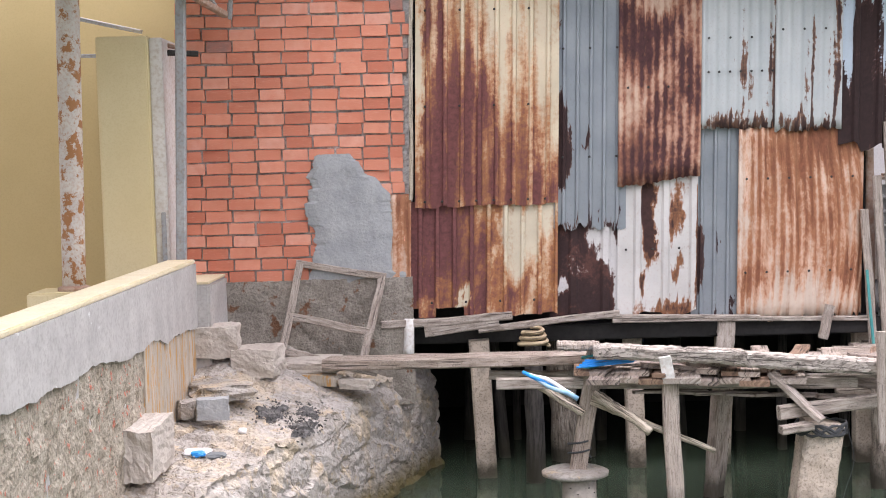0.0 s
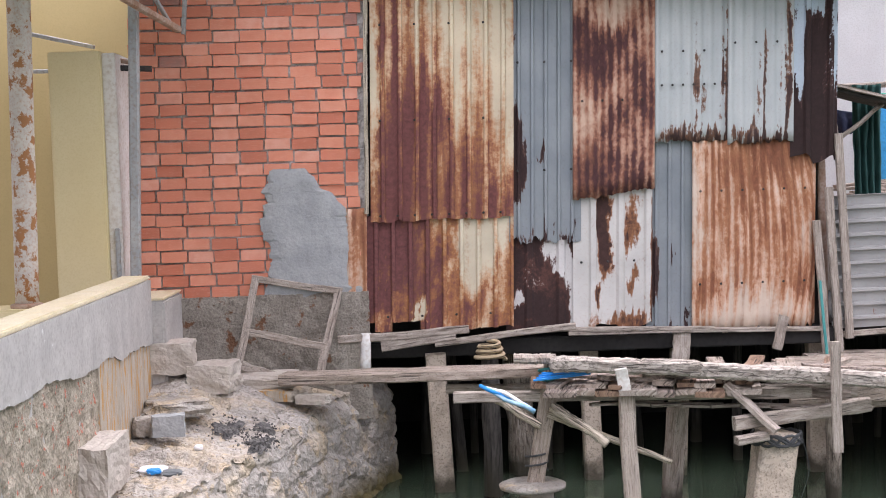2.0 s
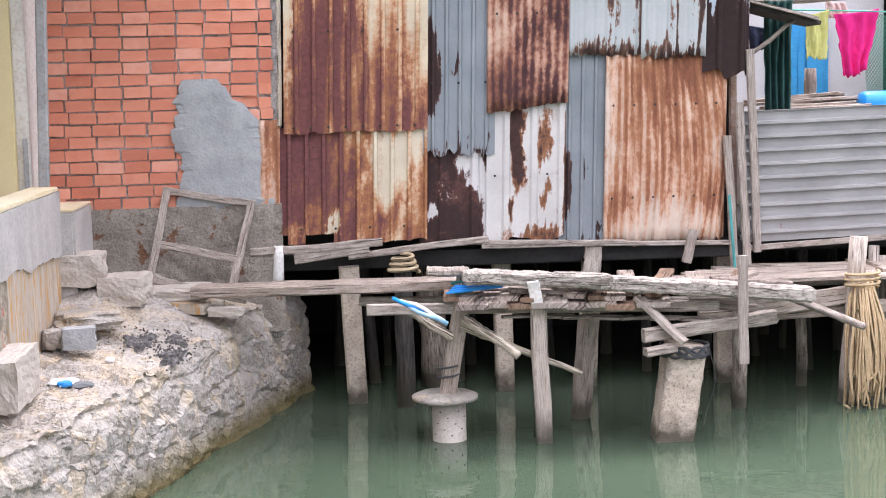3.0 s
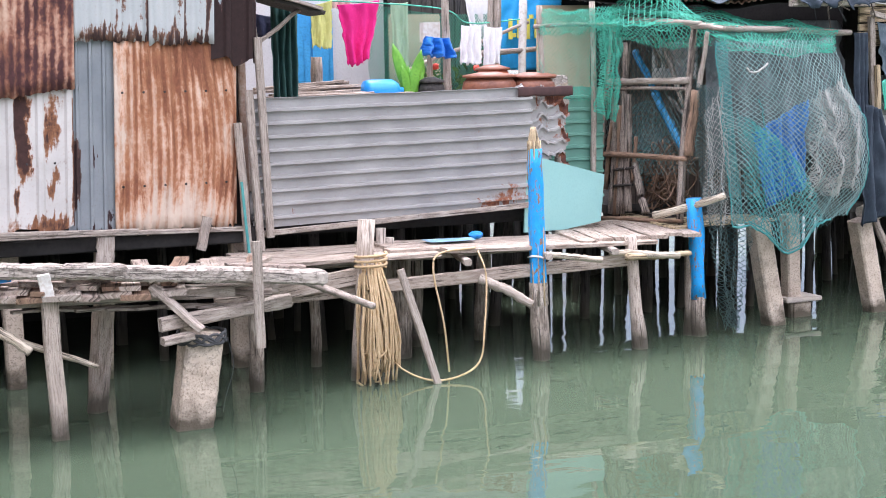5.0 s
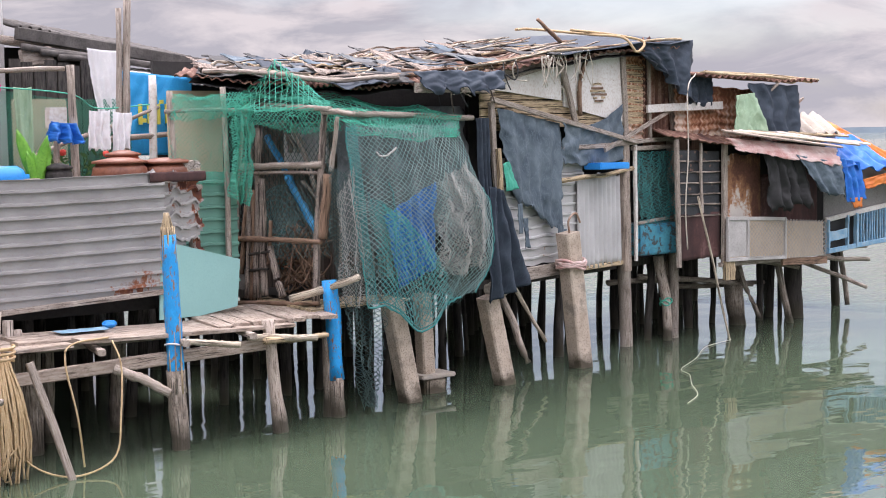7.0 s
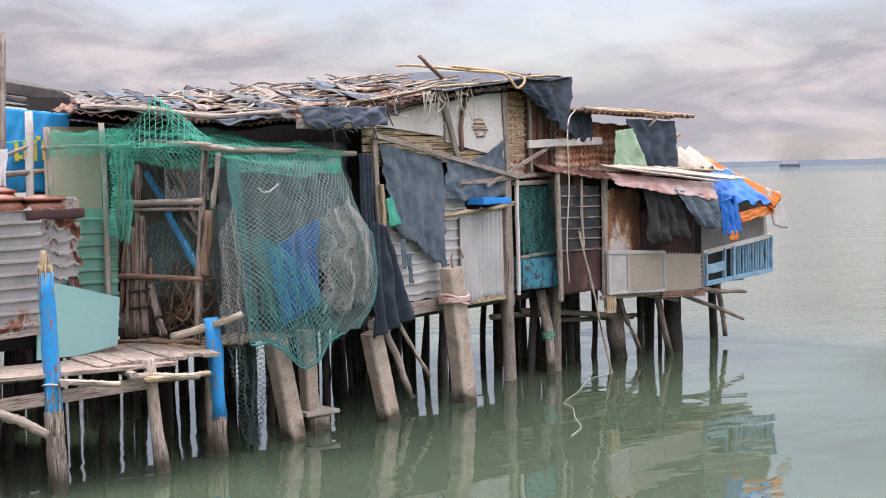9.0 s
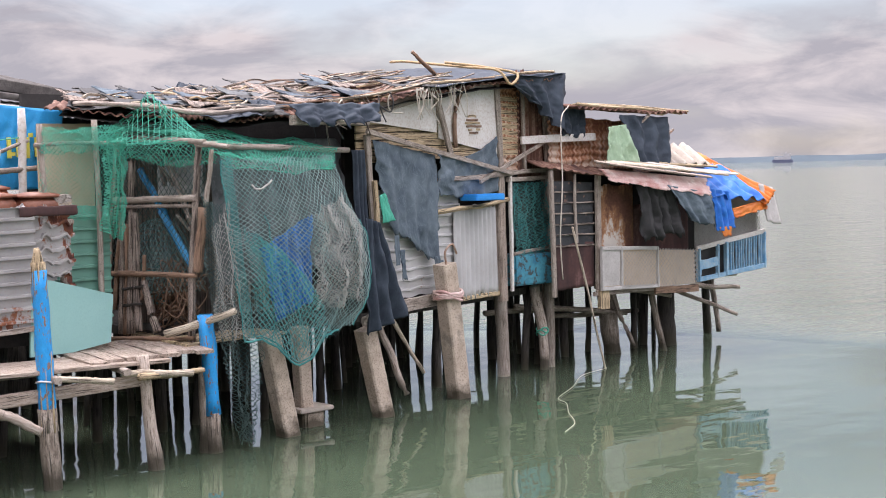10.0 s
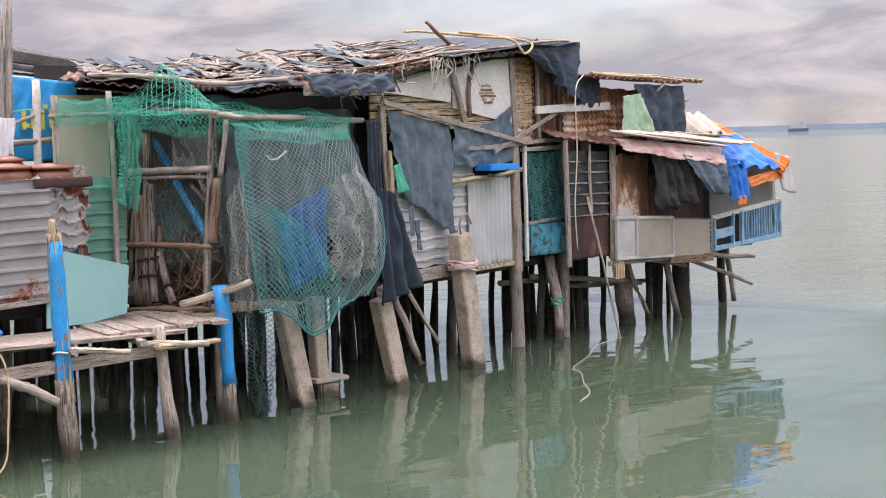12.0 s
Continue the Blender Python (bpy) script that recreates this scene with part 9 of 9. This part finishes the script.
for i in range(14):
    a = roof_point(0.52 + 0.011 * i + rl.uniform(-0.01, 0.01), 0.01, 0.0)
    put("rope_tangle", tube_mesh(smooth_path([a + (0, -0.03, 0.03), a + (rl.normal(0, 0.06), -0.06, -0.08), a + (rl.normal(0, 0.09), -0.04, -0.18), a + (rl.normal(0, 0.08), -0.06, -0.1 - rl.uniform(0, 0.35))], 14), rl.uniform(0.003, 0.008), M[("pale_rope", "dark_rope", "cage_wood")[i % 3]], "rope_tangle"), house)
# navy tarpaulin falling over the corner
put("roof_tarpaulin", sheet_mesh("roof_tarpaulin", draped([(11.35, 11.5, 3.40), (12.85, 11.93, 3.50), (12.62, 11.75, 2.78), (11.95, 11.66, 3.18)], 40, 24, 0.05, 3, 0, 161, 0.08, 0.05, 3), M["tarp_navy"], 0.008), None, "navy tarpaulin hanging over the roof corner", category="tarpaulin")
put("roof_tarpaulin", sheet_mesh("roof_tarpaulin", draped([(12.68, 11.84, 3.08), (13.2, 11.95, 3.1), (13.15, 11.92, 2.74), (12.7, 11.82, 2.78)], 20, 16, 0.08, 4, 0, 167, 0.05, 0.04, 3), M["tarp_navy"], 0.006), None, "navy tarpaulin end tied below the roof corner", category="tarpaulin")
put("roof_tarpaulin", sheet_mesh("roof_tarpaulin", draped([(7.9, 10.72, 3.02), (9.0, 10.76, 3.04), (8.9, 10.66, 2.86), (8.0, 10.62, 2.84)], 30, 10, 0.05, 4, 0, 163, 0.05, 0.03, 4), M["tarp_navy"], 0.006), None, "dark tarpaulin flap over the eave", category="tarpaulin")
put("roof_tarpaulin", sheet_mesh("roof_tarpaulin", draped([(6.6, 12.0, 3.06), (7.9, 10.85, 3.02), (7.85, 10.7, 2.90), (6.6, 11.8, 2.98)], 40, 8, 0.06, 5, 0, 165, 0.06, 0.02, 6), M["tarp_black"], 0.006), None, "ragged black flap along the eave", category="tarpaulin")
put("roof_rope", tube_mesh(smooth_path([(10.2, 12.0, 3.55), (10.6, 12.2, 3.58), (11.0, 11.7, 3.5), (11.2, 11.4, 3.45), (11.35, 11.35, 3.3), (11.5, 11.4, 3.42), (11.2, 11.6, 3.5), (10.8, 11.8, 3.55)], 60), 0.015, M["rope"], "rope"), None, "thick pale rope lying over the eave", category="rope")
put("roof_horn", pole_mesh((10.75, 11.9, 3.42), (10.42, 11.9, 3.66), 0.025, 0.02, M["brown_wood"], "branch"), None, "crooked branch standing off the roof", category="branch")
hang = []
for i in range(26):
    x = rl.uniform(9.6, 10.5)
    p0 = on("W", x, 3.2 + 0.1 * (x - 9.6) / 0.9, 0.25)
    L = rl.uniform(0.08, 0.42)
    v, f, u = sweep(smooth_path([p0, p0 + (rl.uniform(-0.08, 0.08), 0, -L * 0.5), p0 + (rl.uniform(-0.06, 0.06), 0, -L)], 8), circle(0.007, 4))
    hang.append((v, f, u))
V, F, U = joined(hang)
put("frayed_rope", mesh_of("frayed_rope", V, F, M["pale_rope"], U, None, True), None, "frayed old rope hanging from the eave", kind="stuff")
